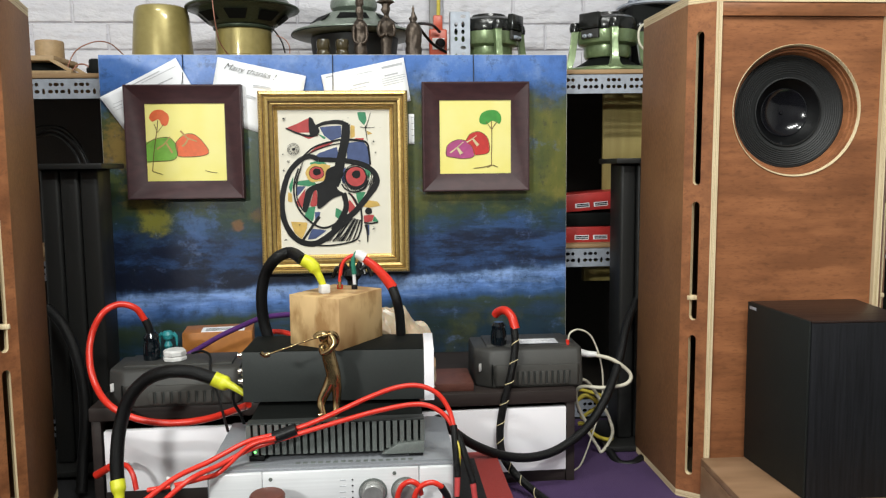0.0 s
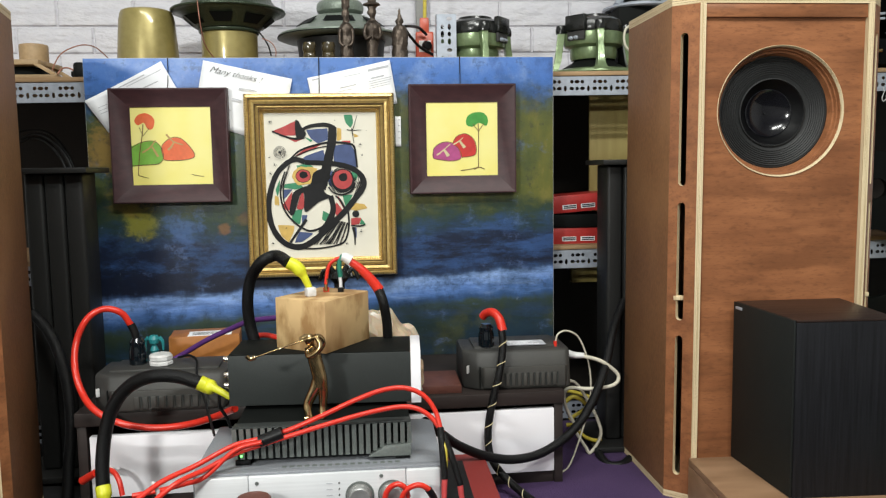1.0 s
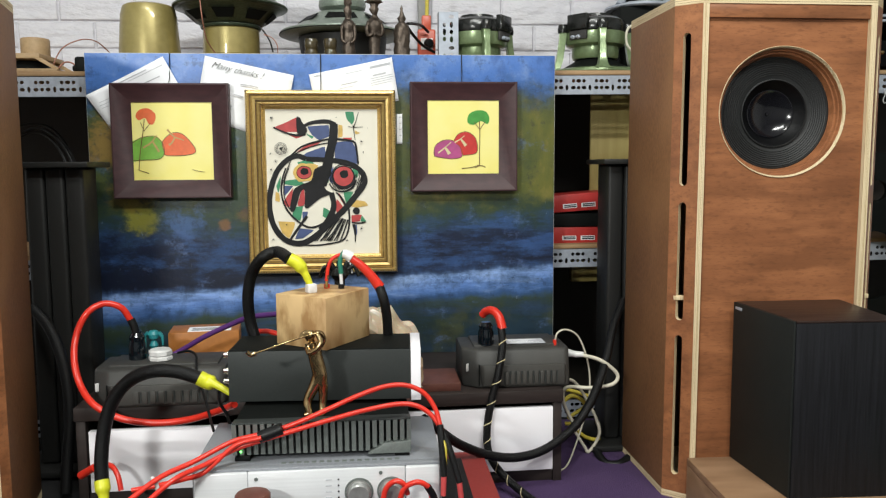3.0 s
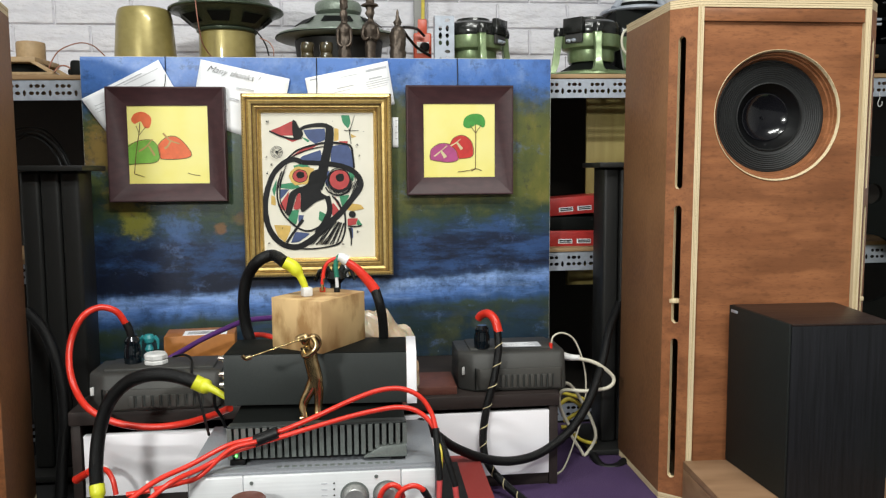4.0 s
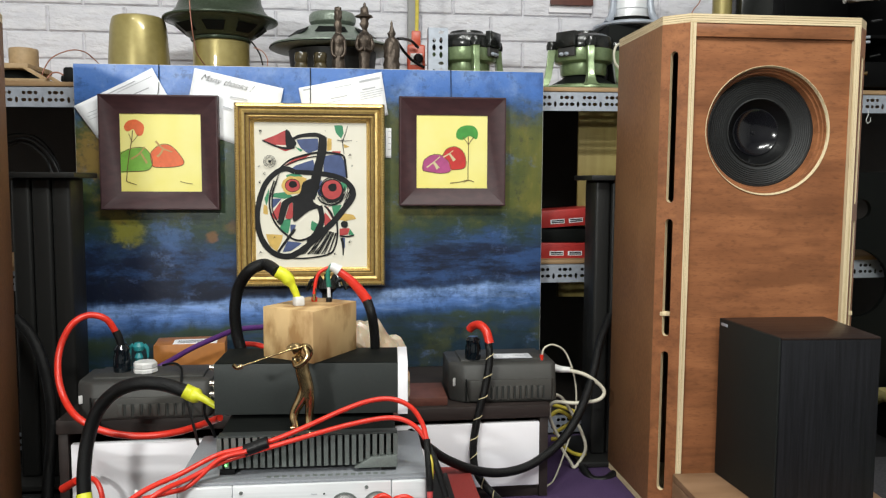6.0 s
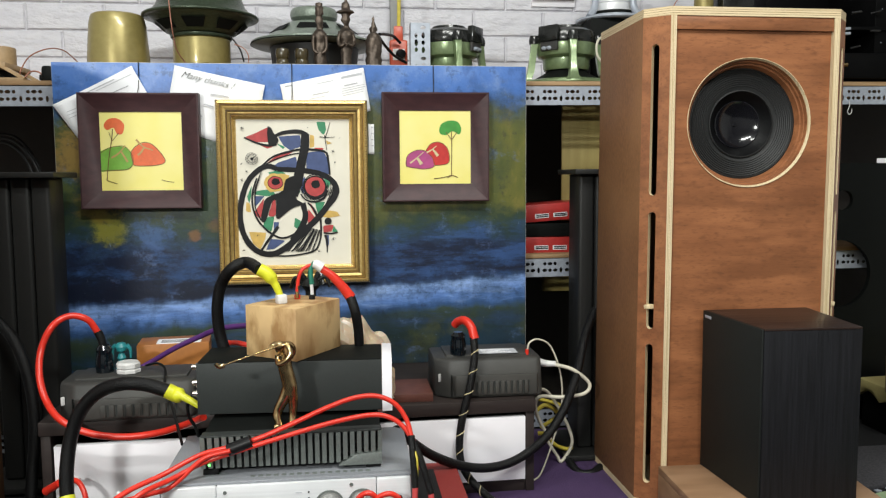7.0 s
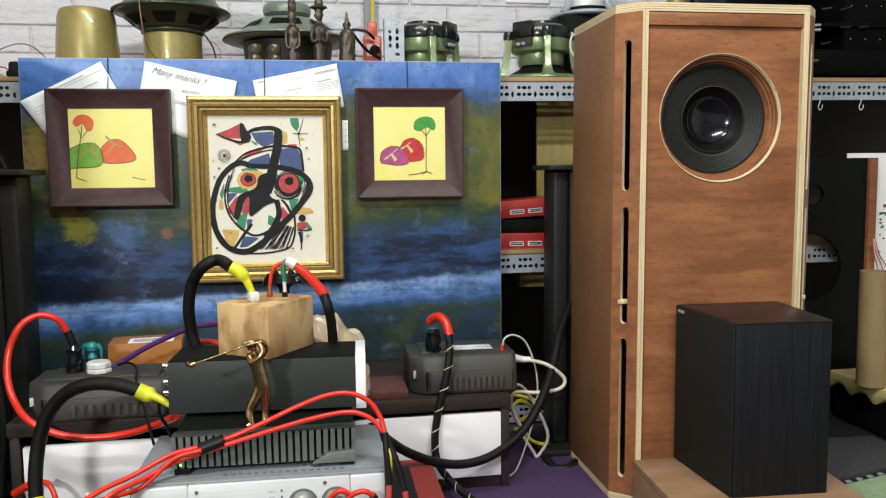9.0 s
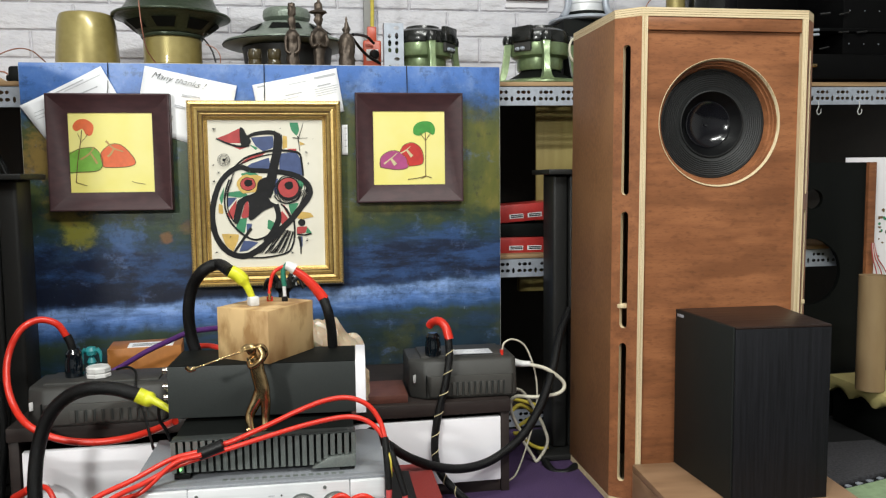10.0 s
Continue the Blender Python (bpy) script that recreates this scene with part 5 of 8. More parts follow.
def angle_cell(w, h):
    """One period of the punched face, as a bmesh in the xz plane."""
    bm = bmesh.new()
    u, l = h * 0.72, h * 0.36
    loops = [[(0, 0), (w, 0), (w, h), (0, h)]]
    c = w * 0.36
    for x, z, a, b in ((c - 0.015, u, 0.0085, 0.0085), (c, u, 0.0125, 0.0085), (c + 0.015, u, 0.0085, 0.0085),
                       (c - 0.0155, l, 0.0115, 0.0085), (c, l, 0.0085, 0.0085), (c + 0.0155, l, 0.0115, 0.0085), (w - 0.010, l, 0.007, 0.014)):
        loops.append(hole(x, z, a * 1.17, b * 1.17))
    edges = []
    for lp in loops:
        vs = [bm.verts.new((x, 0, z)) for x, z in lp]
        edges += [bm.edges.new((vs[i], vs[(i + 1) % len(vs)])) for i in range(len(vs))]
    bmesh.ops.triangle_fill(bm, edges=edges, use_beauty=True)
    return bm


def slotted_angle(length, h=0.052, leg=0.03):
    """A punched angle along x, its face towards -y, its top leg going back."""
    w = 0.066
    cell = bpy.data.meshes.new("scratch")
    c = angle_cell(w, h)
    c.to_mesh(cell)
    c.free()
    bm = bmesh.new()
    for k in range(int(round(length / w))):
        n0 = len(bm.verts)
        bm.from_mesh(cell)
        bm.verts.ensure_lookup_table()
        for v in bm.verts[n0:]:
            v.co.x += k * w
    bpy.data.meshes.remove(cell)
    n = int(round(length / w)) * w
    vs = [bm.verts.new(p) for p in ((0, 0, h), (n, 0, h), (n, leg, h), (0, leg, h))]
    bm.faces.new(vs)
    bmesh.ops.remove_doubles(bm, verts=bm.verts[:], dist=0.0003)
    return bm


SHELF_Y = 2.12
shelf = local_thing("shelving_unit", (-0.1, SHELF_Y, 0.0), "shelving of punched galvanised angle with wooden boards against the brick wall", "shelf", tilt=(0, -0.35))
for z, first, last in ((0.937, -1.75, 1.85), (0.447, -1.75, 1.85), (0.004, -1.75, 1.85)):
    p = part("shelf_rail", turned(slotted_angle(last - first), Matrix.Translation((first, 0, z))), STEEL, shelf, "punched galvanised rail", smooth=0)
    md = p.modifiers.new("thickness", "SOLIDIFY")
    md.thickness, md.offset = 0.0018, 0
    # the lowest board is coloured near-black for the shade it lies in
    part("shelf_board", box(first, last, -0.004, 0.46, z + 0.054, z + 0.066, 0.001), SHELF_WOOD if z > 0.1 else SHADE_BOARD, shelf, "thin wooden shelf board")
for x in (-1.74, 0.62, 1.8):
    p = part("upright", turned(slotted_angle(1.18), pose(x, 0.03, 0.0, 0, -90, 0)), STEEL, shelf, "punched galvanised upright", smooth=0)
    md = p.modifiers.new("thickness", "SOLIDIFY")
    md.thickness = 0.0018
# near-black sheets added behind the shelves in place of shade
part("shade_backing", box(-1.75, 0.36, 0.465, 0.475, 0.0, 0.985, 0), SHADE_BOARD, shelf, "near-black sheet standing for the shade at the back")
part("shade_backing", box(0.36, 1.85, 0.465, 0.475, 0.0, 0.985, 0), SHADE_BOARD, shelf, "near-black sheet standing for the shade at the back")

# lit part of a plywood sheet leaning inside the shelf, and red cartons
# cut short at the canvas's shadow edge; the near-black back replaces its shaded part
leaning = solid("plywood_sheet", box(0.300, 0.62, 2.30, 2.31, 0.515, 0.986, 0.001), SHELF_BACK, "lit part of a yellowed plywood sheet leaning inside the shelf", "board")
# short added board standing for the yellow patch below the rail
lower = solid("patch_board", box(0.245, 0.40, 2.30, 2.33, 0.380, 0.444, 0.001), SHELF_BACK, "short yellowed board added for the pale patch under the shelf board", "batten")


def carton(x0, x1, y0, y1, z0, z1):
    c = thing("red_carton", ((x0 + x1) / 2, (y0 + y1) / 2, z0), "flat red cardboard carton with white labels, on the shelf", "carton", "red cartons")
    part("body", box(x0, x1, y0, y1, z0, z1, 0.0015), RED_CARD, c)
    for k in range(2):
        u = x0 + 0.035 + k * 0.055
        lb = part("paper_label", box(u, u + 0.042, y0 - 0.001, y0 + 0.001, z0 + 0.010, z0 + 0.023, 0), PAPER, c, "white paper label")
        for j in range(2):
            part("printed_line", box(u + 0.004, u + 0.040, y0 - 0.0018, y0 - 0.001, z0 + 0.0125 + 0.005 * j, z0 + 0.0158 + 0.005 * j, 0), INK, lb)
    return c


carton(0.145, 0.335, 2.16, 2.325, 0.513, 0.560)
lid = solid("dark_tray", box(0.14, 0.33, 2.165, 2.325, 0.5615, 0.600, 0.003), BLACK_MATT, "flat dark tray between the red cartons", "tray")
up = carton(0.15, 0.345, 2.17, 2.325, 0.6015, 0.652)
up.matrix_world = Matrix.Translation((0, 0, 0.007)) @ up.matrix_world @ pose(0, 0, 0, 0, -4, 0)

# ---- speaker stands ----
def speaker_stand(x, y, w, label):
    s = thing("speaker_stand", (x, y, 0.0), label, "stand", "black speaker stands")
    part("base_plate", box(x - 0.11, x + 0.11, y - 0.11, y + 0.11, 0.007, 0.022, 0.003), BLACK_METAL, s)
    part("top_plate", box(x - w / 2, x + w / 2, y - 0.085, y + 0.085, 0.742, 0.755, 0.002), BLACK_METAL, s)
    part("column_core", box(x - w * 0.36, x + w * 0.36, y - 0.03, y + 0.05, 0.022, 0.742, 0.002), BLACK_METAL, s)
    n = 3
    for k in range(n):
        c = x + (k - 1) * w * 0.26
        part("column", box(c - w * 0.122, c + w * 0.122, y - 0.055, y + 0.03, 0.022, 0.742, 0.008, 3), BLACK_METAL, s, "black fluted column")
    return s


speaker_stand(0.292, 1.93, 0.165, "black metal speaker stand beside the tall loudspeaker")
speaker_stand(-1.118, 1.90, 0.175, "black metal speaker stand with fluted column beside the canvas")

# ---- silver integrated amplifier ----
amp_rack = thing("equipment_stand", (-0.47, 1.36, 0.0), "low red-topped stand under the silver amplifier", "stand")
part("top", box(-0.72, -0.135, 1.17, 1.60, 0.086, 0.104, 0.002), RED_CLOTH, amp_rack, "red cloth-covered top")
for lx in (-0.70, -0.16):
    for ly in (1.19, 1.57):
        part("leg", box(lx - 0.018, lx + 0.018, ly - 0.018, ly + 0.018, 0.0, 0.086, 0.002), ESPRESSO, amp_rack)
solid("rubber_mat", box(-0.250, -0.187, 1.18, 1.555, 0.1042, 0.1065, 0.0008), DARK_FLOOR, "dark worn rubber mat lying on the red stand", "mat")
amp = thing("silver_amplifier", (-0.47, 1.33, 0.104), "silver integrated amplifier with two round knobs on the red stand", "amplifier")
part("case", box(-0.684, -0.258, 1.222, 1.47, 0.114, 0.232, 0.003), AMP_GREY, amp, "grey painted steel case")
part("left_panel", box(-0.677, -0.5885, 1.200, 1.221, 0.112, 0.2285, 0.0025), SILVER, amp, "brushed silver front panel")
part("front_panel", box(-0.5875, -0.3235, 1.201, 1.221, 0.112, 0.2285, 0.001), SILVER, amp, "brushed silver front panel")
part("right_panel", box(-0.3225, -0.264, 1.200, 1.221, 0.112, 0.2285, 0.0025), SILVER, amp, "brushed silver front panel")
part("top_rim", box(-0.684, -0.258, 1.206, 1.2215, 0.229, 0.2335, 0.001), AMP_GREY, amp)
for k in range(16):
    part("vent_slot", box(-0.535 + k * 0.013, -0.527 + k * 0.013, 1.227, 1.236, 0.2318, 0.2326, 0), HEATSINK, amp)
for kx in (-0.402, -0.347):
    kn = part("knob", lathe([(0.021, 0), (0.021, 0.003), (0.0185, 0.0035), (0.0178, 0.018), (0.0165, 0.0195), (0.0, 0.019)], (kx, 1.201, 0.188), 40, (0, -1, 0)), KNOB, amp, "turned grey metal knob")
    part("knob_ring", lathe([(0.0215, 0.0005), (0.0245, 0.0005), (0.0245, 0.002), (0.0215, 0.002)], (kx, 1.201, 0.188), 40, (0, -1, 0)), HEATSINK, kn)
for kx, kz in ((-0.574, 0.217), (-0.365, 0.220), (-0.545, 0.176)):
    part("screw", lathe([(0.0032, 0), (0.0032, 0.0015), (0.0018, 0.0017), (0.0015, 0.0008), (0.0, 0.0008)], (kx, 1.201, kz), 12, (0, -1, 0)), HEATSINK, amp)
for k in range(5):
    part("indicator", lathe([(0.0015, 0), (0.0015, 0.001), (0, 0.001)], (-0.4365, 1.201, 0.211 - 0.0105 * k), 8, (0, -1, 0)), BLACK_MATT, amp)
    part("printed_line", box(-0.458, -0.448, 1.2003, 1.2012, 0.2103 - 0.0105 * k, 0.2117 - 0.0105 * k, 0), GREY_INK, amp)
for fx in (-0.64, -0.30):
    for fy in (1.26, 1.44):
        part("foot", lathe([(0.0, 0), (0.018, 0), (0.02, 0.003), (0.02, 0.010), (0, 0.010)], (fx, fy, 0.104), 20), BLACK_RUBBER, amp)
cap = solid("brown_disc_cap", lathe([(0.0, 0.0), (0.026, 0.0), (0.0285, 0.003), (0.0285, 0.009), (0.026, 0.012), (0, 0.0125)], (-0.571, 1.14, 0.206), 32), MAROON, "brown round cap on a dark rod", "cap")
solid("cap_rod", lathe([(0.0, 0.0), (0.010, 0.0), (0.010, 0.2058), (0, 0.2058)], (-0.571, 1.14, 0.0), 16), BLACK_METAL, "dark upright rod under a brown cap", "rod")

# ---- power amplifier with finned heat sink ----
X0, X1 = -0.618, -0.311
fin_amp = thing("power_amplifier", (-0.465, 1.33, 0.232), "dark power amplifier with grey finned heat sink on the silver amplifier", "amplifier")
part("case", box(X0 + 0.001, X1 - 0.001, 1.262, 1.462, 0.241, 0.298, 0.002), BLACK_MATT, fin_amp, "black steel case")
# base coloured darker than the fins for the shade in the gaps
part("heat_sink_base", box(X0, X1, 1.258, 1.264, 0.239, 0.300, 0.001), DARK_BOX, fin_amp)
nf = 26
for k in range(nf):
    x = X0 + 0.003 + (X1 - X0 - 0.006) * k / (nf - 1)
    low = 0.240
    if k > 19:
        low = 0.240 + min(0.016, 0.005 * (k - 19))
    fin = box(x - 0.0038, x + 0.0038, 1.238, 1.259, low, 0.299, 0)
    for v in fin.verts:
        if v.co.z < low + 0.001 and v.co.y < 1.25:
            v.co.z += 0.004
            v.co.y += 0.006
    part("fin", fin, HEATSINK, fin_amp)
tri = turned(prism([(X0 + 0.232, 0.2395), (X1, 0.2395), (X1, 0.2600), (X0 + 0.262, 0.2575)], -1.2585, -1.2385, 0.001), Matrix(((1, 0, 0, 0), (0, 0, -1, 0), (0, 1, 0, 0), (0, 0, 0, 1))))
part("fin_end_block", tri, HEATSINK, fin_amp)
part("front_edge", box(X0, X1, 1.240, 1.266, 0.2985, 0.3015, 0.001), DARK_BOX, fin_amp)
for fx in (X0 + 0.015, X1 - 0.015):
    for fy in (1.258, 1.44):
        part("foot", box(fx - 0.013, fx + 0.013, fy - 0.012, fy + 0.012, 0.2325, 0.242, 0.001), BLACK_RUBBER, fin_amp)
part("power_led", lathe([(0.0022, 0), (0.0018, 0.0015), (0, 0.002)], (-0.604, 1.238, 0.252), 10, (0, -1, 0)), LED, fin_amp, "lit green lamp")

# ---- narrow preamplifier lying along the stack ----
pre = thing("preamplifier", (-0.47, 1.41, 0.302), "long dark grey preamplifier with white end plate on the power amplifier", "amplifier")
part("case", box(-0.642, -0.305, 1.356, 1.492, 0.306, 0.4006, 0.001), DARK_BOX, pre, "dark grey anodised case")
part("lid", box(-0.641, -0.306, 1.3585, 1.491, 0.4007, 0.4022, 0.0004), BLACK_MATT, pre, "matt black top sheet")
part("end_plate", box(-0.3045, -0.286, 1.352, 1.496, 0.3045, 0.4025, 0.001), WHITE_PANEL, pre, "thick white end plate")
for z in (0.342, 0.362, 0.392):
    j = part("socket", lathe([(0.0068, 0), (0.0068, 0.004), (0.005, 0.004), (0.005, 0.011), (0.0037, 0.011), (0.0037, 0.006), (0, 0.006)], (-0.642, 1.372, z), 20, (-1, 0, 0)), NICKEL, pre, "nickel phono socket")
for z in (0.350, 0.385):
    part("socket", lathe([(0.0068, 0), (0.0068, 0.004), (0.005, 0.004), (0.005, 0.011), (0.0037, 0.011), (0.0037, 0.006), (0, 0.006)], (-0.642, 1.40, z), 20, (-1, 0, 0)), NICKEL, pre, "nickel phono socket")
for fx in (-0.62, -0.32):
    for fy in (1.376, 1.45):
        part("foot", lathe([(0.0, 0), (0.009, 0), (0.009, 0.0045), (0, 0.0045)], (fx, fy, 0.3018), 16), BLACK_RUBBER, pre)

pre.matrix_world = Matrix.Translation((-0.642, 1.356, 0)) @ pose(0, 0, 0, 0, 0, -2.5) @ Matrix.Translation((0.642, -1.356, 0)) @ pre.matrix_world

# ---- pine block with terminals ----
TERM_W, TERM_R, TERM_B = (-0.491, 1.412), (-0.464, 1.467), (-0.435, 1.458)
block = thing("wooden_block", (-0.467, 1.44, 0.402), "pale pine block with cable terminals, turned on the preamplifier", "block")
part("body", prism([(-0.460, 1.338), (-0.381, 1.463), (-0.479, 1.535), (-0.558, 1.410)], 0.4025, 0.4995, 0.0012), PINE, block)
for (tx, ty), m in ((TERM_R, RED_RUBBER), (TERM_B, BLACK_RUBBER)):
    part("terminal", lathe([(0, 0), (0.006, 0), (0.006, 0.008), (0.0045, 0.009), (0.0, 0.009)], (tx, ty, 0.4995), 16), m, block)
part("terminal", turned(box(-0.0095, 0.0095, -0.0095, 0.0095, 0.0, 0.018, 0.003), pose(TERM_W[0], TERM_W[1], 0.4995, 0, 0, 25)), WHITE_PLASTIC, block, "white plastic terminal")


# ---- cables ----
def cable(name, pts, r, material, label, group="", ends=(), step=8):
    """A cable with sleeves; ends: (name, points, radius, end radius, material, label)."""
    low = min(pts, key=lambda q: q[2])
    c = thing(name, low, label, "cable", group)
    part("sheath", tube(pts, r, 12, step), material, c)
    for n, q, r0, r1, m, lab in ends:
        part(n, tube(q, r0, 14, 8, r1, waist=m is YELLOW_SHRINK), m, c, lab)
    return c


cable("signal_cable", [(-0.611, 1.500, 0.391), (-0.621, 1.500, 0.433), (-0.622, 1.490, 0.484), (-0.611, 1.480, 0.531), (-0.586, 1.460, 0.564), (-0.558, 1.462, 0.574), (-0.529, 1.412, 0.564)], 0.0115, BLACK_SLEEVE, "thick black sleeved cable with yellow shrink end on the pine block",
      ends=[("shrink_sleeve", [(-0.531, 1.412, 0.566), (-0.516, 1.412, 0.557), (-0.504, 1.412, 0.541), (-0.495, 1.412, 0.521), (-0.492, 1.412, 0.512)], 0.0125, 0.0058, YELLOW_SHRINK, "bright yellow heat-shrink sleeve")])
cable("signal_cable", [(-0.361, 1.462, 0.503), (-0.352, 1.450, 0.477), (-0.346, 1.460, 0.441), (-0.344, 1.470, 0.399)], 0.0098, BLACK_SLEEVE, "black cable with red shrink end on the pine block",
      ends=[("shrink_sleeve", [(-0.416, 1.462, 0.560), (-0.395, 1.462, 0.544), (-0.375, 1.462, 0.522), (-0.359, 1.462, 0.500)], 0.0075, 0.0108, RED_RUBBER, "red heat-shrink sleeve"), ("hot_melt_joint", [(-0.432, 1.462, 0.569), (-0.424, 1.462, 0.567), (-0.414, 1.462, 0.561)], 0.008, 0.0115, WHITE_PLASTIC, "lump of clear glue"),
            ("red_lead", [(-0.464, 1.462, 0.515), (-0.461, 1.462, 0.538), (-0.455, 1.462, 0.555), (-0.443, 1.462, 0.564), (-0.430, 1.462, 0.568)], 0.0036, 0.0036, RED_RUBBER, "thin red lead"), ("green_lead", [(-0.435, 1.462, 0.529), (-0.437, 1.462, 0.549), (-0.435, 1.462, 0.563), (-0.428, 1.462, 0.572)], 0.0048, 0.0048, GREEN_WIRE, "thin green lead"),
            ("pin", [(-0.464, 1.462, 0.502), (-0.464, 1.462, 0.513), (-0.462, 1.462, 0.527)], 0.0035, 0.0035, BRASS, "gold pin"), ("pin", [(-0.435, 1.462, 0.502), (-0.435, 1.462, 0.515), (-0.436, 1.462, 0.532)], 0.0035, 0.0035, SILVER, "nickel pin")])
cable("power_cable", [(-0.916, 1.710, 0.398), (-0.934, 1.700, 0.430), (-0.967, 1.690, 0.441), (-0.996, 1.670, 0.425), (-1.018, 1.660, 0.380), (-1.015, 1.630, 0.331), (-0.998, 1.610, 0.280), (-0.958, 1.575, 0.244), (-0.899, 1.565, 0.216), (-0.831, 1.565, 0.205), (-0.761, 1.560, 0.212), (-0.697, 1.530, 0.237), (-0.654, 1.480, 0.265)], 0.0073, RED_RUBBER, "thick red power cord looping down before the bench",
      ends=[("boot", [(-0.917, 1.710, 0.401), (-0.909, 1.710, 0.381), (-0.905, 1.710, 0.352)], 0.009, 0.0085, BLACK_RUBBER, "black boot")])
cable("signal_cable", [(-0.906, 1.440, 0.124), (-0.908, 1.450, 0.176), (-0.902, 1.460, 0.235), (-0.882, 1.460, 0.290), (-0.846, 1.450, 0.329), (-0.798, 1.430, 0.350), (-0.748, 1.420, 0.350), (-0.701, 1.410, 0.337)], 0.0132, BLACK_SLEEVE, "thick black sleeved cable with yellow shrink ends arching to the preamplifier",
      ends=[("shrink_sleeve", [(-0.707, 1.410, 0.340), (-0.692, 1.410, 0.332), (-0.677, 1.400, 0.330), (-0.662, 1.395, 0.323), (-0.645, 1.390, 0.313)], 0.0145, 0.0058, YELLOW_SHRINK, "bright yellow heat-shrink sleeve"), ("shrink_sleeve", [(-0.906, 1.440, 0.133), (-0.901, 1.430, 0.111), (-0.896, 1.420, 0.075)], 0.0145, 0.008, YELLOW_SHRINK, "bright yellow heat-shrink sleeve"), ("plug", [(-0.896, 1.420, 0.081), (-0.894, 1.412, 0.045), (-0.893, 1.410, 0.010)], 0.009, 0.009, BLACK_RUBBER, "")])
g = "red loudspeaker cables"
cable("speaker_cable", [(-0.760, 1.100, 0.225), (-0.718, 1.150, 0.246), (-0.670, 1.190, 0.257), (-0.616, 1.222, 0.276), (-0.569, 1.226, 0.286), (-0.517, 1.226, 0.300), (-0.460, 1.226, 0.323), (-0.407, 1.226, 0.346), (-0.359, 1.226, 0.362), (-0.320, 1.226, 0.364), (-0.288, 1.226, 0.349), (-0.269, 1.220, 0.322), (-0.261, 1.210, 0.293)], 0.0043, RED_RUBBER, "glossy red loudspeaker cable draped over the finned amplifier", g,
      ends=[("boot", [(-0.262, 1.210, 0.297), (-0.260, 1.195, 0.261), (-0.258, 1.185, 0.215)], 0.006, 0.006, BLACK_SLEEVE, "black sleeve"), ("plug", [(-0.258, 1.185, 0.217), (-0.260, 1.180, 0.183)], 0.0052, 0.0045, INK_RED, "red translucent plug")])
cable("speaker_cable", [(-0.742, 1.110, 0.211), (-0.694, 1.140, 0.245), (-0.655, 1.185, 0.251), (-0.610, 1.215, 0.265), (-0.564, 1.216, 0.279), (-0.512, 1.217, 0.293), (-0.450, 1.220, 0.309), (-0.393, 1.224, 0.322), (-0.335, 1.226, 0.331), (-0.301, 1.226, 0.327), (-0.275, 1.222, 0.310), (-0.256, 1.210, 0.283)], 0.0043, RED_RUBBER, "glossy red loudspeaker cable draped over the finned amplifier", g,
      ends=[("boot", [(-0.258, 1.210, 0.287), (-0.245, 1.195, 0.251), (-0.231, 1.185, 0.203)], 0.006, 0.006, BLACK_SLEEVE, "black sleeve"), ("plug", [(-0.232, 1.185, 0.205), (-0.228, 1.180, 0.167)], 0.0052, 0.0045, INK_RED, "red translucent plug")])
cable("speaker_cable", [(-0.777, 1.200, 0.207), (-0.736, 1.200, 0.213), (-0.689, 1.195, 0.225), (-0.656, 1.190, 0.237), (-0.609, 1.210, 0.273), (-0.564, 1.208, 0.286)], 0.0041, RED_RUBBER, "glossy red loudspeaker cable taped to the bundle", g)
solid("tape_wrap", tube([(-0.569, 1.219, 0.283), (-0.549, 1.219, 0.290), (-0.530, 1.219, 0.297)], 0.0105, 14, 4), BLACK_RUBBER, "black tape wrapped round the red cables", "tape")
cable("speaker_cable", [(-0.365, 1.170, 0.166), (-0.357, 1.165, 0.205), (-0.341, 1.160, 0.220), (-0.327, 1.160, 0.214), (-0.321, 1.170, 0.194)], 0.0046, RED_RUBBER, "short red cable loop before the amplifier knob", g)
cable("speaker_cable", [(-0.337, 1.165, 0.173), (-0.327, 1.160, 0.206), (-0.305, 1.155, 0.219), (-0.286, 1.160, 0.207), (-0.280, 1.170, 0.183)], 0.0046, RED_RUBBER, "short red cable loop before the amplifier knob", g,
      ends=[("boot", [(-0.288, 1.160, 0.209), (-0.278, 1.165, 0.190), (-0.272, 1.170, 0.163)], 0.006, 0.006, BLACK_RUBBER, "black sleeve")])
solid("cable_tie", tube([(-0.732, 1.160, 0.242), (-0.724, 1.150, 0.238), (-0.721, 1.150, 0.223)], 0.0035, 8, 4), WHITE_PLASTIC, "white cable tie round the red cables", "tie")
cable("mains_cable", [(-0.274, 1.460, 0.228), (-0.237, 1.500, 0.187), (-0.190, 1.540, 0.142), (-0.124, 1.570, 0.105), (-0.057, 1.590, 0.090), (0.011, 1.610, 0.099), (0.084, 1.640, 0.137), (0.140, 1.680, 0.194), (0.188, 1.740, 0.265), (0.224, 1.800, 0.336), (0.268, 1.860, 0.394)], 0.0102, BLACK_SLEEVE, "thick black cable sweeping from the stack to the tall loudspeaker")
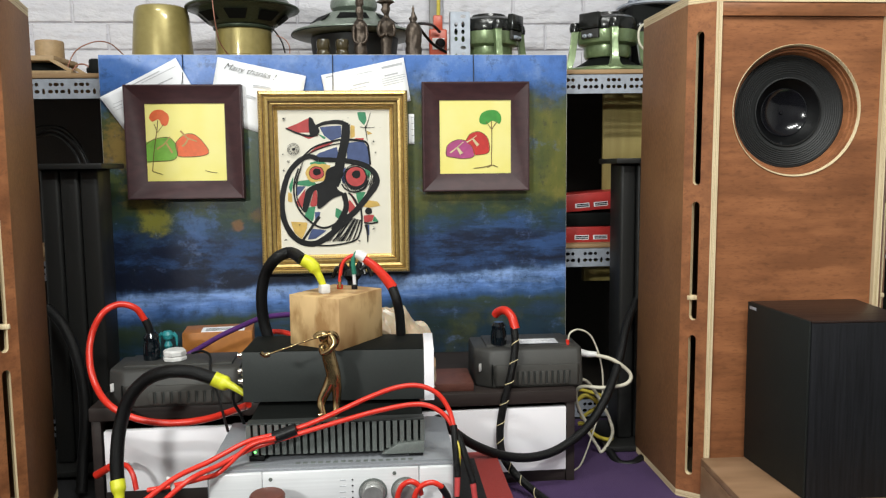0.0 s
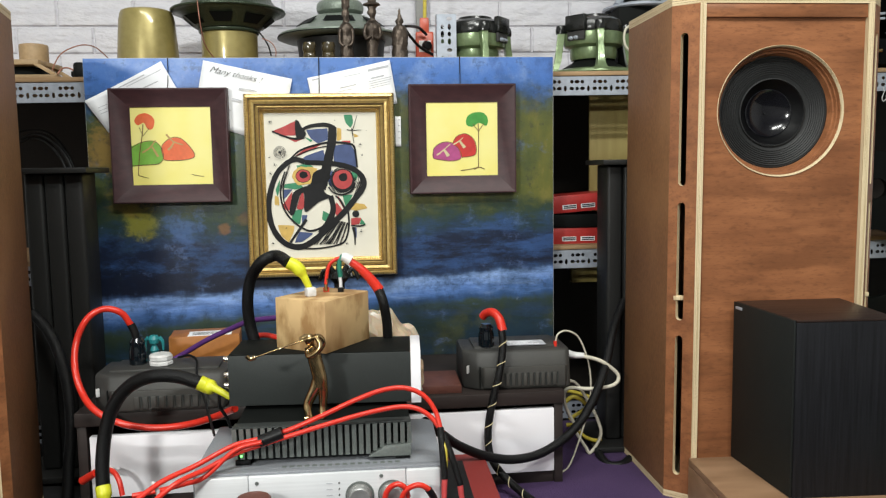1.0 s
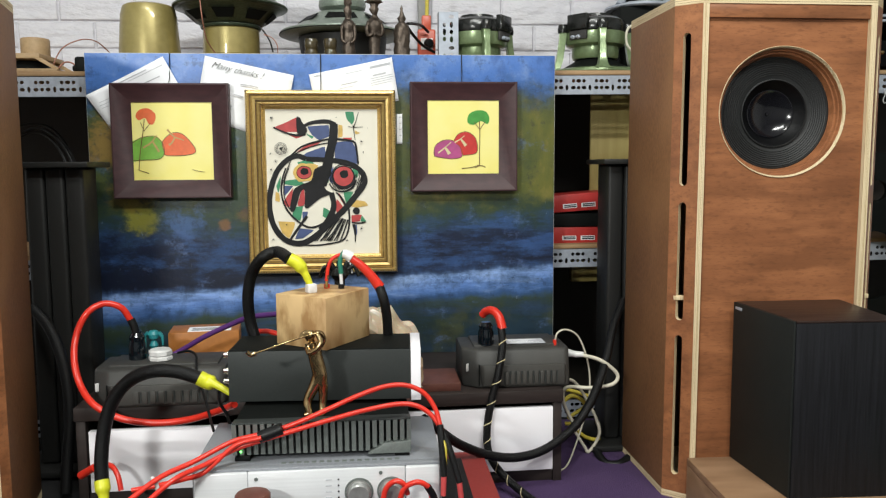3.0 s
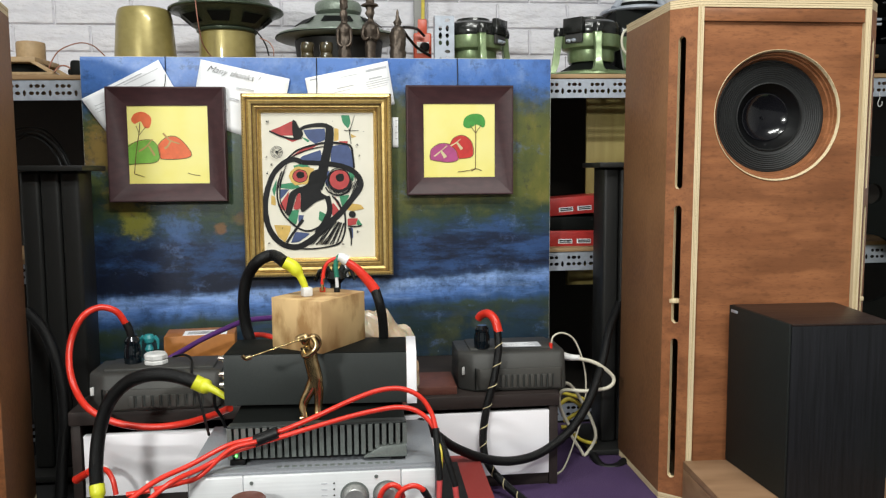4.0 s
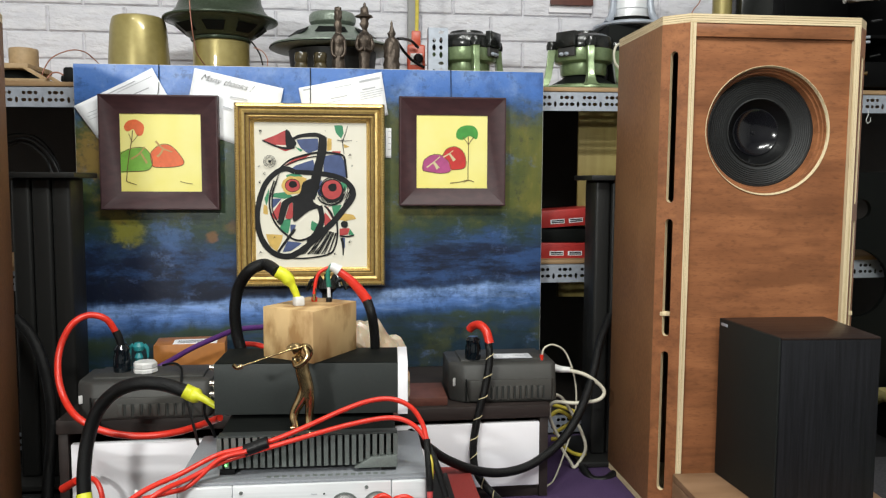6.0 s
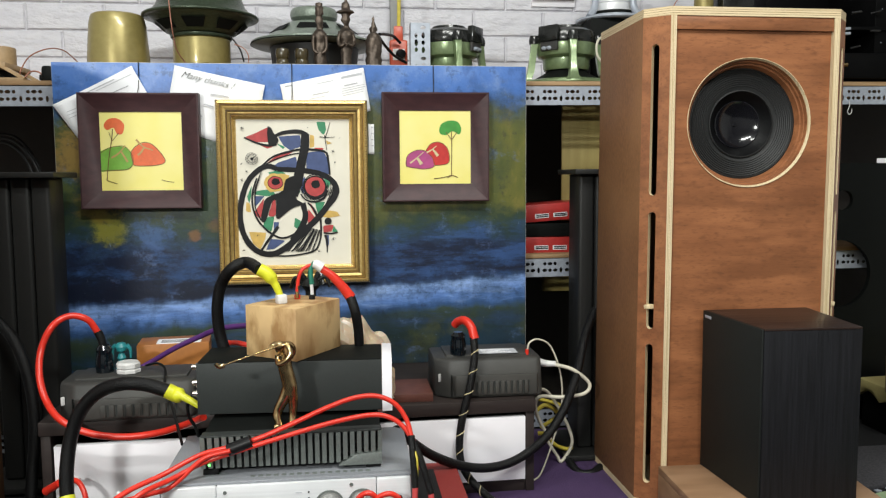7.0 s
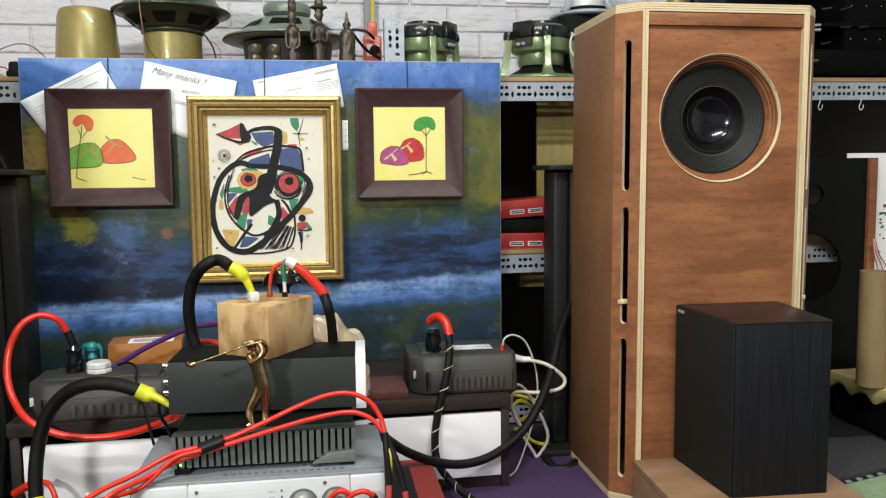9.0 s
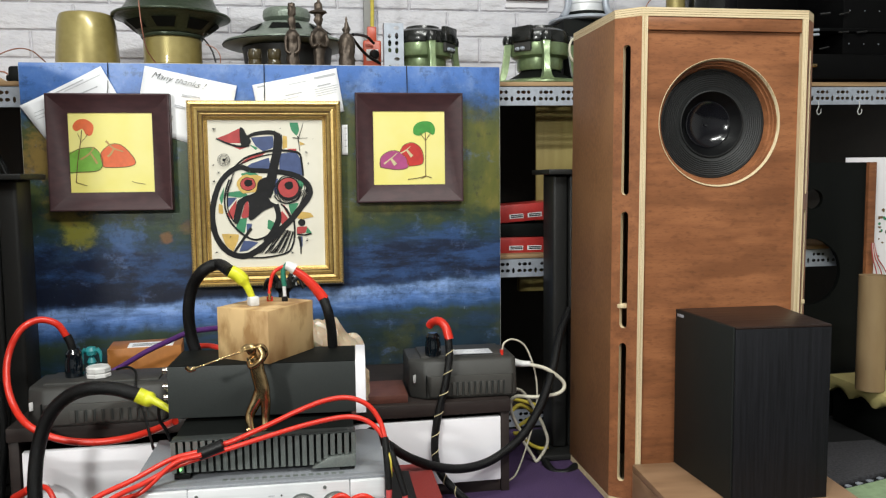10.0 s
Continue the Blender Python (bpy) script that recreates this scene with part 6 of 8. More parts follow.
tr = cable("mains_cable", [(-0.079, 1.680, 0.377), (-0.079, 1.660, 0.329), (-0.092, 1.640, 0.268), (-0.109, 1.635, 0.204), (-0.119, 1.630, 0.141), (-0.116, 1.620, 0.091), (-0.096, 1.600, 0.057), (-0.062, 1.560, 0.031), (-0.024, 1.500, 0.015)], 0.0088, BLACK_SLEEVE, "black cable with a gold tracer hanging from the power supply",
      ends=[("shrink_sleeve", [(-0.115, 1.730, 0.389), (-0.108, 1.720, 0.399), (-0.095, 1.700, 0.404), (-0.083, 1.685, 0.392), (-0.076, 1.675, 0.365)], 0.0095, 0.0105, RED_RUBBER, "red heat-shrink sleeve")])
TR = smooth_line([(-0.079, 1.680, 0.377), (-0.079, 1.660, 0.329), (-0.092, 1.640, 0.268), (-0.109, 1.635, 0.204), (-0.119, 1.630, 0.141), (-0.116, 1.620, 0.091), (-0.096, 1.600, 0.057), (-0.062, 1.560, 0.031), (-0.024, 1.500, 0.015)], 14)
for k in range(12, len(TR) - 4, 10):
    p, t = TR[k], (TR[k + 1] - TR[k - 1]).normalized()
    a = t.orthogonal().normalized()
    s = t.cross(a)
    front = Vector((0, -1, 0)) - t * t.dot(Vector((0, -1, 0)))
    front.normalize()
    s = t.cross(front)
    pts = [p + 0.0092 * (front * math.cos(w) + s * math.sin(w)) + t * (w * 0.006) for w in (-1.2, -0.7, -0.2, 0.3, 0.8, 1.2)]
    part("tracer", tube(pts, 0.0010, 6, 3), PAINT_PALE, tr, "gold tracer thread")
for pts in ([(-0.259, 1.200, 0.279), (-0.254, 1.190, 0.261), (-0.254, 1.190, 0.233)], [(-0.250, 1.200, 0.267), (-0.240, 1.190, 0.242), (-0.236, 1.186, 0.222)]):
    solid("tracer_thread", tube(pts, 0.0018, 6), YELLOW_CABLE, "gold tracer thread on the black sleeve", "thread")
cable("mains_cable", [(-1.166, 1.800, 0.419), (-1.125, 1.780, 0.380), (-1.094, 1.760, 0.321), (-1.073, 1.740, 0.246), (-1.065, 1.720, 0.161), (-1.067, 1.700, 0.089), (-1.067, 1.680, 0.014)], 0.0125, BLACK_SLEEVE, "thick black cable hanging behind the tall loudspeaker")
cable("purple_cable", [(-0.857, 1.800, 0.292), (-0.824, 1.800, 0.310), (-0.767, 1.780, 0.344), (-0.712, 1.760, 0.371), (-0.654, 1.720, 0.398), (-0.583, 1.660, 0.415)], 0.0062, PURPLE_CABLE, "purple cable crossing behind the preamplifier")
cable("red_lead", [(-0.613, 1.560, 0.397), (-0.592, 1.550, 0.398), (-0.568, 1.540, 0.393), (-0.547, 1.540, 0.380)], 0.0055, RED_RUBBER, "short red cable behind the pine block")
cable("thin_lead", [(-0.821, 1.730, 0.317), (-0.789, 1.700, 0.327), (-0.767, 1.670, 0.321), (-0.757, 1.620, 0.298), (-0.735, 1.580, 0.259), (-0.705, 1.500, 0.223), (-0.693, 1.460, 0.218)], 0.0028, BLACK_RUBBER, "thin black lead from the white plug")
cable("thin_lead", [(-0.662, 1.420, 0.325), (-0.671, 1.420, 0.312), (-0.675, 1.440, 0.281), (-0.665, 1.450, 0.255), (-0.660, 1.460, 0.229)], 0.0032, BLACK_RUBBER, "thin black lead behind the stack")
cable("cream_cable", [(0.100, 1.760, 0.282), (0.131, 1.740, 0.282), (0.174, 1.730, 0.270), (0.214, 1.730, 0.236), (0.203, 1.730, 0.211), (0.150, 1.740, 0.201), (0.099, 1.760, 0.198), (0.093, 1.780, 0.164), (0.114, 1.800, 0.114), (0.138, 1.800, 0.077)], 0.0046, CREAM_CABLE, "cream mains cable looping from the power supply",
      ends=[("plug", [(0.097, 1.760, 0.285), (0.113, 1.750, 0.283), (0.134, 1.740, 0.284)], 0.010, 0.0065, WHITE_PLASTIC, "white plug")])
cable("white_lead", [(0.058, 1.720, 0.324), (0.064, 1.720, 0.343), (0.088, 1.730, 0.348), (0.119, 1.740, 0.329), (0.143, 1.750, 0.277), (0.155, 1.760, 0.218), (0.154, 1.770, 0.151), (0.135, 1.780, 0.069), (0.098, 1.740, 0.013), (0.068, 1.700, 0.010)], 0.0022, CREAM_CABLE, "thin white lead falling to the floor",
      ends=[("plug", [(0.058, 1.720, 0.306), (0.057, 1.720, 0.327)], 0.004, 0.0045, RED_RUBBER, "small red plug")])
cable("cream_cable", [(0.112, 1.840, 0.197), (0.137, 1.840, 0.189), (0.164, 1.840, 0.152), (0.195, 1.840, 0.092), (0.204, 1.840, 0.047), (0.172, 1.820, 0.011), (0.162, 1.830, 0.022), (0.139, 1.850, 0.060)], 0.0042, CREAM_CABLE, "cream lead tangled beside the bench")
cable("yellow_cable", [(0.113, 1.860, 0.132), (0.140, 1.860, 0.147), (0.173, 1.860, 0.119), (0.150, 1.860, 0.077), (0.122, 1.870, 0.069)], 0.0055, YELLOW_CABLE, "yellow cable tangled beside the bench")
cable("yellow_cable", [(0.131, 1.880, 0.081), (0.176, 1.880, 0.110), (0.197, 1.890, 0.129), (0.166, 1.900, 0.142), (0.127, 1.900, 0.153)], 0.005, YELLOW_CABLE, "yellow cable tangled beside the bench")
cable("yellow_cable", [(0.144, 1.870, 0.068), (0.165, 1.860, 0.041), (0.195, 1.860, 0.028), (0.212, 1.860, 0.031)], 0.005, YELLOW_CABLE, "yellow cable lying beside the bench")
cable("floor_cable", [(0.186, 1.800, 0.017), (0.198, 1.760, 0.002), (0.229, 1.750, 0.002), (0.259, 1.770, 0.009)], 0.010, BLACK_RUBBER, "black cable lying on the floor by the stand")
cable("red_lead", [(-0.994, 1.595, 0.094), (-0.964, 1.580, 0.111), (-0.930, 1.565, 0.117), (-0.911, 1.550, 0.101), (-0.902, 1.540, 0.071)], 0.0055, RED_RUBBER, "red lead by the drawer front",
      ends=[("shrink_sleeve", [(-1.003, 1.600, 0.084), (-0.968, 1.580, 0.108)], 0.009, 0.008, RED_RUBBER, "red sleeve"), ("joint", [(-0.942, 1.585, 0.113), (-0.929, 1.578, 0.110)], 0.008, 0.007, WHITE_PLASTIC, "pale glued joint")])


# ---- power supplies on the bench ----
def ups(x0, x1, y0, y1, z0, h, pitch, label):
    u = thing("power_supply", ((x0 + x1) / 2, (y0 + y1) / 2, z0), label, "power supply", "uninterruptible power supplies")
    cx_ = 0.036
    body = prism([(x0, y0 + 0.030), (x0 + cx_, y0), (x1 - 0.010, y0), (x1, y0 + 0.014), (x1, y1), (x0, y1)], z0, z0 + h, 0.007)
    for v in body.verts:
        if v.co.z > z0 + h * 0.6:
            v.co.y += 0.022 * (v.co.z - z0 - h * 0.6) / (h * 0.4) * (y1 - v.co.y) / (y1 - y0)
    part("body", body, UPS_GREY, u)
    part("front_cover", prism([(x0 + cx_ + 0.012, y0 - 0.0045), (x1 - 0.018, y0 - 0.0045), (x1 - 0.012, y0 + 0.004), (x0 + cx_ + 0.004, y0 + 0.004)], z0 + 0.006, z0 + h * 0.62, 0.002), UPS_GREY, u, "raised front cover")
    part("cover_seam", box(x0 + cx_ + 0.0005, x0 + cx_ + 0.003, y0 - 0.0012, y0 + 0.004, z0 + 0.006, z0 + h * 0.64, 0), BLACK_MATT, u)
    part("top_deck", box(x0 + 0.03, x1 - 0.02, y0 + 0.045, y1 - 0.01, z0 + h - 0.004, z0 + h + 0.005, 0.003), UPS_GREY, u)
    n = int((x1 - x0 - cx_ - 0.075) / pitch)
    for k in range(n):
        x = x1 - 0.034 - (k + 1) * pitch
        part("vent_rib", prism([(x, y0 - 0.0085), (x + pitch * 0.62, y0 - 0.0085), (x + pitch * 0.74, y0 - 0.004), (x, y0 - 0.004)], z0 + 0.010, z0 + h * 0.46, 0.0012), UPS_GREY, u)
        part("vent_slot", box(x + pitch * 0.78, x + pitch * 0.96, y0 - 0.0052, y0 - 0.004, z0 + 0.012, z0 + h * 0.46, 0), DARK_BOX, u)
    part("switch", turned(box(-0.0015, 0.0015, -0.004, 0.004, 0, 0.018, 0.0005), pose(x0 + 0.012, y0 + 0.0205, z0 + h * 0.42, 0, 0, -40)), WHITE_PLASTIC, u)
    return u


ru = ups(-0.168, 0.087, 1.672, 1.84, 0.2262, 0.088, 0.0138, "dark grey uninterruptible power supply lying on the bench")
part("rating_label", box(-0.058, 0.034, 1.715, 1.765, 0.3205, 0.3213, 0), GREY_INK, ru, "worn grey rating label")
for k in range(5):
    part("printed_line", box(-0.050, 0.020 - 0.012 * (k % 3), 1.722 + 0.008 * k, 1.725 + 0.008 * k, 0.3214, 0.3217, 0), PAPER, ru)
lu = ups(-0.985, -0.700, 1.672, 1.83, 0.2262, 0.079, 0.0175, "dark grey uninterruptible power supply with plugs, lying on the bench")
lu.matrix_world = Matrix.Translation((0.004, -0.036, 0)) @ SWING @ lu.matrix_world


def plug_body(px, label, r, h, material):
    p = thing("mains_plug", px, label, "plug")
    part("body", lathe([(0, 0), (r, 0), (r * 1.05, h * 0.2), (r, h * 0.55), (r * 0.85, h * 0.7), (r * 0.95, h * 0.85), (r * 0.6, h), (0, h)], px, 24), material, p)
    return p


NAVY_CLEAR = mat("dark_translucent_plastic", (0.003, 0.006, 0.009), 0.12, scale=40, coat=0.3)
plug_body((-0.905, 1.71, 0.309), "dark translucent mains plug standing in the power supply", 0.0185, 0.062, NAVY_CLEAR)
plug_body((-0.107, 1.73, 0.318), "dark translucent mains plug standing in the power supply", 0.0185, 0.054, NAVY_CLEAR)
wp = (-0.851, 1.695, 0.309)
wplug = thing("mains_plug", wp, "white round-edged mains plug lying in the power supply", "plug")
part("body", join(lathe([(0, 0), (0.022, 0), (0.0265, 0.003), (0.0265, 0.009), (0.023, 0.012), (0.026, 0.014), (0.026, 0.022), (0.022, 0.026), (0, 0.026)], wp, 8)), WHITE_PLASTIC, wplug)
fig = thing("figurine", (-0.875, 1.735, 0.309), "tiny teal plastic figurine on the power supply", "figurine")
fx = -0.875
part("body", join(lathe([(0, 0), (0.014, 0), (0.014, 0.003), (0.005, 0.004), (0.006, 0.018), (0.010, 0.026), (0.006, 0.036), (0.004, 0.038), (0.011, 0.043), (0.013, 0.052), (0.009, 0.060), (0, 0.062)], (fx, 1.735, 0.309), 16),
     tube([(fx - 0.011, 1.735, 0.3635), (fx - 0.019, 1.735, 0.3545), (fx - 0.019, 1.735, 0.3295)], 0.006, 8, 4, 0.002), tube([(fx + 0.011, 1.735, 0.3635), (fx + 0.019, 1.735, 0.3545), (fx + 0.02, 1.735, 0.3345)], 0.006, 8, 4, 0.002)), TEAL, fig)
ob = thing("orange_carton", (-0.80, 1.93, 0.2262), "orange cardboard box with a white label standing on the bench", "carton")
bm = turned(box(-0.085, 0.085, -0.05, 0.05, 0.0, 0.108, 0.002), pose(-0.798, 1.93, 0.2262, 0, 0, 6))
part("body", bm, ORANGE_BOX, ob)
lb = turned(box(-0.04, 0.065, -0.045, 0.01, 0.108, 0.1092, 0), pose(-0.798, 1.93, 0.2262, 0, 0, 6))
part("paper_label", lb, PAPER, ob, "white paper label")
for k in range(3):
    part("printed_line", turned(box(-0.03, 0.05 - 0.01 * k, -0.036 + 0.012 * k, -0.032 + 0.012 * k, 0.1092, 0.1096, 0), pose(-0.798, 1.93, 0.2262, 0, 0, 6)), INK, ob)
solid("brown_wooden_box", box(-0.31, -0.175, 1.66, 1.80, 0.2262, 0.2445, 0.001), MAROON, "flat reddish-brown wooden box on the bench", "box")

orn = join(*[tube([(-0.446, 1.660, 0.484), (-0.446 + 0.03 * math.cos(a), 1.66 + 0.012 * math.sin(2 * a), 0.498 + 0.018 + 0.016 * math.sin(a)), (-0.446 + 0.044 * math.cos(a), 1.66, 0.498 - 0.004 + 0.010 * math.sin(a))], 0.007, 8, 5, 0.004) for a in (0.2, 0.9, 1.6, 2.3, 3.0)], lathe([(0, 0), (0.03, 0), (0.034, 0.006), (0.012, 0.014), (0.012, 0.262), (0.024, 0.275), (0.018, 0.29), (0, 0.292)], (-0.446, 1.66, 0.2265), 20))
solid("black_ornament", orn, BLACK_GLOSS, "glossy black curled ornament behind the pine block", "ornament")
# quartz lump behind the stack
q = bmesh.new()
bmesh.ops.create_icosphere(q, subdivisions=4, radius=1.0)
cx = (-0.322, 1.600, 0.383)
for v in q.verts:
    d = v.co.copy()
    f = 1 + 0.30 * noise.noise(d * 1.7) + 0.14 * abs(noise.noise(d * 4.0 + Vector((3, 1, 2))))
    cell = noise.cell_vector(d * 2.6)
    f += 0.10 * (cell.x - 0.5)
    v.co = Vector((d.x * 0.066 * f, d.y * 0.05 * f, max(d.z * 0.088 * f + 0.075 - 0.055 * d.x, 0.0)))
bmesh.ops.translate(q, verts=q.verts[:], vec=(cx[0] - 0.004, 1.62, 0.2535))
solid("quartz_rock", q, QUARTZ, "pale beige quartz crystal cluster on a dark base", "rock", smooth=14)
solid("rock_base", lathe([(0, 0), (0.045, 0), (0.05, 0.006), (0.046, 0.014), (0.05, 0.022), (0.04, 0.027), (0, 0.027)], (cx[0] - 0.004, 1.62, 0.2265), 24), MAROON, "dark carved wooden base", "base")


# ---- bronze golfer on the amplifier ----
def golfer():
    bm = tube([(-0.488, 1.272, 0.304), (-0.492, 1.276, 0.318), (-0.490, 1.280, 0.331), (-0.480, 1.280, 0.351), (-0.472, 1.280, 0.370)], 0.0058, 10, 6, 0.0112)
    bm = join(bm, tube([(-0.466, 1.272, 0.304), (-0.465, 1.278, 0.321), (-0.464, 1.280, 0.341), (-0.465, 1.280, 0.357), (-0.470, 1.280, 0.372)], 0.0058, 10, 6, 0.0112))
    bm = join(bm, tube([(-0.497, 1.268, 0.304), (-0.489, 1.270, 0.305), (-0.482, 1.274, 0.302)], 0.004, 8, 4, 0.0035), tube([(-0.474, 1.266, 0.304), (-0.467, 1.270, 0.303), (-0.463, 1.275, 0.303)], 0.004, 8, 4, 0.004))
    bm = join(bm, tube([(-0.469, 1.280, 0.359), (-0.469, 1.280, 0.372), (-0.472, 1.280, 0.388), (-0.476, 1.280, 0.405), (-0.478, 1.280, 0.420), (-0.481, 1.280, 0.430)], 0.0135, 14, 6, 0.0125))
    bm = join(bm, tube([(-0.490, 1.276, 0.422), (-0.481, 1.280, 0.425), (-0.469, 1.284, 0.426)], 0.0085, 12, 5, 0.008))
    bm = join(bm, tube([(-0.481, 1.280, 0.428), (-0.482, 1.279, 0.435), (-0.483, 1.278, 0.439)], 0.0055, 10, 4), lathe([(0, -0.011), (0.006, -0.009), (0.0088, -0.003), (0.0092, 0.003), (0.007, 0.009), (0, 0.0115)], (-0.485, 1.277, 0.444), 16))
    bm = join(bm, tube([(-0.490, 1.270, 0.450), (-0.497, 1.264, 0.448), (-0.498, 1.262, 0.448)], 0.006, 8, 3, 0.004))
    bm = join(bm, tube([(-0.468, 1.284, 0.424), (-0.462, 1.280, 0.436), (-0.466, 1.276, 0.448), (-0.475, 1.272, 0.450)], 0.0058, 10, 5, 0.0045), tube([(-0.489, 1.275, 0.422), (-0.485, 1.266, 0.416), (-0.473, 1.260, 0.423), (-0.465, 1.262, 0.436), (-0.471, 1.266, 0.449)], 0.0055, 10, 5, 0.0045))
    bm = join(bm, tube([(-0.469, 1.268, 0.451), (-0.494, 1.262, 0.446), (-0.538, 1.255, 0.433), (-0.580, 1.250, 0.420)], 0.0014, 8, 4), tube([(-0.576, 1.251, 0.421), (-0.584, 1.248, 0.419), (-0.590, 1.246, 0.425)], 0.0045, 10, 4, 0.0032))
    return bm


solid("golfer_statuette", golfer(), BRASS, "polished bronze golfer statuette standing on the power amplifier", "statuette", smooth=60)


# ---- things along the top shelf ----
def sz(x):
    return 1.0035 + 0.0061 * (x + 0.1)


K = 0.001665   # metres to a unit of the sketch at the shelf's front
x, y = -0.986, 2.24
z = sz(x)
top = 1.193 - z
pot = thing("magnet_pot", (x, y, z), "olive-gold enamelled bell-shaped magnet pot on the shelf", "speaker part")
part("shell", lathe([(0, 0), (0.0815, 0), (0.0825, 0.004), (0.0830, 0.03), (0.0825, 0.07), (0.0800, 0.105), (0.0755, top - 0.030), (0.0715, top - 0.012), (0.0685, top - 0.005), (0.062, top - 0.0015), (0, top)], (x, y, z), 56), OLIVE_GOLD, pot)
part("rim", lathe([(0.0815, 0.0), (0.0845, 0.0), (0.0845, 0.009), (0.0815, 0.009)], (x, y, z), 56), BLACK_METAL, pot)
part("screw", lathe([(0, 0), (0.006, 0), (0.006, 0.006), (0, 0.007)], (x - 0.004, y, z + top - 0.001), 10), BLACK_METAL, pot)

# big green driver, face up on its gold pot
x, y = -0.765, 2.27
z = sz(x)
h1 = 1.133 - z
big = thing("loudspeaker_driver", (x, y, z), "large dark green loudspeaker driver face up on its gold magnet pot", "speaker driver")
part("magnet_pot", lathe([(0, 0), (0.077, 0), (0.079, 0.003), (0.079, h1 * 0.42), (0.0775, h1 * 0.425), (0.0775, h1 * 0.44), (0.079, h1 * 0.445), (0.079, h1 - 0.004), (0.076, h1), (0, h1)], (x, y, z), 56), OLIVE_GOLD, big, "brushed gold pot")
part("neck_ring", lathe([(0, h1), (0.083, h1), (0.085, h1 + 0.003), (0.085, h1 + 0.008), (0, h1 + 0.009)], (x, y, z), 48), HAMMER_GREEN, big)
basket = part("basket", lathe([(r, h1 + dz) for r, dz in ((0, 0.009), (0.082, 0.009), (0.090, 0.012), (0.135, 0.050), (0.146, 0.054), (0.150, 0.056), (0.150, 0.064), (0.140, 0.070), (0.124, 0.088), (0.115, 0.110), (0.110, 0.150), (0, 0.150))], (x, y, z), 56), HAMMER_GREEN, big, "dark green hammertone basket")
for k in range(8):
    a = math.radians(-90 + 45 * k)
    u, t = Vector((math.cos(a), math.sin(a), 0)), Vector((-math.sin(a), math.cos(a), 0))
    w = bmesh.new()
    q = [Vector((x, y, z + h1 + dz)) + u * (r + 0.0022) + t * s for r, dz, s in ((0.098, 0.0185, -0.022), (0.098, 0.0185, 0.022), (0.124, 0.0405, 0.032), (0.124, 0.0405, -0.032))]
    w.faces.new([w.verts.new(p) for p in q])
    e = bmesh.ops.extrude_face_region(w, geom=w.faces[:])
    bmesh.ops.translate(w, verts=[g for g in e["geom"] if isinstance(g, bmesh.types.BMVert)], vec=-u * 0.003)
    part("basket_window", w, BLACK_MATT, basket, "dark opening in the basket")
part("mounting_rim", lathe([(0.146, h1 + 0.0545), (0.158, h1 + 0.0560), (0.1605, h1 + 0.0585), (0.1605, h1 + 0.0620), (0.157, h1 + 0.0645), (0.146, h1 + 0.0665)], (x, y, z), 56), HAMMER_GREEN, big)

# grey-green driver, face down
x, y = -0.452, 2.42
z = sz(x)
zt = lambda py: 1.296 - (1.296 - 1.124) * py / 100 - z
grey = thing("loudspeaker_driver", (x, y, z), "grey-green loudspeaker driver face down with round magnet hub", "speaker driver")
part("ring_stand", lathe([(0.09, 0), (0.12, 0), (0.135, zt(95)), (0.09, zt(93))], (x, y, z), 48), BLACK_METAL, grey)
part("mounting_rim", lathe([(0.10, zt(92)), (0.186, zt(92)), (0.191, zt(90)), (0.192, zt(88)), (0.191, zt(86)), (0.186, zt(84)), (0.10, zt(82))], (x, y, z), 64), PEWTER_GREEN, grey)
part("gasket", lathe([(0.18, zt(90)), (0.1932, zt(90)), (0.1932, zt(88.6)), (0.18, zt(88.6))], (x, y, z), 64), BLACK_MATT, grey)
bk = part("basket", lathe([(0.17, zt(83)), (0.152, zt(78)), (0.122, zt(68)), (0.096, zt(56)), (0.084, zt(52)), (0.05, zt(50)), (0, zt(50))], (x, y, z), 56), PEWTER_GREEN, grey, "grey-green hammertone basket")
for k in range(6):
    a = math.radians(-90 + 60 * k)
    u, t = Vector((math.cos(a), math.sin(a), 0)), Vector((-math.sin(a), math.cos(a), 0))
    w = bmesh.new()
    q = [Vector((x, y, z)) + u * (r + 0.0025) + t * s + Vector((0, 0, dz)) for r, dz, s in ((0.126, zt(70), -0.048), (0.126, zt(70), 0.048), (0.100, zt(58), 0.038), (0.100, zt(58), -0.038))]
    w.faces.new([w.verts.new(p) for p in q])
    e = bmesh.ops.extrude_face_region(w, geom=w.faces[:])
    bmesh.ops.translate(w, verts=[g for g in e["geom"] if isinstance(g, bmesh.types.BMVert)], vec=-u * 0.003)
    part("basket_window", w, BLACK_MATT, bk, "dark opening in the basket")
part("magnet_hub", lathe([(0, zt(50)), (0.045, zt(50)), (0.06, zt(47)), (0.07, zt(43)), (0.0725, zt(37)), (0.071, zt(30)), (0.065, zt(26)), (0.055, zt(25)), (0, zt(25))], (x, y, z), 56), PEWTER_GREEN, grey, "rounded grey-green magnet hub")


def jar(at):
    j = thing("small_jar", at, "small ribbed amber-brown jar on the shelf", "jar", "small jars")
    pr = [(0, 0), (0.014, 0), (0.018, 0.006), (0.019, 0.016), (0.016, 0.026), (0.0185, 0.030), (0.0185, 0.036), (0.016, 0.039), (0.0185, 0.042), (0.019, 0.052), (0.017, 0.056), (0, 0.056)]
    part("body", lathe([(r, h * 1.62) for r, h in pr], at, 24), mat("amber_brown_glaze", (0.070, 0.053, 0.022), 0.2, col2=(0.030, 0.022, 0.010), scale=60, bump=0.2, coat=0.5), j)
    return j


jx = -0.531
j1 = jar((jx, 2.16, sz(jx)))
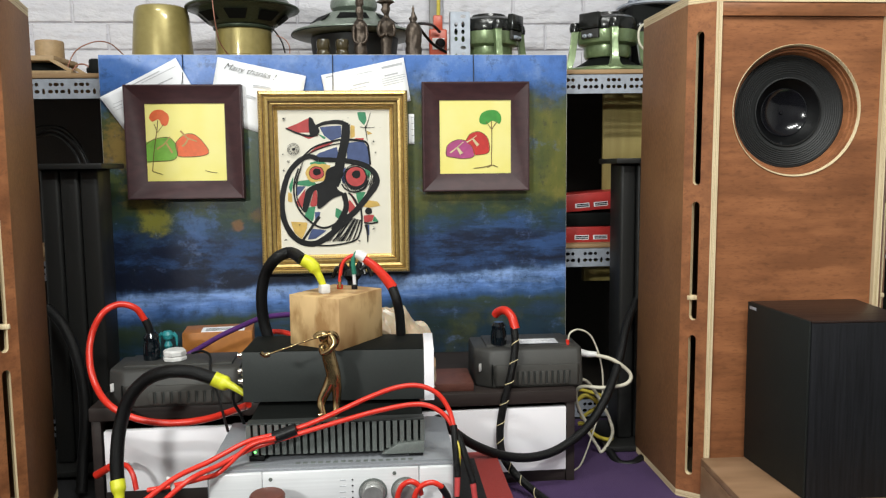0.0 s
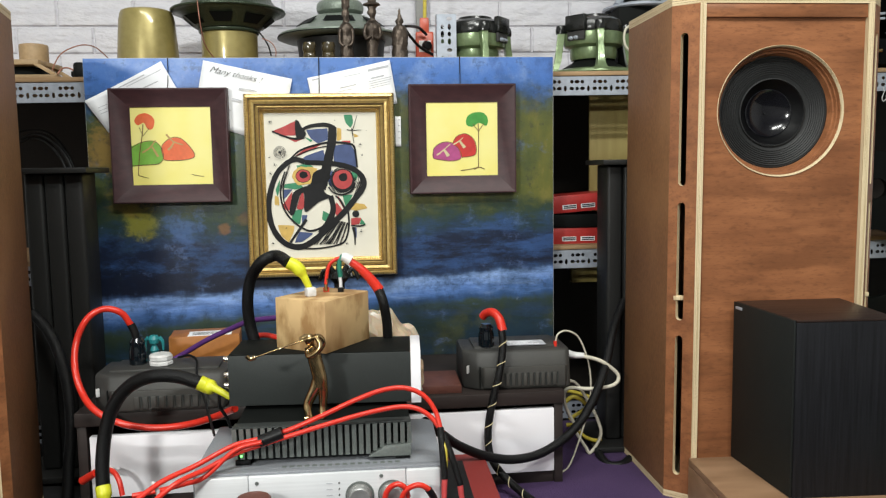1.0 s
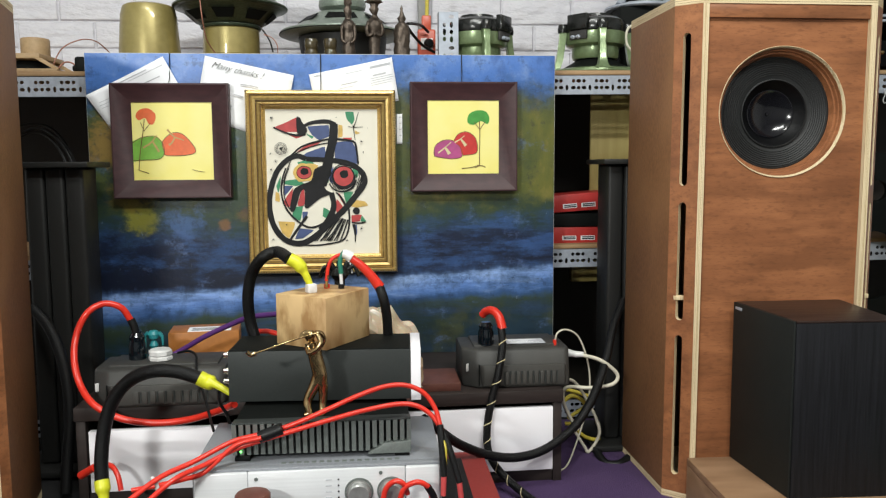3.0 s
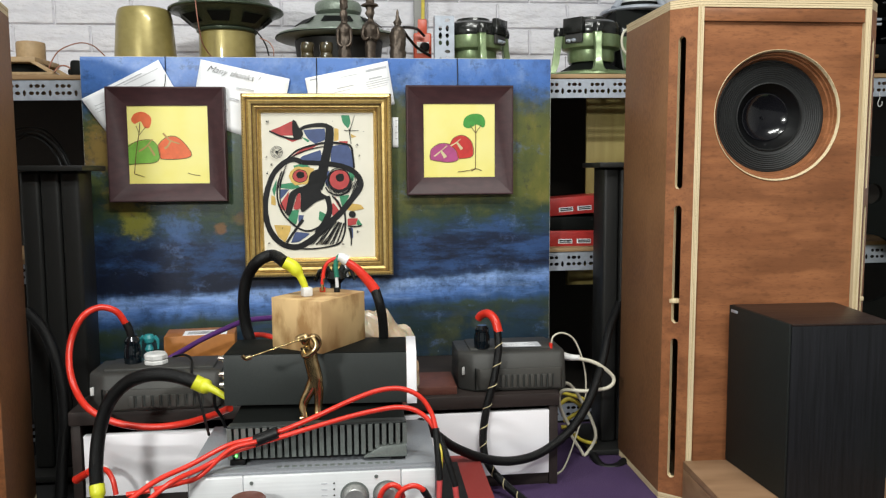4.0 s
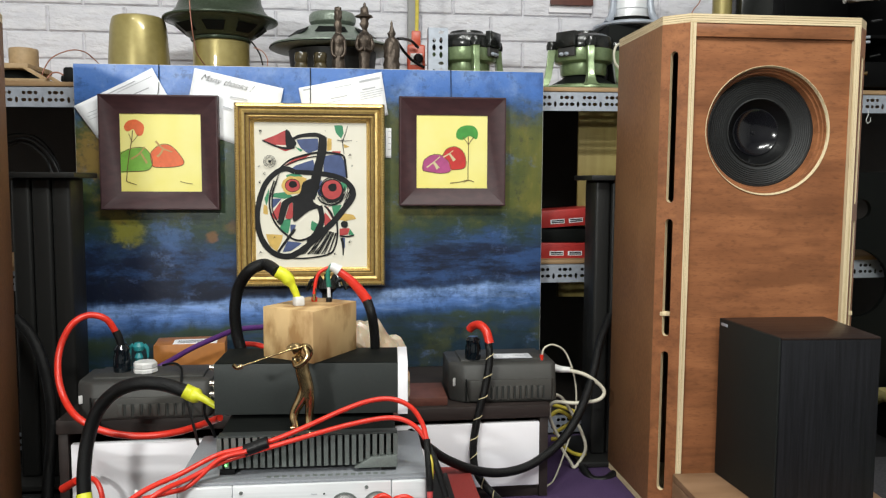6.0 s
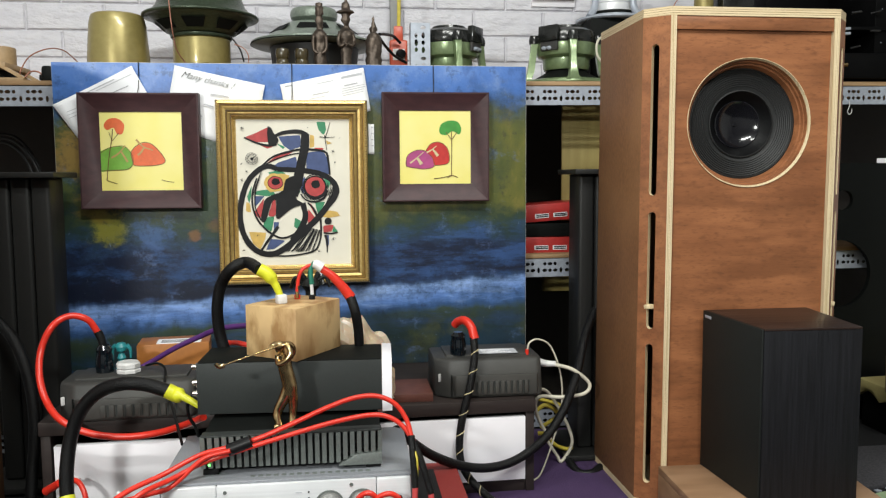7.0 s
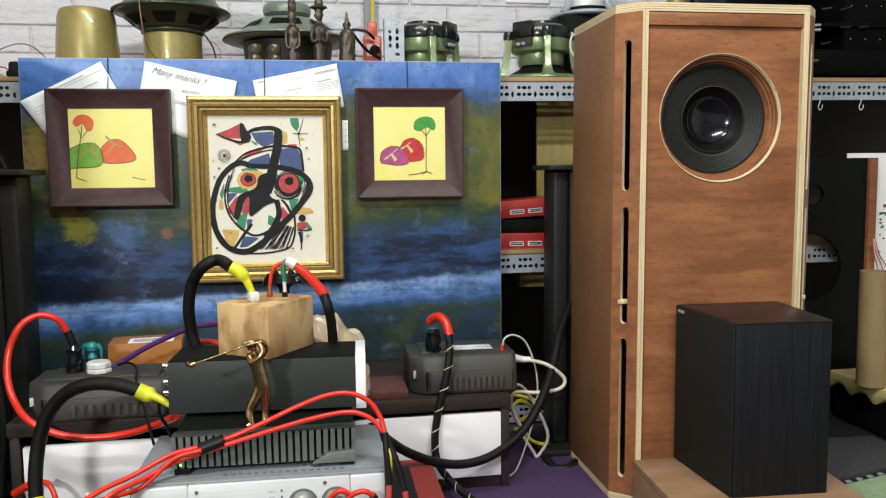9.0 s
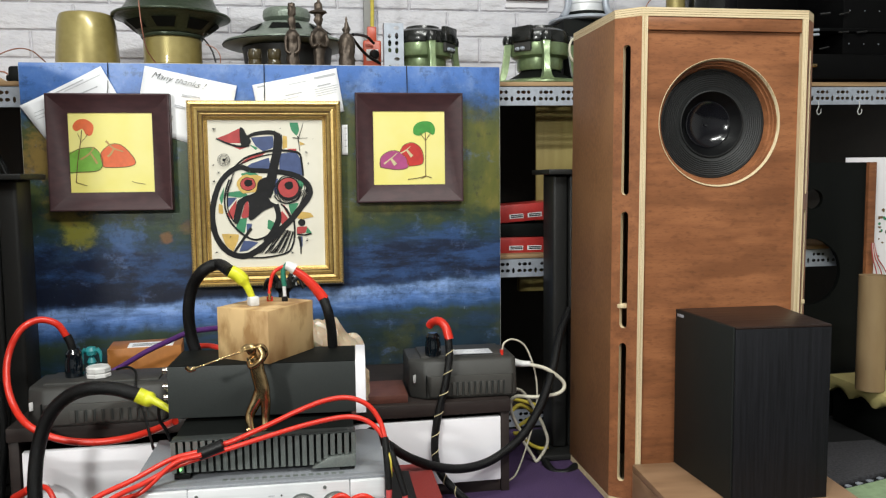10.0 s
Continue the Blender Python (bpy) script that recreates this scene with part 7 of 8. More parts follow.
jx = -0.479
copy_thing(j1, pose(jx, 2.16, sz(jx)))


def statue(px, py_top, prof, arms, label):
    """A slim standing bronze, turned from a profile of (radius, height share) and flattened front to back."""
    x0, y0, z0 = px
    h = py_top - z0
    bm = lathe([(r, s * h) for r, s in prof], (0, 0, 0), 20)
    bmesh.ops.subdivide_edges(bm, edges=bm.edges[:], cuts=1, use_grid_fill=True)
    for v in bm.verts:
        v.co += Vector((v.co.x, v.co.y, 0)).normalized() * (0.0036 * noise.noise(v.co * 85) + 0.002 * noise.noise(v.co * 190))
        v.co.y *= 0.72
        a = math.atan2(v.co.y, v.co.x)
        v.co.x *= 1 + 0.06 * math.sin(9 * v.co.z / 0.03) * abs(math.cos(a))
    for pts, r in arms:
        bm = join(bm, tube([(a, b, s * h) for a, b, s in [(a * 0.78, b - 0.002, s) for a, b, s in pts]], r, 8, 5, r * 0.8))
    bmesh.ops.translate(bm, verts=bm.verts[:], vec=(x0, y0, z0))
    return solid("bronze_statuette", bm, BRONZE, label, "statuette", group="bronze statuettes", smooth=50)


s1 = (-0.429, 2.17, sz(-0.429))
statue(s1, 1.223, [(0, 0), (0.020, 0), (0.018, 0.04), (0.015, 0.12), (0.019, 0.25), (0.017, 0.36), (0.019, 0.45), (0.015, 0.50), (0.020, 0.58), (0.016, 0.63), (0.007, 0.665), (0.008, 0.69), (0.0105, 0.74), (0.010, 0.79), (0.0075, 0.82), (0.0115, 0.85), (0.012, 0.93), (0.0085, 0.945), (0.009, 0.985), (0, 1)],
       [([(-0.018, 0, 0.60), (-0.023, -0.006, 0.52), (-0.021, -0.014, 0.40), (-0.008, -0.016, 0.36)], 0.005), ([(0.018, 0, 0.60), (0.023, -0.006, 0.52), (0.021, -0.014, 0.40), (0.008, -0.016, 0.36)], 0.005)], "dark bronze seated deity statuette with a tall crown")
s2 = (-0.356, 2.17, sz(-0.356))
statue(s2, 1.236, [(0, 0), (0.013, 0), (0.014, 0.05), (0.013, 0.20), (0.016, 0.35), (0.017, 0.42), (0.016, 0.47), (0.022, 0.55), (0.020, 0.60), (0.010, 0.64), (0.007, 0.66), (0.009, 0.69), (0.012, 0.74), (0.011, 0.78), (0.013, 0.81), (0.0245, 0.825), (0.020, 0.845), (0.012, 0.86), (0.010, 0.93), (0.004, 0.96), (0.003, 0.985), (0, 1)],
       [([(-0.020, 0, 0.60), (-0.028, -0.003, 0.50), (-0.021, -0.012, 0.43), (-0.004, -0.017, 0.45)], 0.006), ([(0.020, 0, 0.60), (0.028, -0.003, 0.50), (0.021, -0.012, 0.43), (0.004, -0.017, 0.45)], 0.006)], "dark bronze standing deity statuette with a pointed crown")
s3 = (-0.280, 2.17, sz(-0.280))
statue(s3, 1.189, [(0, 0), (0.024, 0), (0.0255, 0.10), (0.024, 0.30), (0.021, 0.40), (0.0225, 0.46), (0.0225, 0.56), (0.021, 0.66), (0.015, 0.72), (0.009, 0.75), (0.010, 0.80), (0.006, 0.88), (0.003, 0.95), (0, 1)], [], "dark bronze hooded bust with a pointed topknot")

# red power strip, grey conduit and yellow flex
x, y = -0.198, 2.34
z = sz(x)
h = 1.194 - z
strip = thing("power_strip", (x, y, z), "orange-red power strip standing on end with black plugs", "power strip")
part("body", join(box(x - 0.027, x + 0.027, y, y + 0.03, z, z + h * 0.78, 0.005, 3), prism([(x - 0.014, y + 0.004), (x + 0.014, y + 0.004), (x + 0.014, y + 0.028), (x - 0.014, y + 0.028)], z + h * 0.76, z + h, 0.004)), ORANGE_RED, strip)
for k in range(2):
    zz = z + 0.03 + 0.058 * k
    so = part("socket_plate", box(x - 0.018, x + 0.018, y - 0.002, y + 0.001, zz, zz + 0.034, 0.001), WHITE_PLASTIC, strip, "white socket plate")
    part("plug", lathe([(0, 0), (0.014, 0), (0.015, 0.006), (0.012, 0.016), (0, 0.018)], (x + 0.004, y - 0.002, zz + 0.018), 20, (0.3, -1, 0)), BLACK_RUBBER, so, "black plug")
part("flex", tube([(x + 0.002, y + 0.015, z + h - 0.005), (x + 0.003, y + 0.016, z + h + 0.1), (x + 0.0, y + 0.016, z + h + 0.4)], 0.0058, 10), YELLOW_CABLE, strip, "ochre yellow flex")
cable("black_lead", [(-0.262, 2.200, 1.143), (-0.243, 2.240, 1.150), (-0.216, 2.300, 1.155), (-0.194, 2.325, 1.140)], 0.0042, BLACK_RUBBER, "black lead from the power strip")
cable("black_lead", [(-0.262, 2.200, 1.133), (-0.242, 2.240, 1.115), (-0.214, 2.280, 1.095), (-0.178, 2.300, 1.078)], 0.0042, BLACK_RUBBER, "black lead from the power strip")
x = -0.192
pipe = thing("wall_conduit", (x, 2.585, 1.02), "grey square conduit running up the brick wall", "conduit")
part("channel", box(x - 0.0165, x + 0.0165, 2.572, 2.612, 1.0, 1.9, 0.002), mat("grey_conduit", (0.30, 0.30, 0.29), 0.5, scale=20, wear=(0.2, 0.19, 0.17)), pipe)
x = -0.144
z = sz(x)
hh = 1.180 - z
off = solid("angle_offcut", turned(slotted_angle(0.132, 0.056, 0.03), pose(x + 0.028, 2.21, z, 0, -90, 0) @ Matrix.Diagonal((1.33, 1, 1, 1))), STEEL, "short offcut of punched galvanised angle standing on end", "metal offcut", smooth=0)
md = off.modifiers.new("thickness", "SOLIDIFY")
md.thickness = 0.0018


def green_driver(at, label):
    d = local_thing("loudspeaker_driver", at, label, "speaker driver", "light green drivers", turn=-4)
    d.scale = (1.12, 1.12, 1.12)
    part("mounting_ring", lathe([(0.085, 0), (0.113, 0), (0.117, 0.004), (0.116, 0.010), (0.108, 0.014), (0.085, 0.014)], (0, 0, 0), 56), LEAF_GREEN, d, "green cast mounting ring")
    part("cone_back", lathe([(0.10, 0.012), (0.06, 0.034), (0.045, 0.045), (0, 0.046)], (0, 0, 0), 48), BLACK_MATT, d)
    part("magnet", lathe([(0, 0.040), (0.058, 0.042), (0.062, 0.05), (0.062, 0.072), (0.076, 0.078), (0.078, 0.082), (0.078, 0.110), (0, 0.112)], (0, 0, 0), 56), LEAF_GREEN, d, "light green magnet body")
    part("magnet_cap", lathe([(0.078, 0.110), (0.079, 0.112), (0.079, 0.128), (0.075, 0.141), (0.064, 0.148), (0.045, 0.150), (0.044, 0.158), (0, 0.159)], (0, 0, 0), 56), BLACK_GLOSS, d, "glossy black magnet cap")
    for k in range(4):
        a = math.radians(90 * k - 90)
        u = Vector((math.cos(a), math.sin(a), 0))
        t = Vector((-u.y, u.x, 0))
        arm = bmesh.new()
        rows = []
        for r, zz, w, th in ((0.112, 0.008, 0.030, 0.006), (0.103, 0.018, 0.016, 0.008), (0.096, 0.04, 0.011, 0.009), (0.090, 0.08, 0.010, 0.009), (0.086, 0.112, 0.012, 0.010), (0.080, 0.124, 0.012, 0.010)):
            rows.append([arm.verts.new(u * (r + sgn_r * th) + t * (sgn_t * w) + Vector((0, 0, zz))) for sgn_r, sgn_t in ((1, -0.7), (1, 0.7), (-1, 1), (-1, -1))])
        for p, q in zip(rows, rows[1:]):
            for i in range(4):
                arm.faces.new((p[i], p[(i + 1) % 4], q[(i + 1) % 4], q[i]))
        arm.faces.new(rows[0][::-1])
        arm.faces.new(rows[-1])
        bmesh.ops.bevel(arm, geom=arm.edges[:], offset=0.002, segments=2, affect="EDGES")
        part("basket_arm", arm, LEAF_GREEN, d, "green cast arm")
        lug = lathe([(0, 0), (0.014, 0), (0.015, 0.010), (0.012, 0.022), (0, 0.024)], u * 0.086 + Vector((0, 0, 0.112)), 16)
        part("arm_lug", lug, BLACK_GLOSS, d)
    a = math.radians(-135)
    u = Vector((math.cos(a), math.sin(a), 0))
    for s in (-0.012, 0.004):
        part("terminal", lathe([(0, 0), (0.005, 0), (0.005, 0.012), (0.003, 0.013), (0.003, 0.018), (0, 0.018)], u * 0.076 + Vector((-u.y, u.x, 0)) * s + Vector((0, 0, 0.094)), 10, u), STEEL, d, "tinned solder terminal")
    part("terminal_plate", turned(box(-0.004, 0.003, -0.026, 0.026, 0.088, 0.111, 0.001), pose(0, 0, 0, 0, 0, -135) @ pose(0.080, 0, 0)), UPS_GREY, d, "dull solder tag plate")
    part("terminal_block", turned(box(-0.008, 0.008, -0.030, 0.030, 0.112, 0.152, 0.003), pose(0, 0, 0, 0, 0, -135) @ pose(0.080, 0, 0)), BLACK_GLOSS, d)
    return d


gx = 0.301
d1 = green_driver((gx, 2.265, sz(gx)), "light green loudspeaker driver with black cap, face down on the shelf")
gx = -0.051
d2 = copy_thing(d1, pose(gx, 2.29, sz(gx), 0, 0, 98))

cable("cream_cable", [(0.377, 2.140, 1.136), (0.361, 2.140, 1.126), (0.355, 2.140, 1.104), (0.359, 2.140, 1.079), (0.374, 2.140, 1.061)], 0.0035, CREAM_CABLE, "cream cable loop hanging behind the tall loudspeaker")

# tan driver, left end
x, y = -1.293, 2.24
z = sz(x)
tan = thing("loudspeaker_driver", (x, y, z), "tan loudspeaker driver face down at the end of the shelf", "speaker driver")
part("frame", join(box(x - 0.11, x + 0.085, y - 0.09, y + 0.09, z, z + 0.012, 0.003), prism([(x - 0.10, y - 0.075), (x + 0.035, y - 0.075), (x + 0.045, y + 0.075), (x - 0.10, y + 0.075)], z + 0.040, z + 0.054, 0.002)), TAN_CARD, tan)
for qx, lean in ((-0.098, 0.0), (0.022, 0.045)):
    for qy in (-0.075, 0.055):
        leg = box(x + qx, x + qx + 0.018, y + qy, y + qy + 0.02, z + 0.012, z + 0.041, 0.001)
        for v in leg.verts:
            if v.co.z < z + 0.02:
                v.co.x += lean
        part("basket_arm", leg, TAN_CARD, tan)
part("dark_cone", lathe([(0, 0.013), (0.07, 0.013), (0.04, 0.038), (0, 0.038)], (x - 0.02, y, z), 32), BLACK_MATT, tan)
part("magnet", lathe([(0, 0.054), (0.037, 0.054), (0.0375, 0.058), (0.0375, 0.098), (0.036, 0.102), (0.030, 0.1035), (0, 0.1035)], (x - 0.003, y, z), 40), TAN_CARD, tan, "tan magnet can")
cable("copper_wire", [(-1.229, 2.180, 1.015), (-1.222, 2.180, 1.036), (-1.211, 2.200, 1.067), (-1.190, 2.220, 1.087), (-1.162, 2.240, 1.099), (-1.138, 2.260, 1.096), (-1.122, 2.280, 1.081), (-1.110, 2.300, 1.065)], 0.0017, COPPER, "copper twin wire arching behind the canvas")
cable("copper_wire", [(-1.207, 2.160, 1.010), (-1.198, 2.170, 1.025), (-1.184, 2.180, 1.028), (-1.167, 2.180, 1.018), (-1.152, 2.180, 1.007)], 0.0022, COPPER, "copper twin wire lying on the shelf")
cable("copper_wire", [(-0.818, 2.100, 1.214), (-0.816, 2.100, 1.178), (-0.812, 2.100, 1.133), (-0.808, 2.120, 1.088), (-0.800, 2.140, 1.066), (-0.789, 2.160, 1.049)], 0.0016, COPPER, "copper twin wire hanging from the big driver")
cable("copper_wire", [(-0.680, 2.220, 1.136), (-0.664, 2.220, 1.117), (-0.650, 2.220, 1.092), (-0.643, 2.220, 1.064)], 0.0022, BLACK_RUBBER, "dark wire hanging from the big driver")
cable("copper_wire", [(-0.666, 2.210, 1.112), (-0.641, 2.210, 1.100), (-0.629, 2.210, 1.080), (-0.629, 2.210, 1.061)], 0.0014, COPPER, "copper twin wire beside the big driver")
cable("copper_wire", [(0.650, 2.300, 1.257), (0.659, 2.300, 1.273), (0.673, 2.300, 1.290), (0.681, 2.300, 1.311)], 0.0016, COPPER, "copper twin wire above the tall loudspeaker")
dk = (-1.154, 2.170, 1.036)
solid("moulded_lump", turned(join(box(-0.014, 0.016, -0.02, 0.02, 0.0, 0.045, 0.008), box(-0.022, -0.008, -0.012, 0.012, 0.006, 0.022, 0.004)), pose(dk[0], 2.18, sz(dk[0]))), BLACK_MATT, "small dark moulded part on the shelf", "part")
for k, (r, c) in enumerate(((0.0045, 0), (0.0045, 1), (0.004, 2))):
    cable("coiled_cable", [(-1.369, 2.300, 0.842), (-1.340, 2.300, 0.855), (-1.303, 2.290, 0.852), (-1.266, 2.280, 0.826), (-1.235, 2.270, 0.784), (-1.215, 2.260, 0.733), (-1.207, 2.250, 0.669)] if c == 0 else [(-1.383, 2.320, 0.833), (-1.342, 2.310, 0.846), (-1.304, 2.300, 0.836), (-1.270, 2.290, 0.804), (-1.246, 2.280, 0.759), (-1.235, 2.270, 0.700)] if c == 1 else [(-1.400, 2.340, 0.863), (-1.361, 2.340, 0.870), (-1.310, 2.330, 0.863), (-1.268, 2.320, 0.828), (-1.237, 2.310, 0.772), (-1.214, 2.300, 0.700)], r, BLACK_RUBBER, "black cable coiled inside the dark shelf")

# silver driver on a dark crate and things over the tall loudspeaker
x, y = 0.497, 2.42
z = 1.226
crate = solid("dark_crate", box(x - 0.10, x + 0.30, 2.33, 2.55, sz(x), z - 0.001, 0.004), BLACK_MATT, "dark crate on the shelf behind the loudspeaker", "crate")
sd = thing("loudspeaker_driver", (x, y, z), "silver loudspeaker driver face down on a dark crate", "speaker driver")
part("mounting_ring", lathe([(0, 0), (0.115, 0), (0.12, 0.004), (0.118, 0.010), (0.09, 0.018), (0, 0.02)], (x, y, z), 48), STEEL, sd)
part("gasket", lathe([(0.07, 0.018), (0.074, 0.018), (0.074, 0.030), (0.07, 0.032), (0, 0.032)], (x, y, z), 40), BLACK_MATT, sd)
part("magnet", lathe([(0, 0.030), (0.066, 0.030), (0.067, 0.034), (0.067, 0.055), (0.070, 0.058), (0.070, 0.12), (0, 0.122)], (x, y, z), 48), SILVER, sd, "bright silver magnet body")
for a in (-150, -60, 30, 120):
    ca, sa = math.cos(math.radians(a)), math.sin(math.radians(a))
    part("basket_arm", tube([(x + 0.108 * ca, y + 0.108 * sa, z + 0.008), (x + 0.088 * ca, y + 0.088 * sa, z + 0.035), (x + 0.080 * ca, y + 0.080 * sa, z + 0.075), (x + 0.078 * ca, y + 0.078 * sa, z + 0.12)], 0.012, 10, 5, 0.009), STEEL, sd, "silver cast arm")
x = 0.351
zz = 1.336
plaque = thing("wall_plaque", (x, 2.60, zz), "dark red-brown wooden plaque on the brick wall", "plaque")
part("board", box(x - 0.075, x + 0.072, 2.585, 2.603, zz, zz + 0.14, 0.002), MAROON, plaque)
part("backing", box(x - 0.077, x + 0.074, 2.603, 2.613, zz - 0.022, zz + 0.142, 0.001), WHITE_PANEL, plaque, "white backing strip")
x = 0.771
jar2 = thing("tall_canister", (x, 2.35, sz(x)), "olive and black cylindrical canister on the shelf", "canister")
part("body", lathe([(0, 0), (0.030, 0), (0.030, 0.42), (0, 0.42)], (x, 2.35, sz(x)), 28), OLIVE_GOLD, jar2)
x2 = 0.863
bb = solid("black_transformer", box(x2 - 0.052, x2 + 0.052, 2.30, 2.40, sz(x2), sz(x2) + 0.40, 0.004), BLACK_GLOSS, "tall black transformer can on the shelf", "transformer")

# ---- valve amplifier and the right end of the shelf ----
va = thing("valve_amplifier", (1.30, 2.30, sz(1.3)), "black valve amplifier with glass tubes on the shelf", "amplifier")
z = sz(1.3) + 0.004
part("chassis", box(1.06, 1.75, 2.16, 2.50, z + 0.01, z + 0.085, 0.003), DEEP_BLACK, va)
part("cover", box(1.24, 1.75, 2.18, 2.50, z + 0.085, z + 0.34, 0.004), DEEP_BLACK, va)
part("top_plate", box(1.04, 1.75, 2.17, 2.50, z + 0.155, z + 0.165, 0.001), DEEP_BLACK, va)
part("rear_block", box(1.02, 1.24, 2.42, 2.52, z + 0.085, z + 0.40, 0.003), DEEP_BLACK, va)
GLASS_DARK = mat("smoked_tube_glass", (0.02, 0.02, 0.02), 0.06, scale=30, coat=0.6)
for zq, r, ln, m, lab in ((0.262, 0.0120, 0.115, NICKEL, "dull nickel plug lying on its side"), (0.150, 0.0042, 0.080, STEEL, "pale metal bar"), (0.136, 0.0042, 0.080, STEEL, "pale metal bar"), (0.045, 0.0105, 0.075, BRASS, "brass plug lying on its side")):
    q = (1.055, 2.150, z + zq)
    tb = part("plug" if r > 0.01 else "bar", lathe([(0, 0), (r, 0), (r, ln * 0.35), (r * 0.8, ln * 0.38), (r * 0.8, ln * 0.7), (r * 0.55, ln * 0.74), (r * 0.55, ln), (0, ln)] if r > 0.01 else [(0, 0), (r, 0), (r, ln), (0, ln)], q, 20, (1, -0.1, 0.04)), m, va, lab)
# small glossy rods added to give the black case glints
for k in range(9):
    gx_, gz_ = 1.03 + 0.062 * (k % 5), z + 0.10 + 0.052 * (k // 3)
    part("glint_rod", lathe([(0, 0), (0.0035, 0), (0.0035, 0.03), (0, 0.031)], (gx_, 2.168, gz_), 10, (0.9, -0.2, 0.1 * (k % 3))), GLASS_DARK, va)
for k in range(6):
    part("screw", lathe([(0.002, 0), (0.0014, 0.0015), (0, 0.0015)], (1.26 + 0.05 * (k % 3), 2.178, z + 0.12 + 0.10 * (k // 3)), 8, (0, -1, 0)), STEEL, va)
for hx in (1.118, 1.252):
    hz = 0.950
    solid("wire_hook", tube([(hx, 2.110, hz + 0.004), (hx + 0.001, 2.108, hz - 0.010), (hx - 0.006, 2.106, hz - 0.026), (hx - 0.002, 2.105, hz - 0.036), (hx + 0.006, 2.105, hz - 0.030), (hx + 0.006, 2.105, hz - 0.020)], 0.0012, 8), WHITE_PLASTIC, "small white wire hook on the shelf rail", "hook", group="wire hooks")

# empty black baffle leaning against the shelf
px0, px1 = 1.008, 1.255
pz1 = 0.770
bf = thing("empty_baffle", ((px0 + px1) / 2, 2.07, 0.0), "dark empty loudspeaker box with round openings before the shelf", "loudspeaker box")
fb = bmesh.new()
edges = []
for lp in ([(px0, 0.0), (px1, 0.0), (px1, pz1), (px0, pz1)], hole(1.087, 0.662, 0.058, 0.058, 28), hole(1.080, 0.444, 0.20, 0.20, 48)):
    vs = [fb.verts.new((a, 2.07, b)) for a, b in lp]
    edges += [fb.edges.new((vs[i], vs[(i + 1) % len(vs)])) for i in range(len(vs))]
bmesh.ops.triangle_fill(fb, edges=edges, use_beauty=True)
e = bmesh.ops.extrude_face_region(fb, geom=fb.faces[:])
bmesh.ops.translate(fb, verts=[g for g in e["geom"] if isinstance(g, bmesh.types.BMVert)], vec=(0, 0.015, 0))
part("front_board", fb, BLACK_MATT, bf)
part("side_board", box(px1 + 0.001, px1 + 0.026, 2.058, 2.11, 0.0, pz1, 0.001), VENEER_UP, bf, "brown wooden side edge")

# photographic print of flowers
fx0 = 1.218
fz1 = 0.785
pr = thing("flower_print", (fx0 + 0.25, 2.116, 0.40), "white poster with pink flowers and green leaves hanging on the shelf", "poster")
part("sheet", box(fx0, fx0 + 0.5, 2.1135, 2.1155, fz1 - 0.52, fz1, 0), WHITE_PANEL, pr)
rr = random.Random(9)
for k in range(90):
    part("printed_leaf", blot(fx0 + 0.10 + rr.uniform(0, 0.36), fz1 - 0.16 - abs(rr.gauss(0, 0.07)), rr.uniform(0.003, 0.007), rr.uniform(0.002, 0.006), 2.1131 - 0.00004 * k, 9, 0.5), (INK_GREEN, PAINT_BROWN, HAMMER_GREEN)[k % 3], pr)
for k in range(16):
    part("printed_petal", blot(fx0 + 0.065 + rr.uniform(-0.012, 0.03), fz1 - 0.12 - rr.uniform(0, 0.18), rr.uniform(0.003, 0.006), rr.uniform(0.004, 0.009), 2.1131 - 0.00004 * k, 9, 0.4), (PAINT_PURPLE, WHITE_PLASTIC, INK_RED)[k % 3], pr)
for k in range(5):
    wx, wy, wz = (1.251, 2.030, 0.531)
    cable("bell_wire", [(wx + 0.002 * k, wy, wz), (wx + 0.006 + 0.004 * k, wy, wz - 0.045), (wx + 0.02 + 0.008 * k, wy, wz - 0.09), (wx + 0.03 + 0.011 * k, wy, wz - 0.16)], 0.0016, (INK_RED, WHITE_PLASTIC)[k % 2], "thin red and white wires hanging beside the poster", "hanging bell wires")

# dark block added in place of shade, egg-crate foam on it, and a cardboard tube
blk = solid("foam_support_block", box(1.142, 1.80, 1.25, 2.03, 0.0, 0.112, 0.004), BLACK_MATT, "dark block added under the foam where the floor is shaded", "block")
foam = bmesh.new()
n = 60
A, B = Vector((1.118, 2.03, 0.1125)), Vector((1.118, 1.20, 0.1125))
rows = []
for i in range(n + 1):
    p = A.lerp(B, i / n)
    wave = 0.024 * abs(math.sin(i / n * (B - A).length / 0.100 * math.pi)) - 0.024
    rows.append([foam.verts.new(p + Vector((d, 0, hh_))) for d, hh_ in ((0.008, wave), (0.0, 0.012 + wave * 0.3), (0.006, 0.028), (0.40, 0.034), (0.40, 0.002))])
for a, b in zip(rows, rows[1:]):
    for i in range(5):
        foam.faces.new((a[i], a[(i + 1) % 5], b[(i + 1) % 5], b[i]))
foam.faces.new(rows[0][::-1])
foam.faces.new(rows[-1])
solid("foam_strip", foam, FOAM_YELLOW, "yellow egg-crate foam strip on the dark block", "foam", smooth=60)
tx, ty, tz = (1.119, 1.840, 0.285)
tzb, tzt = 0.145, 0.461
tubec = thing("cardboard_tube", (tx, 1.84, tzb), "brown cardboard tube standing on the foam", "tube")
part("wall", lathe([(0.033, 0), (0.0365, 0), (0.0365, tzt - tzb), (0.033, tzt - tzb), (0.033, 0)], (tx, 1.84, tzb), 40), CARDBOARD, tubec)

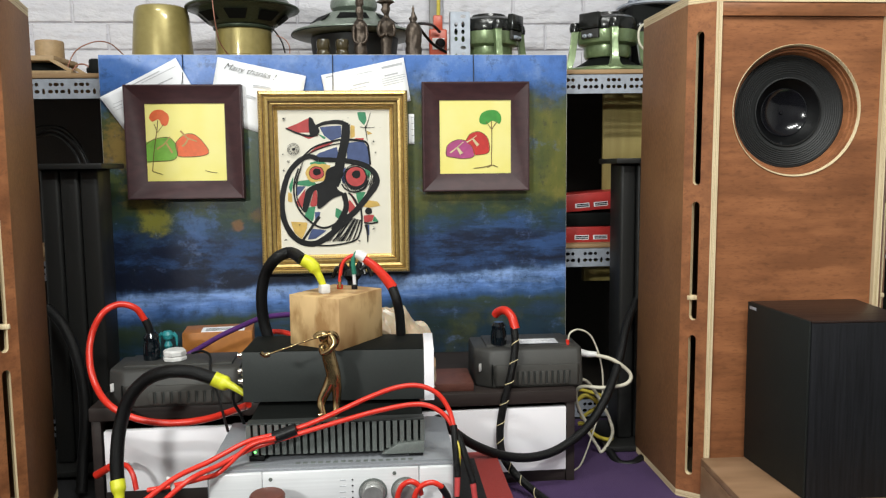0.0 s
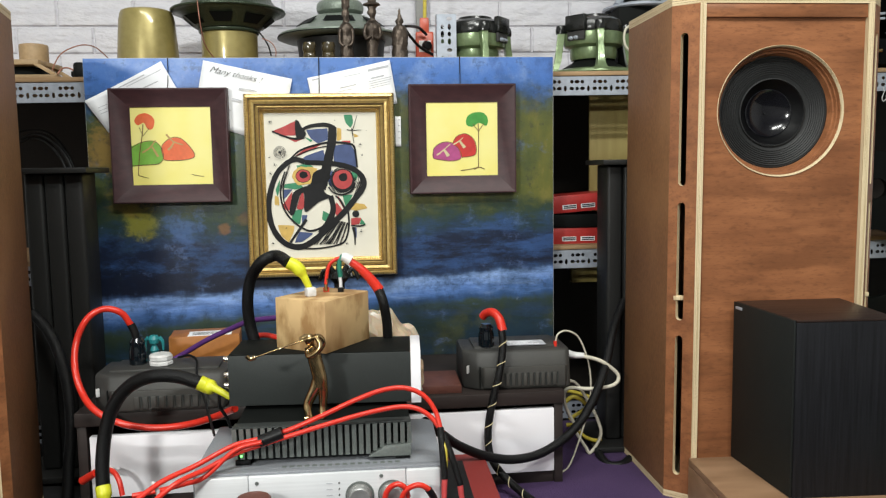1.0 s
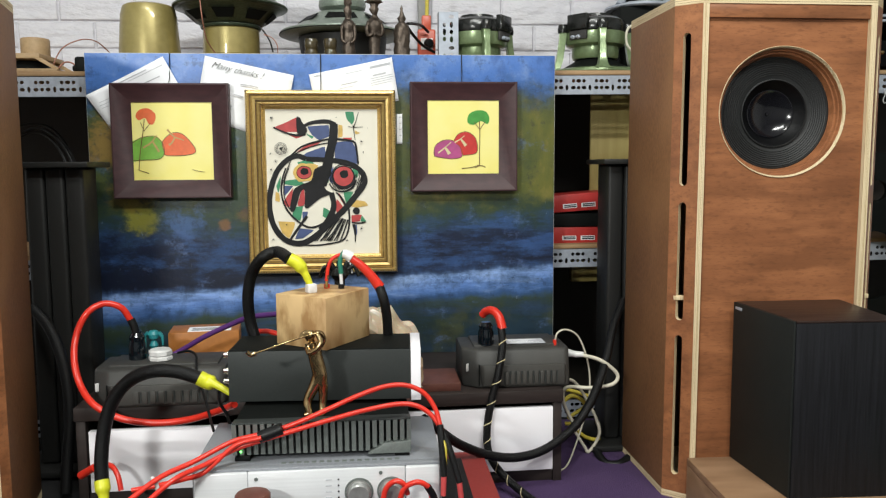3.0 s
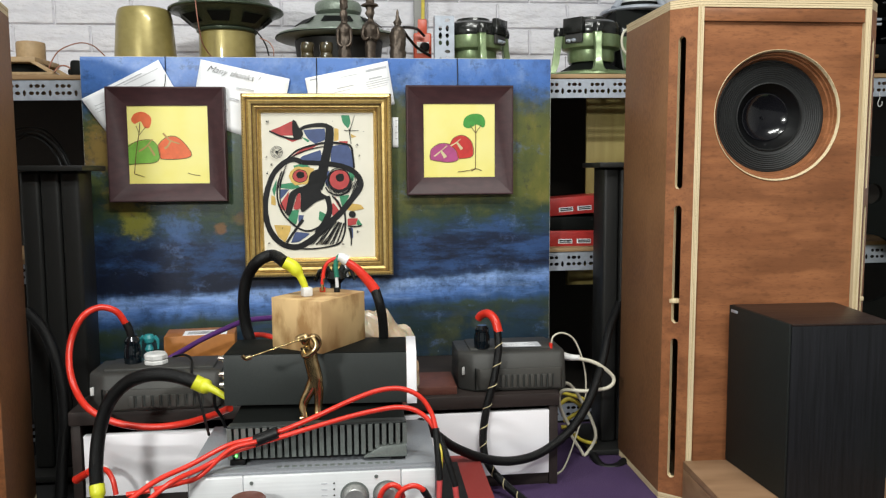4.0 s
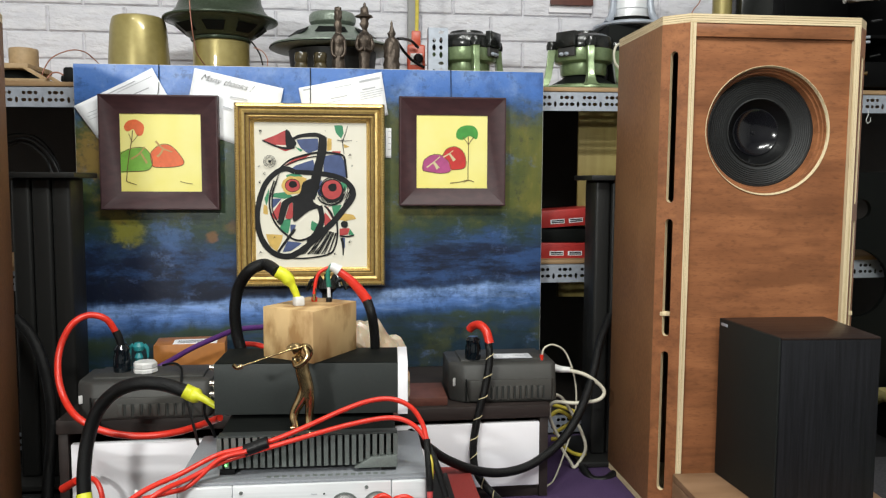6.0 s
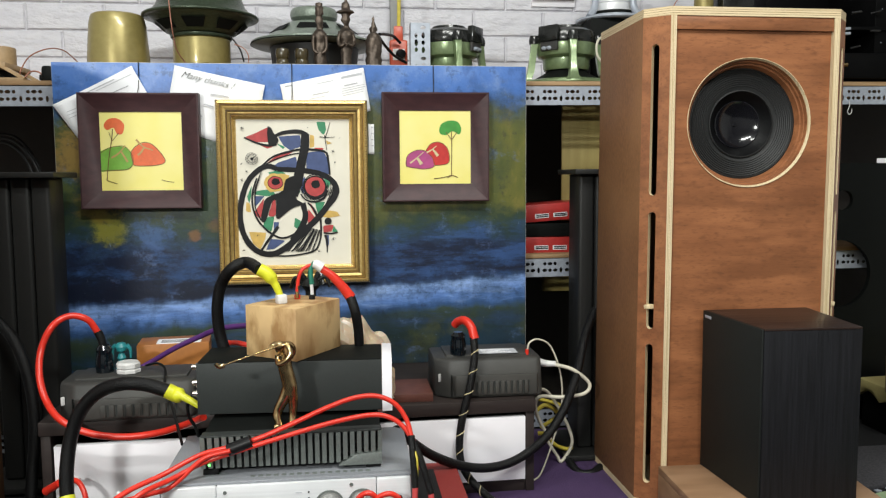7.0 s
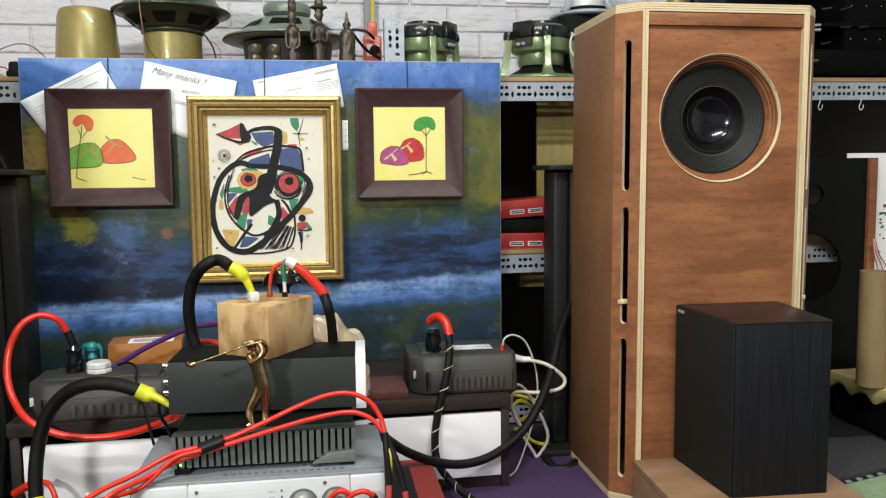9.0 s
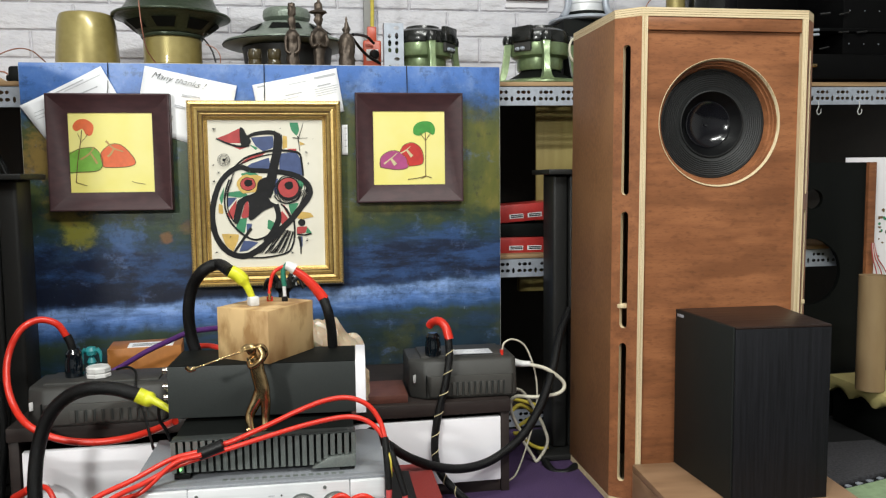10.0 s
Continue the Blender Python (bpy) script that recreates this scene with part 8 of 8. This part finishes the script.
# foam floor tiles
tile = thing("foam_floor_tile", (0.96, 1.68, 0.0), "grey speckled foam floor tile with a jigsaw edge", "floor tile")
# tile ends early; the dark floor past it stands for the tile's shaded part
part("tile", prism([(0.80, 1.541), (1.112, 1.630), (1.112, 1.815), (0.80, 1.815)], 0.0005, 0.012, 0.002), FOAM_TILE, tile)
for k in range(8):
    part("edge_tooth", turned(prism([(-0.006, 0.0), (-0.0085, -0.011), (0.0085, -0.011), (0.006, 0.0)], 0.0005, 0.0045, 0.001), pose(0.815 + 0.0355 * k, 1.5435 + 0.01015 * k, 0, 0, 0, 16)), STEEL, tile, "pale jigsaw tooth")
solid("green_floor_tile", prism([(0.80, 1.10), (1.112, 1.10), (1.112, 1.600), (0.80, 1.511)], 0.0005, 0.011, 0.002), GREEN_TILE, "pale green foam floor tile", "floor tile")
solid("orange_board", box(-0.165, 0.10, 1.12, 1.40, 0.0062, 0.030, 0.002), ORANGE_BOX, "orange-brown board lying on the purple cloth", "board")

# ---- bricks of the wall ----
BL, BH, BD = 0.24, 0.0865, 0.010


def brick_mesh(seed, length):
    r = random.Random(seed)
    bm = bmesh.new()
    nx, nz = 6, 3
    g = 0.0012
    grid = []
    for i in range(nx + 1):
        col = []
        for j in range(nz + 1):
            edge = i in (0, nx) or j in (0, nz)
            xx = g + 0.005 + (length - 2 * g - 0.010) * i / nx
            zz_ = g + 0.005 + (BH - 2 * g - 0.010) * j / nz
            col.append(bm.verts.new((xx, -BD + (0.0034 if edge else 0) + r.uniform(-0.0022, 0.0022), zz_)))
        grid.append(col)
    for i in range(nx):
        for j in range(nz):
            bm.faces.new((grid[i][j], grid[i + 1][j], grid[i + 1][j + 1], grid[i][j + 1]))
    c = [bm.verts.new(p) for p in ((g, 0, g), (length - g, 0, g), (length - g, 0, BH - g), (g, 0, BH - g))]
    bm.faces.new([c[0], c[1]] + [grid[i][0] for i in range(nx, -1, -1)])
    bm.faces.new([c[2], c[3]] + [grid[i][nz] for i in range(nx + 1)])
    bm.faces.new([c[3], c[0]] + [grid[0][j] for j in range(nz + 1)])
    bm.faces.new([c[1], c[2]] + [grid[nx][j] for j in range(nz, -1, -1)])
    me = mesh_of(bm, "brick", 40)
    me.materials.append(BRICK)
    return me


variants = [brick_mesh(s, BL) for s in range(6)]
rb = random.Random(3)
for row in range(7):
    z = 0.9535 + row * BH
    for k in range(17):
        o = new("brick", variants[rb.randrange(6)])
        o.parent = wall_north
        o.location = Vector((-2.084 + k * BL + (0 if row % 2 else 0.11), FRONT_WALL - 0.0002, z)) - wall_north.location
